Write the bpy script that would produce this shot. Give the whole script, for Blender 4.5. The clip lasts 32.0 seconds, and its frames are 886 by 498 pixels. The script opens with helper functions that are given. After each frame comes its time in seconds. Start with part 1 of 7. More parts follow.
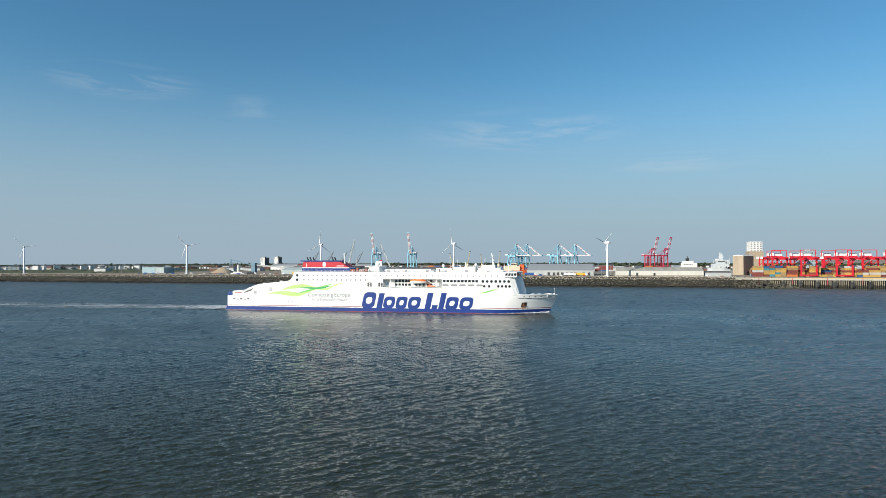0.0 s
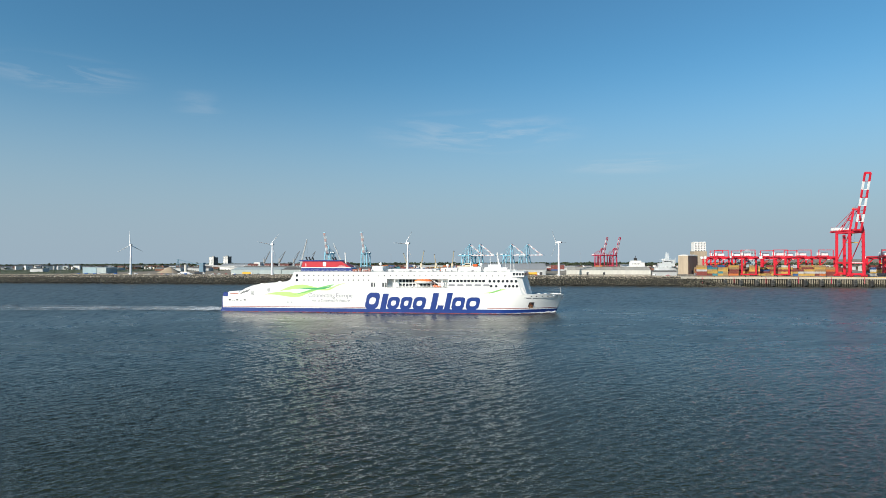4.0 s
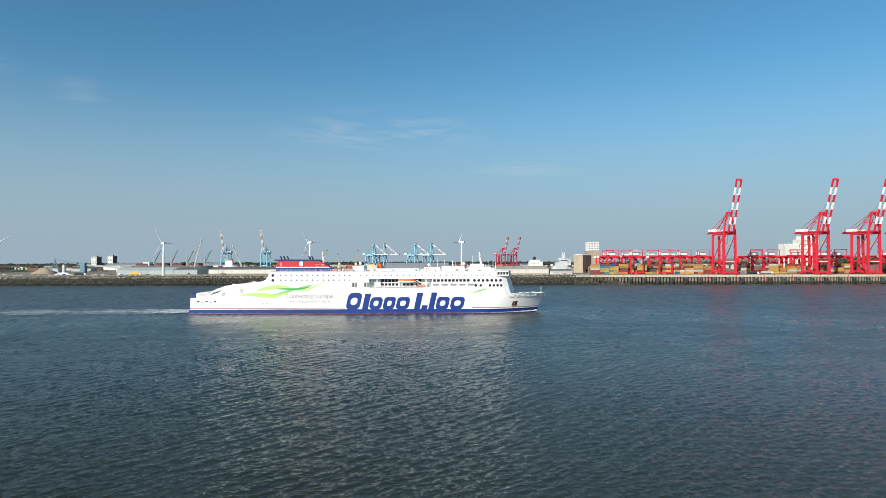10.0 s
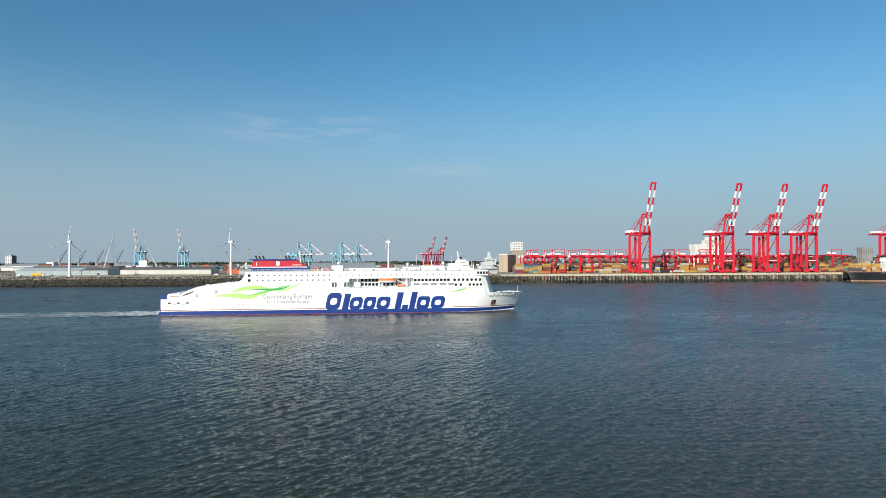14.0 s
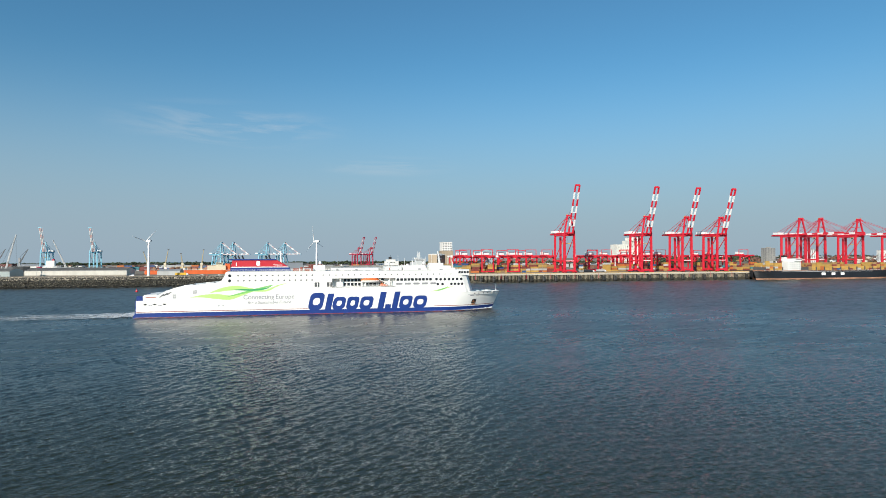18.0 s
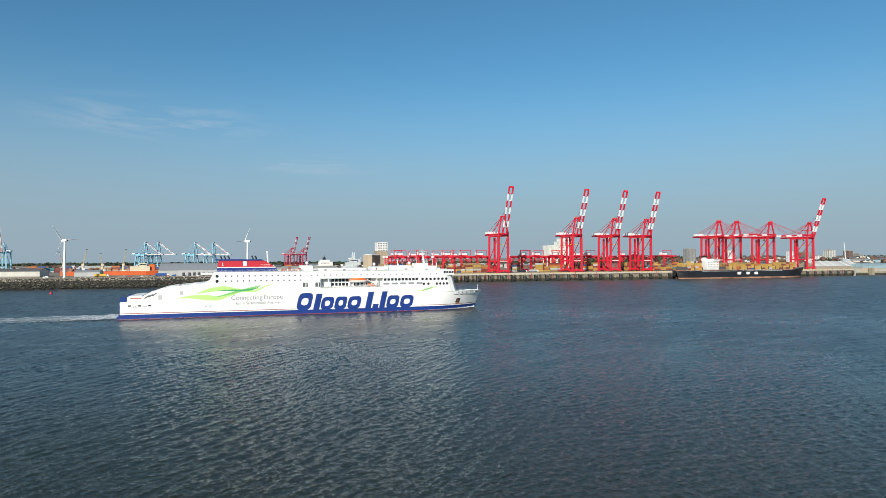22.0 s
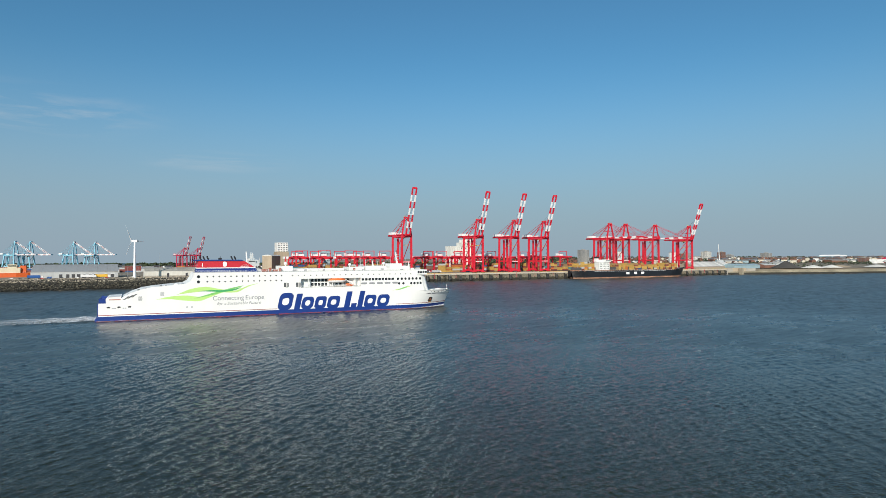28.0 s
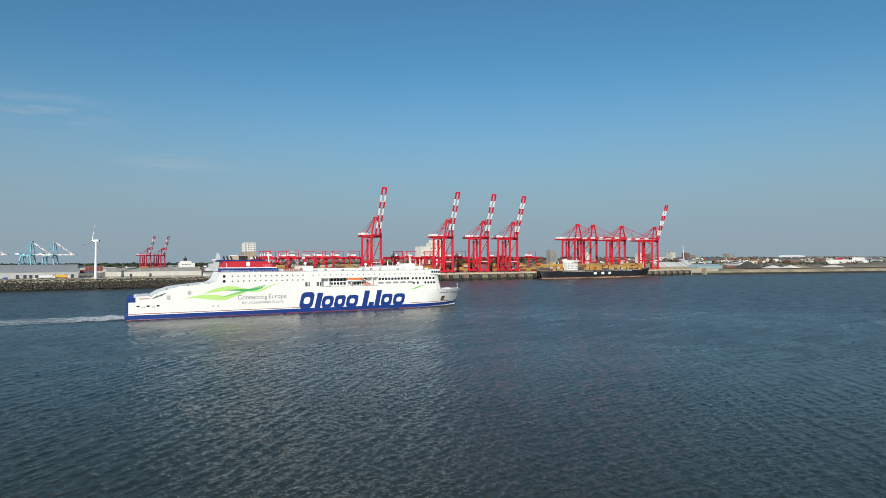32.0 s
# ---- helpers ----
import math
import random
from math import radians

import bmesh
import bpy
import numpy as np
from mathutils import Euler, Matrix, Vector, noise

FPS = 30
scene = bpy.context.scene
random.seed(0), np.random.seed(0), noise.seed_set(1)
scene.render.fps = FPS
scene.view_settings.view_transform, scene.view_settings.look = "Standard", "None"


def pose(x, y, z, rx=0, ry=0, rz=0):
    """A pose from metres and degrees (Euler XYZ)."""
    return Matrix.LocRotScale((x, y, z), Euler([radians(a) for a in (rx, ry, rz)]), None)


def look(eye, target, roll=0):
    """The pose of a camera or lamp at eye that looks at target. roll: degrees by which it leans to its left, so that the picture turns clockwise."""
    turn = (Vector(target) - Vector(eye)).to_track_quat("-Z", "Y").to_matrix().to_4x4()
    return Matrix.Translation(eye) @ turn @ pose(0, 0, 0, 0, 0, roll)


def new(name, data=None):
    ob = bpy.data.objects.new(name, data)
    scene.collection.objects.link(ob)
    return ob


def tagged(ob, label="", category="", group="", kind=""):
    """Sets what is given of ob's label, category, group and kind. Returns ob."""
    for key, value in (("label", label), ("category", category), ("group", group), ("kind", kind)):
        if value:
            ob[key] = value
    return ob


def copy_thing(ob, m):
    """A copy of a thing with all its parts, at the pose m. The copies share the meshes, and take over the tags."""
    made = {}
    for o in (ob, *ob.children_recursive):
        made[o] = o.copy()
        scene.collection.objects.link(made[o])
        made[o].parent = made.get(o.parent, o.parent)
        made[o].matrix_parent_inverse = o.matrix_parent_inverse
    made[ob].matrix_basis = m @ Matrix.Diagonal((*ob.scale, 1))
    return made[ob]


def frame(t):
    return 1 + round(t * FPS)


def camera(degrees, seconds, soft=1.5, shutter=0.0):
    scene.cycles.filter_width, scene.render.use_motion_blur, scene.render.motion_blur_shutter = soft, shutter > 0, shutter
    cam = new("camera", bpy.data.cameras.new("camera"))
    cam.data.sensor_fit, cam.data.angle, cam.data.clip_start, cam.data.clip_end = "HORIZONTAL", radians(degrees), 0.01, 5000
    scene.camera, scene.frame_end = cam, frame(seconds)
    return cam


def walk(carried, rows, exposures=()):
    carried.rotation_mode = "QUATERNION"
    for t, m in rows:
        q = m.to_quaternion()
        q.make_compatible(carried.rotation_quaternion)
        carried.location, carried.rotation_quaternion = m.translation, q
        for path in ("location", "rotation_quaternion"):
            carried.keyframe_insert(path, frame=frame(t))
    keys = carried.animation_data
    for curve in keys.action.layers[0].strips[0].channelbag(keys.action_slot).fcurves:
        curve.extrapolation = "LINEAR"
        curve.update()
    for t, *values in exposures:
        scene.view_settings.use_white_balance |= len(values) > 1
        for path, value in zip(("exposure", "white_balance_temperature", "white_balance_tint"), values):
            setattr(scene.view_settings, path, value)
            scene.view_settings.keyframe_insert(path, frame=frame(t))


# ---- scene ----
cam = camera(71.76, 32.0, soft=0.7)
EYE = (0.0, 0.0, 33.456)

# seconds, bearing from +Y (clockwise), tilt above level, lean; the camera hovers and pans
PAN = [(0, -13.5, .924, -.105), (1, -12.454, .915, -.108), (2, -11.41, .906, -.111), (3, -10.319, .897, -.113),
       (3.5, -9.764, .893, -.115), (5.5, -7.231, .874, -.12), (6, -6.487, .87, -.121), (7, -5.005, .857, -.125),
       (8, -3.47, .843, -.13), (9, -1.88, .828, -.135), (10, -.228, .813, -.14), (11, 1.424, .798, -.145),
       (12, 3.144, .784, -.15), (13, 4.873, .77, -.155), (14, 6.606, .764, -.159), (14.5, 7.463, .761, -.161),
       (16.5, 11.083, .748, -.17), (17, 11.816, .744, -.172), (18, 13.184, .738, -.176), (19, 14.613, .731, -.18),
       (20, 16.106, .737, -.18), (21, 17.605, .747, -.178), (22, 19.227, .756, -.177), (23, 20.919, .765, -.176),
       (24, 22.688, .774, -.175), (25, 24.624, .783, -.173), (25.5, 25.581, .788, -.173), (27.5, 27.974, .799, -.158),
       (28, 28.248, .802, -.154), (29, 28.821, .808, -.147), (30, 29.487, .813, -.139), (31, 30.25, .819, -.132),
       (32, 31.071, .825, -.124)]
walk(cam, [(t, pose(*EYE, 90 + p, 0, -b) @ pose(0, 0, 0, 0, 0, r)) for t, b, p, r in PAN], [(0, 0.26), (12, 0.22), (20, 0.16), (24, 0.10), (28, 0.03), (32, -0.05)])

# ---------------------------------------------------------------- light
SUN_BEARING, SUN_HEIGHT = 219.0, 26.0
scene.view_settings.exposure = 0.0
world = bpy.data.worlds.new("sky")
scene.world = world
world.use_nodes = True
wn, wl = world.node_tree.nodes, world.node_tree.links
sky = wn.new("ShaderNodeTexSky")
sky.sky_type = "NISHITA"
sky.sun_disc = False
sky.sun_elevation, sky.sun_rotation = radians(SUN_HEIGHT), radians(SUN_BEARING)
sky.altitude, sky.air_density, sky.dust_density, sky.ozone_density = 30, 1.0, 0.6, 3.0
background = wn["Background"]
background.inputs["Strength"].default_value = 0.0785


def wnode(kind, **values):
    n = wn.new(kind)
    for k, v in values.items():
        n.inputs[k].default_value = v
    return n


# thin cirrus: streaky noise over a soft patch of the sky
coord = wn.new("ShaderNodeTexCoord")
squash = wn.new("ShaderNodeMapping")
squash.inputs["Scale"].default_value = (5.0, 5.0, 34.0)
squash.inputs["Rotation"].default_value = (radians(3), radians(-4), 0)
wl.new(coord.outputs["Generated"], squash.inputs["Vector"])
wisps = wnode("ShaderNodeTexNoise", Scale=1.0, Detail=7.0, Roughness=0.62, Distortion=0.9)
wl.new(squash.outputs["Vector"], wisps.inputs["Vector"])
ramp = wn.new("ShaderNodeMapRange")
ramp.inputs["From Min"].default_value, ramp.inputs["From Max"].default_value = 0.46, 0.85
ramp.inputs["To Max"].default_value = 0.62
wl.new(wisps.outputs[0], ramp.inputs["Value"])
split = wn.new("ShaderNodeSeparateXYZ")
wl.new(coord.outputs["Generated"], split.inputs[0])


def patch(bearing, height, wide, tall, amount):
    """A soft oval of sky in which the wisps lie."""
    q, e = radians(bearing), radians(height)
    off = wn.new("ShaderNodeVectorMath")
    off.operation = "SUBTRACT"
    wl.new(coord.outputs["Generated"], off.inputs[0])
    off.inputs[1].default_value = (math.sin(q) * math.cos(e), math.cos(q) * math.cos(e), math.sin(e))
    fit = wn.new("ShaderNodeVectorMath")
    fit.operation = "MULTIPLY"
    wl.new(off.outputs[0], fit.inputs[0])
    fit.inputs[1].default_value = (1 / wide, 1 / wide, 1 / tall)
    far = wn.new("ShaderNodeVectorMath")
    far.operation = "LENGTH"
    wl.new(fit.outputs[0], far.inputs[0])
    r = wn.new("ShaderNodeMapRange")
    r.interpolation_type = "SMOOTHSTEP"
    r.inputs["From Min"].default_value, r.inputs["From Max"].default_value = 1.0, 0.2
    r.inputs["To Max"].default_value = amount
    wl.new(far.outputs["Value"], r.inputs["Value"])
    return r.outputs[0]


wisp_area = None
for spot in ((-6, 11.5, 0.20, 0.042, 1.0), (8, 8.4, 0.14, 0.020, 0.8), (-41, 14.5, 0.12, 0.030, 0.8), (-31, 13.2, 0.05, 0.030, 0.4)):
    area = patch(*spot)
    if wisp_area is not None:
        both = wn.new("ShaderNodeMath")
        both.operation = "MAXIMUM"
        wl.new(wisp_area, both.inputs[0])
        wl.new(area, both.inputs[1])
        area = both.outputs[0]
    wisp_area = area
cover = wn.new("ShaderNodeMath")
cover.operation = "MULTIPLY"
wl.new(wisp_area, cover.inputs[0])
wl.new(ramp.outputs[0], cover.inputs[1])
# haze that greys the sky towards the horizon
haze = wn.new("ShaderNodeMapRange")
haze.interpolation_type = "SMOOTHERSTEP"
haze.inputs["From Min"].default_value, haze.inputs["From Max"].default_value = 0.34, -0.02
haze.inputs["To Max"].default_value = 0.95
wl.new(split.outputs["Z"], haze.inputs["Value"])
veil = wn.new("ShaderNodeMix")
veil.data_type = "RGBA"
veil.inputs["B"].default_value = (7.5, 7.7, 7.8, 1)
wl.new(cover.outputs[0], veil.inputs["Factor"])
hue = wn.new("ShaderNodeMix")
hue.data_type, hue.blend_type = "RGBA", "MULTIPLY"
hue.inputs["Factor"].default_value = 1.0
hue.inputs["B"].default_value = (0.67, 1.19, 1.28, 1)
wl.new(sky.outputs[0], hue.inputs["A"])
mist = wn.new("ShaderNodeMix")
mist.data_type = "RGBA"
mist.inputs["B"].default_value = (3.68, 4.72, 5.72, 1)
wl.new(haze.outputs[0], mist.inputs["Factor"])
wl.new(hue.outputs["Result"], mist.inputs["A"])
wl.new(mist.outputs["Result"], veil.inputs["A"])
wl.new(veil.outputs["Result"], background.inputs["Color"])

sun = new("sun", bpy.data.lights.new("sun", "SUN"))
sun.data.energy, sun.data.angle, sun.data.color = 5.0, radians(0.55), (1.0, 0.93, 0.82)
sb, se = radians(SUN_BEARING), radians(SUN_HEIGHT)
sun.matrix_world = look((900 * math.sin(sb) * math.cos(se), 900 * math.cos(sb) * math.cos(se), 900 * math.sin(se)), (0, 0, 0))


# ---------------------------------------------------------------- materials
def mat(name, rgb, rough=0.6, metal=0.0, var=0.14, scale=0.5, bump=0.0, vary=0.0, island=0.0, streak=1.0):
    """Paint, stone or metal: two scales of noise over a base colour, fine relief, and a little change from piece to piece."""
    m = bpy.data.materials.new(name)
    m.use_nodes = True
    n, l = m.node_tree.nodes, m.node_tree.links
    bsdf = n["Principled BSDF"]
    bsdf.inputs["Metallic"].default_value = metal
    tc = n.new("ShaderNodeTexCoord")
    mp = n.new("ShaderNodeMapping")
    mp.inputs["Scale"].default_value = (1, 1, 1 / streak)
    l.new(tc.outputs["Object"], mp.inputs["Vector"])
    total = None
    for s, amount in ((scale * 0.13, var), (scale * 2.1, var * 0.6)):
        t = n.new("ShaderNodeTexNoise")
        t.inputs["Scale"].default_value, t.inputs["Detail"].default_value = s, 5.0
        l.new(mp.outputs[0], t.inputs["Vector"])
        r = n.new("ShaderNodeMapRange")
        r.inputs["From Min"].default_value, r.inputs["From Max"].default_value = 0.25, 0.75
        r.inputs["To Min"].default_value, r.inputs["To Max"].default_value = 1 - amount, 1 + amount * 0.6
        l.new(t.outputs[0], r.inputs["Value"])
        fine = t
        if total is None:
            total = r.outputs[0]
        else:
            k = n.new("ShaderNodeMath")
            k.operation = "MULTIPLY"
            l.new(total, k.inputs[0])
            l.new(r.outputs[0], k.inputs[1])
            total = k.outputs[0]
    for amount, kind, out in ((vary, "ShaderNodeObjectInfo", "Random"), (island, "ShaderNodeNewGeometry", "Random Per Island")):
        if amount:
            o = n.new(kind)
            r = n.new("ShaderNodeMapRange")
            r.inputs["To Min"].default_value, r.inputs["To Max"].default_value = 1 - amount, 1 + amount
            l.new(o.outputs[out], r.inputs["Value"])
            k = n.new("ShaderNodeMath")
            k.operation = "MULTIPLY"
            l.new(total, k.inputs[0])
            l.new(r.outputs[0], k.inputs[1])
            total = k.outputs[0]
    c = n.new("ShaderNodeVectorMath")
    c.operation = "SCALE"
    c.inputs[0].default_value = rgb
    l.new(total, c.inputs["Scale"])
    l.new(c.outputs[0], bsdf.inputs["Base Color"])
    r = n.new("ShaderNodeMapRange")
    r.inputs["To Min"].default_value, r.inputs["To Max"].default_value = max(rough - 0.1, 0.02), min(rough + 0.12, 1)
    l.new(fine.outputs[0], r.inputs["Value"])
    l.new(r.outputs[0], bsdf.inputs["Roughness"])
    if bump:
        b = n.new("ShaderNodeBump")
        b.inputs["Strength"].default_value, b.inputs["Distance"].default_value = 0.6, bump
        l.new(fine.outputs[0], b.inputs["Height"])
        l.new(b.outputs[0], bsdf.inputs["Normal"])
    return m


def water_material():
    m = bpy.data.materials.new("river water")
    m.use_nodes = True
    n, l = m.node_tree.nodes, m.node_tree.links
    bsdf = n["Principled BSDF"]
    bsdf.inputs["Roughness"].default_value = 0.24
    tc = n.new("ShaderNodeTexCoord")
    height = None
    # scale in 1/m, stretch along the crests, turn, height in m
    for scale, stretch, turn, tall, octaves in ((0.02, 2.0, 30, 0.05, 2), (0.19, 2.2, 42, 0.05, 3), (0.8, 2.0, 38, 0.32, 4), (2.8, 1.6, 28, 0.17, 4)):
        mp = n.new("ShaderNodeMapping")
        mp.vector_type = "TEXTURE"
        mp.inputs["Rotation"].default_value = (0, 0, radians(turn))
        mp.inputs["Scale"].default_value = (stretch, 1, 1)
        l.new(tc.outputs["Object"], mp.inputs["Vector"])
        t = n.new("ShaderNodeTexNoise")
        t.inputs["Scale"].default_value, t.inputs["Detail"].default_value = scale, octaves
        t.inputs["Distortion"].default_value = 0.35
        l.new(mp.outputs[0], t.inputs["Vector"])
        k = n.new("ShaderNodeMath")
        k.operation = "MULTIPLY_ADD"
        k.inputs[1].default_value = tall
        l.new(t.outputs[0], k.inputs[0])
        if height is not None:
            l.new(height, k.inputs[2])
        else:
            k.inputs[2].default_value = 0
            wide = t
        height = k.outputs[0]
    # roughness rises with distance from the camera to suit its view, in long patches
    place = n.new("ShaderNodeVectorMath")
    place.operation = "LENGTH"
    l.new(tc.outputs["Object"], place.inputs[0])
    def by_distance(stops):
        """A value that runs through (metres, value) stops with the distance from below the camera."""
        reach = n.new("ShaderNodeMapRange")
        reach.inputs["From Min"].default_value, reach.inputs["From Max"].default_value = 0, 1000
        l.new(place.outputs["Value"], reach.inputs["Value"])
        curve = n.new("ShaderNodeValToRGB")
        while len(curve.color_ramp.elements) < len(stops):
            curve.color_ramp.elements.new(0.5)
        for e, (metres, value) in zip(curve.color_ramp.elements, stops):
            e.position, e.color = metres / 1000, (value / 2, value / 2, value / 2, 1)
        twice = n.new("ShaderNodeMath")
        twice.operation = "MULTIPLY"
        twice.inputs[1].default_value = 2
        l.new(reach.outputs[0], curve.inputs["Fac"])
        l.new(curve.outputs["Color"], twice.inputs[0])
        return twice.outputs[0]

    rough_by_range = by_distance([(80, 0.06), (150, 0.14), (260, 0.28), (320, 0.31), (345, 0.29), (400, 0.30), (450, 0.35), (760, 0.39)])
    # index raised above water's with distance from the camera, to brighten far reflections
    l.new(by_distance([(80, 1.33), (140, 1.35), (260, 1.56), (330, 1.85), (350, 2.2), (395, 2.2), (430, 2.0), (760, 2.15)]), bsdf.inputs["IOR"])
    mp = n.new("ShaderNodeMapping")
    mp.vector_type = "TEXTURE"
    mp.inputs["Scale"].default_value = (2.5, 1, 1)
    mp.inputs["Rotation"].default_value = (0, 0, radians(6))
    l.new(tc.outputs["Object"], mp.inputs["Vector"])
    cats = n.new("ShaderNodeTexNoise")
    cats.inputs["Scale"].default_value, cats.inputs["Detail"].default_value = 0.11, 6.0
    l.new(mp.outputs[0], cats.inputs["Vector"])
    spread = n.new("ShaderNodeMapRange")
    spread.inputs["From Min"].default_value, spread.inputs["From Max"].default_value = 0.3, 0.7
    spread.inputs["To Min"].default_value, spread.inputs["To Max"].default_value = 0.82, 1.18
    l.new(cats.outputs[0], spread.inputs["Value"])
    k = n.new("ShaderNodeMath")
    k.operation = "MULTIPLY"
    l.new(rough_by_range, k.inputs[0])
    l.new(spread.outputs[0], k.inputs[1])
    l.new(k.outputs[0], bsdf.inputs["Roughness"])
    b = n.new("ShaderNodeBump")
    b.inputs["Distance"].default_value = 1.0
    # bump fades with distance from the camera, again tuned to its view
    l.new(by_distance([(80, 1.2), (160, 0.8), (260, 0.25), (380, 0.08), (900, 0.08)]), b.inputs["Strength"])
    l.new(height, b.inputs["Height"])
    l.new(b.outputs[0], bsdf.inputs["Normal"])
    r = n.new("ShaderNodeMix")
    r.data_type = "RGBA"
    r.inputs["A"].default_value, r.inputs["B"].default_value = (0.015, 0.017, 0.008, 1), (0.024, 0.025, 0.010, 1)
    l.new(wide.outputs[0], r.inputs["Factor"])
    l.new(r.outputs["Result"], bsdf.inputs["Base Color"])
    return m


def foam_material():
    m = bpy.data.materials.new("white foam")
    m.use_nodes = True
    n, l = m.node_tree.nodes, m.node_tree.links
    bsdf = n["Principled BSDF"]
    bsdf.inputs["Base Color"].default_value = (0.72, 0.75, 0.76, 1)
    bsdf.inputs["Roughness"].default_value = 0.8
    tc = n.new("ShaderNodeTexCoord")
    mp = n.new("ShaderNodeMapping")
    mp.inputs["Scale"].default_value = (1, 0.55, 1)
    l.new(tc.outputs["Object"], mp.inputs["Vector"])
    t = n.new("ShaderNodeTexNoise")
    t.inputs["Scale"].default_value, t.inputs["Detail"].default_value, t.inputs["Roughness"].default_value = 0.45, 6.0, 0.72
    t.inputs["Distortion"].default_value = 0.8
    l.new(mp.outputs[0], t.inputs["Vector"])
    uv = n.new("ShaderNodeAttribute")
    uv.attribute_name = "foam"
    k = n.new("ShaderNodeMath")
    k.operation = "ADD"
    l.new(t.outputs[0], k.inputs[0])
    l.new(uv.outputs["Fac"], k.inputs[1])
    r = n.new("ShaderNodeMapRange")
    r.inputs["From Min"].default_value, r.inputs["From Max"].default_value = 0.90, 1.22
    r.inputs["To Max"].default_value = 0.8
    l.new(k.outputs[0], r.inputs["Value"])
    l.new(r.outputs[0], bsdf.inputs["Alpha"])
    return m


def glass_material(name, rgb):
    m = bpy.data.materials.new(name)
    m.use_nodes = True
    b = m.node_tree.nodes["Principled BSDF"]
    b.inputs["Base Color"].default_value = (*rgb, 1)
    b.inputs["Roughness"].default_value = 0.08
    return m


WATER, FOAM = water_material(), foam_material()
SHIP_WHITE = mat("white ship paint", (0.78, 0.78, 0.755), 0.42, var=0.05, scale=0.12, streak=4)
SHIP_DECK = mat("pale grey deck paint", (0.42, 0.44, 0.44), 0.6, var=0.15)
SHIP_BLUE = mat("blue ship paint", (0.008, 0.036, 0.20), 0.42, var=0.10, scale=0.2, streak=3)
SHIP_RED = mat("red ship paint", (0.52, 0.022, 0.035), 0.45, var=0.10, scale=0.2)
BOOT_RED = mat("faded red boot-top paint", (0.30, 0.045, 0.05), 0.6, var=0.3, scale=0.2, streak=3)
LEAF_A = mat("light green paint", (0.46, 0.70, 0.21), 0.45, var=0.06)
LEAF_B = mat("green paint", (0.20, 0.52, 0.14), 0.45, var=0.06)
LEAF_C = mat("deep green paint", (0.05, 0.36, 0.12), 0.45, var=0.06)
GREY_TEXT = mat("grey paint", (0.24, 0.25, 0.27), 0.5, var=0.05)
DARK_GLASS = glass_material("dark window glass", (0.025, 0.030, 0.035))
BLACK = mat("black steel", (0.02, 0.02, 0.022), 0.55)
DARK_GREY = mat("dark grey steel", (0.09, 0.095, 0.10), 0.55)
MID_GREY = mat("grey steel", (0.28, 0.29, 0.30), 0.5)
LIFE_ORANGE = mat("orange lifeboat paint", (0.75, 0.16, 0.03), 0.45, var=0.08)
CRANE_RED = mat("red crane paint", (0.62, 0.016, 0.036), 0.45, var=0.14, scale=0.3)
FAR_RED = mat("dull crimson crane paint", (0.44, 0.025, 0.065), 0.55, var=0.14, scale=0.3)
CRANE_WHITE = mat("white crane paint", (0.78, 0.78, 0.77), 0.5, var=0.08, scale=0.3)
CRANE_BLUE = mat("light blue crane paint", (0.22, 0.50, 0.63), 0.5, var=0.14, scale=0.3)
YELLOW = mat("yellow paint", (0.72, 0.42, 0.04), 0.5, var=0.12)
TURBINE = mat("white turbine coating", (0.78, 0.79, 0.80), 0.4, var=0.04, scale=0.1)
ROCK_DRY = mat("dry pale rock", (0.42, 0.365, 0.285), 0.9, var=0.3, scale=1.2, bump=0.05, island=0.55)
ROCK_WET = mat("brown weathered rock", (0.108, 0.098, 0.072), 0.85, var=0.4, scale=1.2, bump=0.05, island=0.8)
ROCK_TIDE_GAP = mat("dark weedy rock and gap shade", (0.034, 0.032, 0.024), 0.75, var=0.4, scale=1.2, bump=0.05, island=0.6)
CONCRETE = mat("weathered concrete", (0.36, 0.33, 0.28), 0.9, var=0.22, scale=0.35, bump=0.02, streak=3)
PILE = mat("stained concrete piling", (0.27, 0.235, 0.175), 0.9, var=0.35, scale=0.3, bump=0.03, vary=0.15, streak=5)
# gaps behind the quay pilings: their shade is put into this colour
RECESS = mat("near-black recess shade", (0.025, 0.024, 0.022), 0.85)
RUBBER = mat("black rubber", (0.03, 0.03, 0.03), 0.8)
LAND = mat("dusty hardstanding", (0.25, 0.21, 0.155), 0.95, var=0.3, scale=0.06, bump=0.02)
SCRUB = mat("scrub grass", (0.075, 0.085, 0.035), 0.95, var=0.45, scale=0.05)


# ---------------------------------------------------------------- mesh tools
def bm_new():
    return bmesh.new()


def box(bm, x0, x1, y0, y1, z0, z1):
    v = [bm.verts.new(p) for p in ((x0, y0, z0), (x1, y0, z0), (x1, y1, z0), (x0, y1, z0), (x0, y0, z1), (x1, y0, z1), (x1, y1, z1), (x0, y1, z1))]
    for f in ((3, 2, 1, 0), (4, 5, 6, 7), (0, 1, 5, 4), (1, 2, 6, 5), (2, 3, 7, 6), (3, 0, 4, 7)):
        bm.faces.new([v[i] for i in f])
    return bm


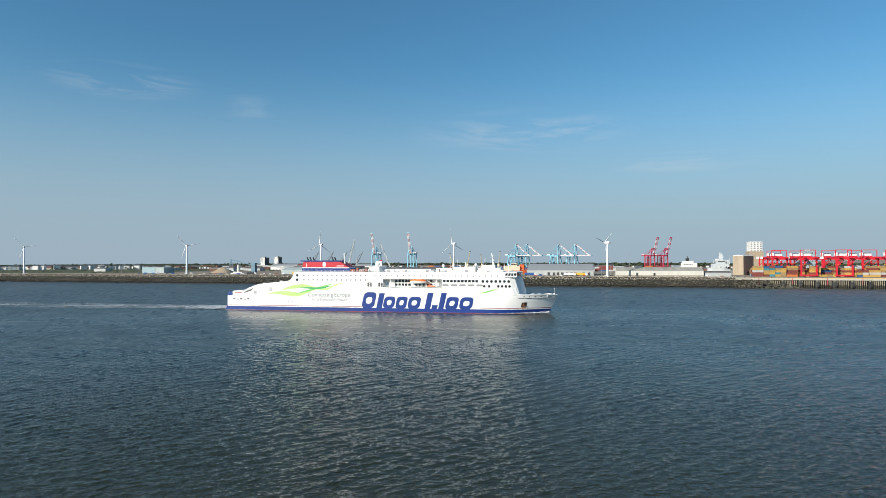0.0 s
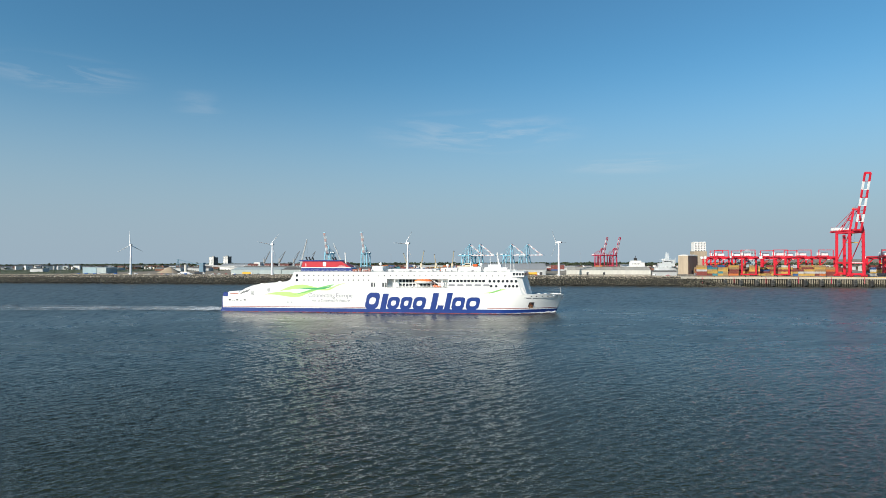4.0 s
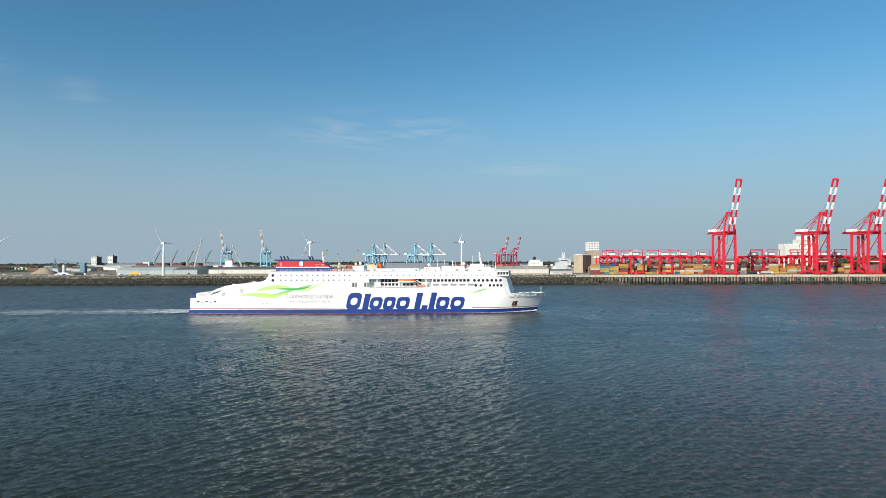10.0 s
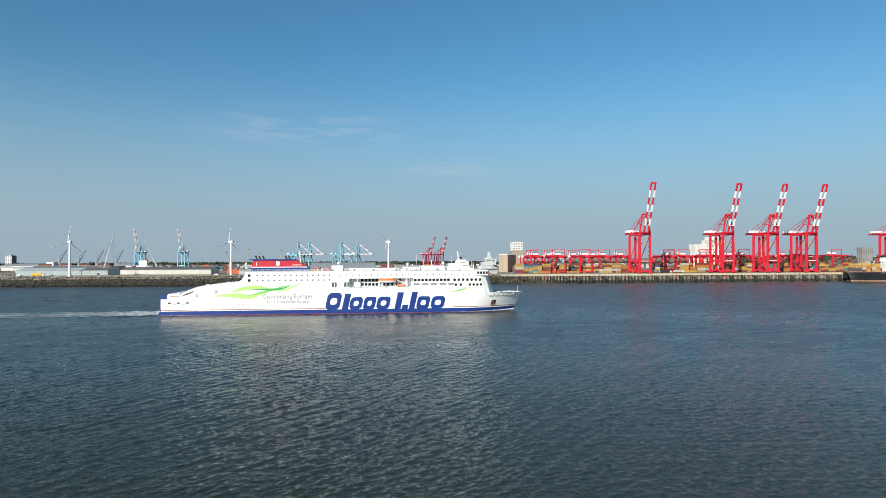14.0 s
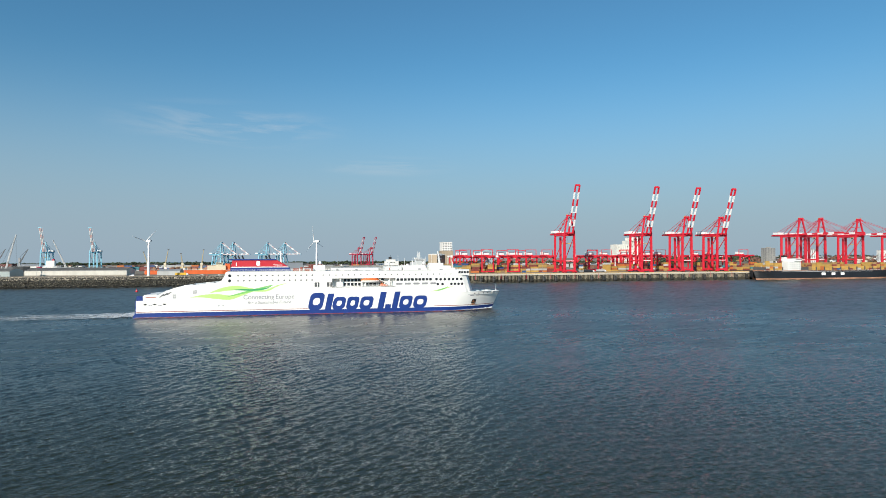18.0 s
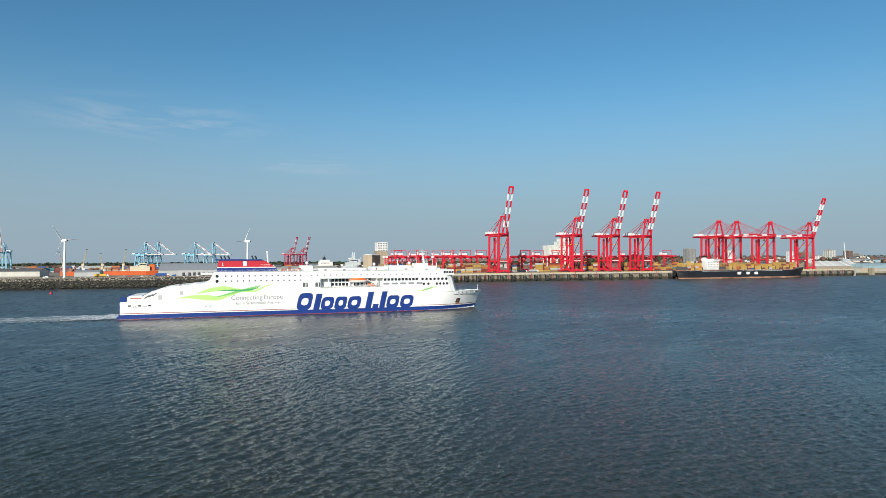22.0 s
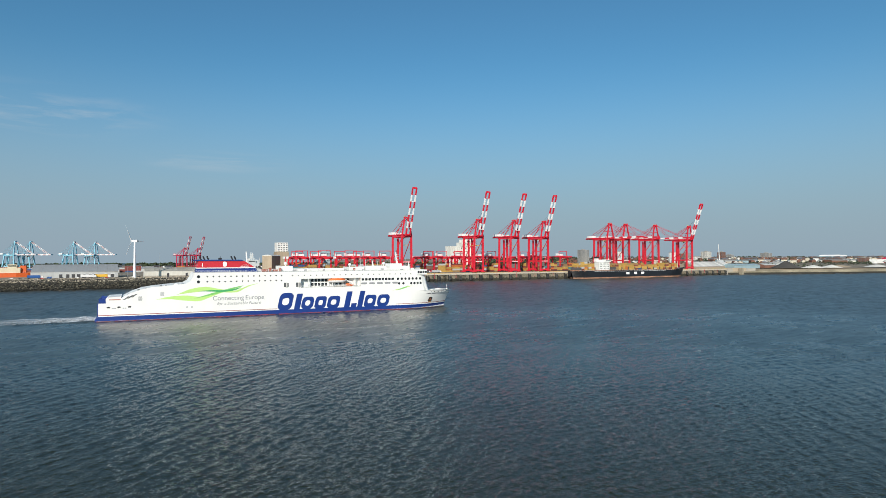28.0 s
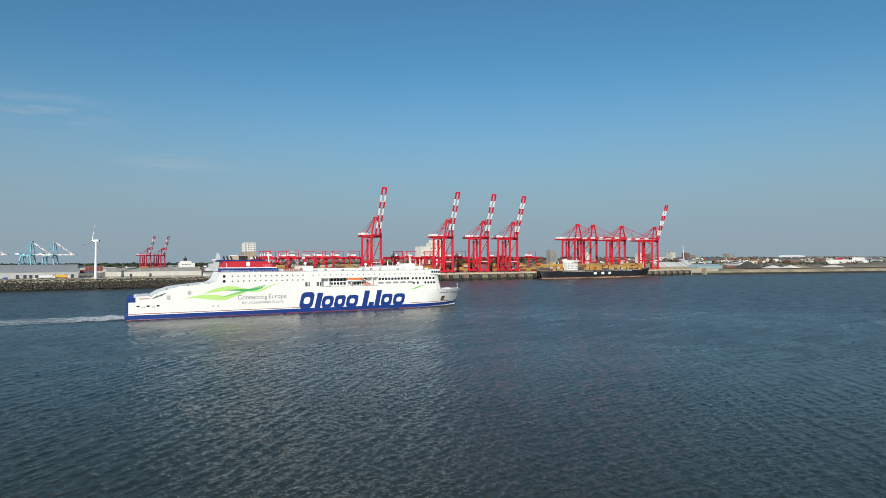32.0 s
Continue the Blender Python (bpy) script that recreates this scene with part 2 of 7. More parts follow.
def rod(bm, a, b, w, h=None, sides=4, w2=None):
    """A straight member from a to b: a box of w x h, or a tapering tube."""
    a, b = Vector(a), Vector(b)
    d = (b - a).normalized()
    up = Vector((0, 0, 1)) if abs(d.z) < 0.95 else Vector((0, 1, 0))
    s = d.cross(up).normalized()
    u = s.cross(d).normalized()
    h = w if h is None else h
    w2 = w if w2 is None else w2
    rings = []
    for c, k in ((a, 1.0), (b, w2 / w)):
        if sides == 4:
            pts = [c + s * (w / 2 * k * i) + u * (h / 2 * k * j) for i, j in ((-1, -1), (1, -1), (1, 1), (-1, 1))]
        else:
            pts = [c + (s * math.cos(q) + u * math.sin(q)) * (w / 2 * k) for q in (2 * math.pi * i / sides for i in range(sides))]
        rings.append([bm.verts.new(p) for p in pts])
    n = len(rings[0])
    for i in range(n):
        bm.faces.new((rings[0][i], rings[0][(i + 1) % n], rings[1][(i + 1) % n], rings[1][i]))
    bm.faces.new(rings[0][::-1])
    bm.faces.new(rings[1])
    return bm


def prism(bm, outline, y0, y1):
    """An outline of (x, z) points, carried from y0 to y1."""
    a = [bm.verts.new((x, y0, z)) for x, z in outline]
    b = [bm.verts.new((x, y1, z)) for x, z in outline]
    n = len(a)
    bm.faces.new(a)
    bm.faces.new(b[::-1])
    for i in range(n):
        bm.faces.new((a[i], b[i], b[(i + 1) % n], a[(i + 1) % n]))
    return bm


def slab(bm, outline, z0, z1):
    """An outline of (x, y) points, carried from z0 to z1."""
    a = [bm.verts.new((x, y, z0)) for x, y in outline]
    b = [bm.verts.new((x, y, z1)) for x, y in outline]
    n = len(a)
    bm.faces.new(a[::-1])
    bm.faces.new(b)
    for i in range(n):
        bm.faces.new((a[i], a[(i + 1) % n], b[(i + 1) % n], b[i]))
    return bm


def ball(bm, c, r, squash=1.0, seg=10, rings=6):
    v = bmesh.ops.create_uvsphere(bm, u_segments=seg, v_segments=rings, radius=r)["verts"]
    for p in v:
        p.co = Vector((p.co.x, p.co.y, p.co.z * squash)) + Vector(c)
    return bm


def turned(bm, profile, c=(0, 0, 0), sides=14):
    """A body of revolution from (radius, height) pairs."""
    rings = [[bm.verts.new((c[0] + r * math.cos(2 * math.pi * i / sides), c[1] + r * math.sin(2 * math.pi * i / sides), c[2] + z)) for i in range(sides)] for r, z in profile]
    for a, b in zip(rings, rings[1:]):
        for i in range(sides):
            bm.faces.new((a[i], a[(i + 1) % sides], b[(i + 1) % sides], b[i]))
    bm.faces.new(rings[0][::-1])
    bm.faces.new(rings[-1])
    return bm


def mesh_of(bm, material, bevel=0.0, smooth=False):
    if bevel:
        bmesh.ops.bevel(bm, geom=bm.edges[:], offset=bevel, segments=1, affect="EDGES", clamp_overlap=True)
    bmesh.ops.recalc_face_normals(bm, faces=bm.faces[:])
    me = bpy.data.meshes.new(material.name)
    bm.to_mesh(me)
    bm.free()
    me.materials.append(material)
    if smooth:
        for p in me.polygons:
            p.use_smooth = True
    return me


def part(name, bm, material, parent, label="", bevel=0.0, smooth=False, at=None, kind=""):
    """Links a bmesh (or a ready mesh) as one mesh object under a thing or a part."""
    me = bm if isinstance(bm, bpy.types.Mesh) else mesh_of(bm, material, bevel, smooth)
    ob = new(name, me)
    ob.parent = parent
    if at is not None:
        ob.matrix_basis = at
    return tagged(ob, label=label, kind=kind)


def thing(name, m, label, category, group="", kind=""):
    ob = new(name)
    ob.empty_display_size = 1
    ob.matrix_basis = m
    return tagged(ob, label, category, group, kind)


def solid(name, bm, material, m, label, category, group="", kind="", bevel=0.0, smooth=False):
    ob = new(name, mesh_of(bm, material, bevel, smooth))
    ob.matrix_basis = m
    return tagged(ob, label, category, group, kind)


def from_arrays(name, verts, faces, material, smooth=False):
    me = bpy.data.meshes.new(name)
    me.from_pydata(verts, [], faces)
    me.materials.append(material)
    if smooth:
        me.polygons.foreach_set("use_smooth", [True] * len(me.polygons))
    me.update()
    return me


# ---------------------------------------------------------------- water, land, shore
QUAY, LEVEL = 760.0, 11.0


def leaning(p):
    """Wavelets with a long face towards the camera and a short steep back."""
    return np.sin(p) + .42 * np.sin(2 * p) + .2 * np.sin(3 * p)


def water_sheet():
    """One sheet to the horizon: finely waved on the river before the camera, plain far off and behind."""
    near = 1 / np.linspace(1 / 72, 1 / 1500, 590)
    far = np.geomspace(1560, 4900, 16)
    radii = np.concatenate([[4, 20, 45], near, far])
    fine = np.radians(np.arange(-58, 77, 0.097))
    coarse = np.radians(np.arange(78, 301, 4.0))
    bearing = np.concatenate([fine, coarse])
    q, r = np.meshgrid(bearing, radii)
    x, y = r * np.sin(q), r * np.cos(q)
    gen = np.random.default_rng(9)
    z = np.zeros_like(x)
    rows, cols = slice(0, 3 + len(near)), slice(0, len(fine))
    xs, ys, rs = x[rows, cols], y[rows, cols], r[rows, cols]
    h = np.zeros_like(xs)
    for i in range(34):
        length = 0.9 * (5.2 / 0.9) ** ((i + gen.uniform()) / 34)
        heading = radians(-50) + gen.normal() * radians(17 if length > 2.4 else 33)
        k = 2 * math.pi / length
        phase = k * (xs * math.cos(heading) + ys * math.sin(heading)) + gen.uniform(0, 6.3)
        # patches where a train of waves swells and dies
        beat = 0.7 + 0.3 * np.sin(xs * gen.normal() * 0.09 + ys * gen.normal() * 0.09 + gen.uniform(0, 6.3))
        h += 0.029 / k * beat * leaning(phase) * np.clip((70 * length + 60 - rs) / 60, 0, 1)
    # groups of crossing wavelets over the whole channel, lengthened to fit the camera's view
    qs, ring = np.degrees(q[0, cols]), np.log(r[rows, 0])
    for i in range(2200):
        r0, q0 = 72 * (1500 / 72) ** gen.uniform(), gen.uniform(-58, 77)
        wr = np.exp(-((ring - math.log(r0)) / 0.14) ** 2)
        wq = np.exp(-((qs - q0) / 7) ** 2)
        i0, i1 = np.flatnonzero(wr > 0.03)[[0, -1]]
        j0, j1 = np.flatnonzero(wq > 0.03)[[0, -1]]
        part_x, part_y = xs[i0:i1 + 1, j0:j1 + 1], ys[i0:i1 + 1, j0:j1 + 1]
        along, across = gen.uniform(2.6, 4.2) * (1 + 120 / r0 * min(1, (170 / r0) ** 2)), 9 * 5 ** gen.uniform() * (1.8 if r0 < 150 else 1.2 if r0 < 300 else 1)
        ka = 2 * math.pi / (along * r0 * r0 * 2.75e-5)
        kc = 2 * math.pi / (across * r0 * 8.0e-4) * (-1 if gen.uniform() < 0.8 else 1)
        c, sn = math.cos(radians(q0)), math.sin(radians(q0))
        phase = (ka * sn + kc * c) * part_x + (ka * c - kc * sn) * part_y + gen.uniform(0, 6.3)
        h[i0:i1 + 1, j0:j1 + 1] += min((0.014 if r0 < 130 else 0.016 if r0 < 300 else 0.018) / ka, 0.12) * leaning(-phase) * wr[i0:i1 + 1, None] * wq[None, j0:j1 + 1]
    # the finest ripples: short uneven crests, longer across the camera's view than along it
    kernel = np.array([.45, .85, 1, .85, .45])
    grain = gen.normal(size=(h.shape[0], h.shape[1] + 4))
    grain = sum(k * grain[:, i:i + h.shape[1]] for i, k in enumerate(kernel)) / math.sqrt((kernel ** 2).sum())
    h[5:] += grain[5:] * np.minimum(np.interp(r[rows, 0], [120, 320], [0.02, 0.036]) * np.gradient(r[rows, 0]), 0.2)[5:, None]
    z[rows, cols] = h - h.mean(1, keepdims=True)
    n, m = x.shape
    me = bpy.data.meshes.new("water")
    me.vertices.add(n * m)
    me.vertices.foreach_set("co", np.stack([x, y, z], -1).astype(np.float32).ravel())
    i = np.arange(n - 1)[:, None] * m
    j = np.arange(m)[None, :]
    k = (j + 1) % m
    quads = np.stack([i + j, i + m + j, i + m + k, i + k], -1).reshape(-1, 4).astype(np.int32)
    me.loops.add(quads.size)
    me.polygons.add(len(quads))
    me.loops.foreach_set("vertex_index", quads.ravel())
    me.polygons.foreach_set("loop_start", np.arange(0, quads.size, 4, dtype=np.int32))
    me.polygons.foreach_set("use_smooth", np.ones(len(quads), bool))
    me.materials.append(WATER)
    me.update(calc_edges=True)
    return me


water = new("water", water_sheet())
tagged(water, "rippled grey-blue tidal river under a clear sky", "water", kind="structure")

# land: level behind the shore, falling away gently inland so that far roofs sink towards the horizon
SHORE = [(-4800, QUAY + 12), (178, QUAY + 12), (178, QUAY + 3), (1012, QUAY + 3), (1012, QUAY + 14), (1240, 702), (1490, 652), (2600, 440), (4800, 20)]


def land_height(x, y):
    d = max(0.0, math.hypot(x, y) - 950)
    flat = LEVEL - 0.0055 * d - (0.0025 * max(0.0, d - 900))
    # the town up river stands on rising ground
    k = min(max((x - 1050) / 450, 0.0), 1.0)
    return flat + (LEVEL + min(0.0125 * max(0.0, d - 420), 12.5) - flat) * k


verts, faces = [], []
bands = [0, 30, 90, 180, 320, 520, 800, 1200, 1800, 2600, 3600]
cols = []
for (xa, ya), (xb, yb) in zip(SHORE, SHORE[1:]):
    steps = max(1, int(math.hypot(xb - xa, yb - ya) / 120))
    for i in range(steps):
        cols.append((xa + (xb - xa) * i / steps, ya + (yb - ya) * i / steps))
cols.append(SHORE[-1])
for x, y in cols:
    for b in bands:
        verts.append((x, y + b, land_height(x, y + b) if b else LEVEL - 0.0))
nb = len(bands)
for i in range(len(cols) - 1):
    for j in range(nb - 1):
        faces.append((i * nb + j, (i + 1) * nb + j, (i + 1) * nb + j + 1, i * nb + j + 1))
ground = new("ground", from_arrays("ground", verts, faces, LAND))
tagged(ground, "dusty pale dockland ground behind the river wall", "ground", kind="structure")

# rock revetment: two belts of tipped boulders on an earth slope
bm = bm_new()
prism(bm, [(QUAY - 4, -4), (QUAY + 13, -4), (QUAY + 13, LEVEL - 0.02), (QUAY + 11, LEVEL - 0.02)], -4800, 178)
for v in bm.verts:
    v.co = Vector((v.co.y, v.co.x, v.co.z))
# core coloured near black to give the shade between the boulders
solid("revetment_bank", bm, ROCK_TIDE_GAP, pose(0, 0, 0), "earth core of the rock revetment", "embankment", kind="structure")


def boulders(xs, lo, hi, rng, big):
    """Rough eight-sided stones on the slope between two heights."""
    base = np.array([(1, 0, 0), (-1, 0, 0), (0, 1, 0), (0, -1, 0), (0, 0, 1), (0, 0, -1), (.6, .6, .6), (-.6, -.6, .6), (.6, -.6, .6), (-.6, .6, .6)])
    tri = [(4, 6, 8), (4, 8, 7), (4, 7, 9), (4, 9, 6), (0, 8, 6), (3, 7, 8), (1, 9, 7), (2, 6, 9), (0, 3, 8), (3, 1, 7), (1, 2, 9), (2, 0, 6), (5, 3, 0), (5, 1, 3), (5, 2, 1), (5, 0, 2)]
    vs, fs = [], []
    for x in xs:
        for _ in range(4):
            k = rng.uniform(lo, hi)
            z = -0.5 + k * (LEVEL + 0.4)
            y = QUAY - 3.4 + min(k, 1.02) * 15.2
            s = big * rng.uniform(0.6, 1.35)
            p = base * (s * rng.uniform(0.75, 1.25, (10, 1)) * rng.uniform(0.75, 1.25, 3)) * np.array((1.15, 1, 0.8))
            q = rng.uniform(0, 6.3)
            c, sn = math.cos(q), math.sin(q)
            o = len(vs)
            for a in p:
                vs.append((x + rng.uniform(-.02, .02) + c * a[0] - sn * a[1], y + sn * a[0] + c * a[1], z + a[2]))
            fs.extend((a + o, b + o, d + o) for a, b, d in tri)
            x += rng.uniform(-1.2, 1.2)
    return vs, fs


rng = np.random.default_rng(3)
near = np.arange(-1250, 178, 0.7)
rocks = new("dry_boulders", from_arrays("dry", *boulders(near, 0.78, 1.12, rng, 0.62), ROCK_DRY))
tagged(rocks, "pale sun-dried boulders along the top of the revetment", "rocks", kind="stuff")
rocks = new("weedy_boulders", from_arrays("weedy", *boulders(near, 0.16, 0.88, rng, 0.66), ROCK_WET))
tagged(rocks, "brown weathered boulders on the face of the revetment", "rocks", kind="stuff")
rocks = new("tidal_boulders", from_arrays("tidal", *boulders(near[::2], 0.0, 0.24, rng, 0.66), ROCK_TIDE_GAP))
tagged(rocks, "dark weed-stained boulders at the tide mark", "rocks", kind="stuff")
# the revetment runs out in front of the first bays of the quay
spill_v, spill_f = [], []
for x in np.arange(158, 232, 0.45):
    reach = max(0.05, min(1, (232 - x) / 46))
    a, b = boulders([float(x)], 0.0, 0.86 * reach, rng, 0.7)
    spill_f += [tuple(i + len(spill_v) for i in q) for q in b]
    spill_v += [(px, py + 1.6 - 13.1 * reach, pz) for px, py, pz in a]
rocks = new("spilled_boulders", from_arrays("spilled", spill_v, spill_f, ROCK_WET))
tagged(rocks, "brown boulders tailing off in front of the quay wall", "rocks", kind="stuff")


# ---------------------------------------------------------------- the ferry
def half_breadth(s, z):
    """Half the ferry's breadth at s metres forward of midships and z above the water."""
    w = min(max(z / 12.0, 0.0), 1.0)
    s0, s1 = 67 + 9 * w, 103.2 + 5.6 * w
    u = min(max((s - s0) / (s1 - s0), 0.0), 1.0)
    return 13.9 * (1 - u ** (1.9 + 0.35 * w))


def hull_band(z0, z1, a, b, proud=0.0, sides=(-1, 1), top=None, rows=3):
    """A belt of side plating between two heights, from station a to b."""
    bm = bm_new()
    st = [s for s in np.concatenate([np.linspace(-107, 40, 25), np.linspace(46, 103, 30), np.linspace(103.4, 108.7, 10)]) if a < s < b]
    st = [a] + st + [b]
    for side in sides:
        grid = []
        for s in st:
            hi = z1 if top is None else min(z1, top(s))
            lo = min(z0, hi)
            col = []
            for i in range(rows + 1):
                z = lo + (hi - lo) * i / rows
                # the stem rakes forward with height
                stem = 103.2 + 5.6 * min(max(z / 12.0, 0), 1)
                ss = min(s, stem)
                y = half_breadth(ss, z) + proud
                col.append(bm.verts.new((ss, side * y, z)))
            grid.append(col)
        for c, d in zip(grid, grid[1:]):
            for i in range(rows):
                bm.faces.new((c[i], d[i], d[i + 1], c[i + 1]))
    bmesh.ops.remove_doubles(bm, verts=bm.verts[:], dist=0.002)
    bmesh.ops.dissolve_degenerate(bm, edges=bm.edges[:], dist=0.002)
    return bm


def aft_top(s):
    """The upper edge of the side plating, sweeping up from the stern."""
    pts = [(-107, 9.6), (-97.5, 9.6), (-95.5, 12.6), (-91.2, 15.0), (-86, 16.8), (-80.6, 17.7), (-70, 18.7), (-64.5, 19.2), (-62, 20.4), (-60.6, 22.6), (-59.6, 25.2), (200, 25.2)]
    for (a, za), (b, zb) in zip(pts, pts[1:]):
        if s <= b:
            return za + (zb - za) * (s - a) / (b - a)
    return 25.2


def ribbon(bm, spine, y):
    """A flat leaf-shaped stroke on the ferry's side: (s, z, half width) along its spine."""
    pts = []
    for i in range(len(spine) - 1):
        for k in range(6):
            t = k / 6
            p = [spine[max(i - 1, 0)], spine[i], spine[i + 1], spine[min(i + 2, len(spine) - 1)]]
            pts.append([0.5 * (2 * p[1][j] + (p[2][j] - p[0][j]) * t + (2 * p[0][j] - 5 * p[1][j] + 4 * p[2][j] - p[3][j]) * t * t + (3 * p[1][j] - p[0][j] - 3 * p[2][j] + p[3][j]) * t ** 3) for j in range(3)])
    pts.append(list(spine[-1]))
    lo = [bm.verts.new((s, y, z - max(w, 0.01))) for s, z, w in pts]
    hi = [bm.verts.new((s, y, z + max(w, 0.01))) for s, z, w in pts]
    for i in range(len(pts) - 1):
        bm.faces.new((lo[i], lo[i + 1], hi[i + 1], hi[i]))
    return bm


def words(name, text, size, s, z, parent, material, width, shear=0.0, y=-13.95):
    """Painted words on the starboard side, each a part, together as long as width."""
    meshes, advance = [], 0.0
    for word in text.split():
        cu = bpy.data.curves.new(name, "FONT")
        cu.body, cu.size, cu.shear, cu.extrude = word, size, shear, 0.008
        tmp = new("lettering", cu)
        bpy.context.view_layer.update()
        me = bpy.data.meshes.new_from_object(tmp.evaluated_get(bpy.context.evaluated_depsgraph_get()))
        bpy.data.objects.remove(tmp)
        co = np.empty(len(me.vertices) * 3)
        me.vertices.foreach_get("co", co)
        co = co.reshape(-1, 3)
        co[:, 0] += advance - co[:, 0].min()
        advance = co[:, 0].max() + size * 0.27
        meshes.append((me, co))
    k = width / (advance - size * 0.27)
    for me, co in meshes:
        out = np.stack([s + co[:, 0] * k, y - co[:, 2], z + co[:, 1]], 1)
        me.vertices.foreach_set("co", out.ravel())
        me.materials.clear()
        me.materials.append(material)
        me.update()
        part(name, me, material, parent)


def disc(bm, s, y, z, r, n=12):
    bm.faces.new([bm.verts.new((s + r * math.cos(2 * math.pi * i / n), y, z + r * math.sin(2 * math.pi * i / n))) for i in range(n)])
    return bm


def rounded(bm, s0, s1, z0, z1, y, r=0.35, lean=0.0):
    """A flat plate with rounded corners on the side, leaning forward by lean metres per metre of height."""
    pts = []
    for cx, cz, q in ((s1 - r, z0 + r, -90), (s1 - r, z1 - r, 0), (s0 + r, z1 - r, 90), (s0 + r, z0 + r, 180)):
        for k in range(4):
            g = radians(q + 30 * k)
            x, z = cx + r * math.cos(g), cz + r * math.sin(g)
            pts.append(bm.verts.new((x + lean * (z - z0), y, z)))
    bm.faces.new(pts)
    return bm


def build_ferry():
    f = thing("ferry", pose(0, 0, 0), "large white passenger ferry with blue waterline and green stripes, under way", "ferry")
    SIDE = 13.9
    # hull, from the waterline up
    hull = part("hull", hull_band(2.6, 15.8, -107, 108.8, top=lambda s: min(aft_top(s), 15.8 if s < 85 else 11.8 - 0.6 * max(0, (s - 100) / 8.8)), rows=6), SHIP_WHITE, f, "white hull sides with a flared bow", smooth=True)
    part("boot_top", hull_band(-2.5, 0.32, -107.6, 104, 0.01), BOOT_RED, f, "red boot-top at the waterline")
    part("waterline_band", hull_band(0.32, 2.6, -107.6, 105, 0.015), SHIP_BLUE, f, "deep blue band above the waterline")
    part("stripe", hull_band(3.1, 3.42, -107, -13.5, 0.03, rows=1), BOOT_RED, f, "thin red stripe")
    part("stripe", hull_band(3.2, 3.52, 62, 104.4, 0.03, rows=1), BOOT_RED, f, "thin red stripe")
    bm = bm_new()
    box(bm, -107.3, -106.9, -13.9, 13.9, -2, 9.6)
    part("transom", bm, SHIP_BLUE, f, "dark blue stern plate")
    bm = bm_new()
    box(bm, -106.9, -98.3, -13.8, 13.8, 7.2, 7.5)
    part("mooring_deck", bm, SHIP_DECK, f)
    # ducktail at the stern
    bm = bm_new()
    prism(bm, [(-107.2, -2), (-108.2, -2), (-108.6, 1.0), (-107.2, 2.4)], -13.6, 13.6)
    part("ducktail", bm, SHIP_BLUE, f)
    for k, s in enumerate((-93.2, -91.6, -88.4, -84.6, -82.0, -77.4, -74.8, -70.2, -66.4)):
        h = (.6, .3, .7, .25, .5)[k % 5]
        part("deck_fitting", box(bm_new(), s, s + (.9, 1.8, 1.2)[k % 3], -13.2, -12.2, aft_top(s) - .2, aft_top(s) + h), (MID_GREY, SHIP_WHITE, DARK_GREY)[k % 3], f)
    # forecastle deck and bulwark cap
    bm = bm_new()
    fs = list(np.linspace(84, 108.4, 16))
    slab(bm, [(s, -half_breadth(s, 11) + .1) for s in fs] + [(s, half_breadth(s, 11) - .1) for s in reversed(fs)], 9.6, 9.9)
    part("forecastle_deck", bm, SHIP_DECK, f)
    for side in (-1, 1):
        bm = bm_new()
        for a, b in zip(fs, fs[1:]):
            rod(bm, (a, side * (half_breadth(a, 11.6)), 11.75 - .6 * max(0, (a - 100) / 8.8)), (b, side * (half_breadth(b, 11.6)), 11.75 - .6 * max(0, (b - 100) / 8.8)), 0.35, 0.3)
        part("bulwark_rail", bm, SHIP_WHITE, f)
    bm = bm_new()
    rod(bm, (106.2, 0, 11), (106.2, 0, 15.4), 0.2, sides=8)
    ball(bm, (106.2, 0, 11.5), 0.6)
    part("jackstaff", bm, SHIP_WHITE, f)
    for s in (93, 97, 101):
        bm = bm_new()
        box(bm, s - .9, s + .9, -3.4, -1.4, 9.9, 11.9)
        rod(bm, (s - 1.3, -5, 10.8), (s + 1.3, -5, 10.8), 1.1, sides=8)
        part("windlass", bm, SHIP_WHITE, f)
    # anchor pocket with the anchor in it
    pocket = part("anchor_pocket", rounded(bm_new(), 0, 0.1, 0, .1, 0, .02), BLACK, f)
    bm = bm_new()
    for s, z in ((86.2, 4.3), (89.6, 4.5), (90.2, 7.0), (87.2, 6.9)):
        bm.verts.new((s, -half_breadth(s, z) - 0.06, z))
    bm.faces.new(bm.verts[:])
    pocket.data = mesh_of(bm, BLACK)
    bm = bm_new()
    rod(bm, (88, -half_breadth(88, 5.6) - .3, 6.4), (88.3, -half_breadth(88, 5) - .3, 4.9), 0.5)
    rod(bm, (87, -half_breadth(87, 5) - .3, 5.2), (89.4, -half_breadth(89.4, 5) - .3, 5.0), 0.5)
    part("anchor", bm, mat("rusty anchor steel", (0.20, 0.07, 0.03), 0.8), pocket, "rust-brown anchor")
    # fairleads and mooring ports along the bow bulwark
    for s in (88.5, 91.5, 95.0, 98.4, 101.6, 104.0):
        bm = bm_new()
        bm.faces.new([bm.verts.new((s + .42 * math.cos(q), -half_breadth(s + .42 * math.cos(q), 10.5 + .3 * math.sin(q)) - .06, 10.5 + .3 * math.sin(q))) for q in (k * math.pi / 4 for k in range(8))])
        part("fairlead", bm, BLACK, f)
    # rust weeping from the anchor pocket
    bm = bm_new()
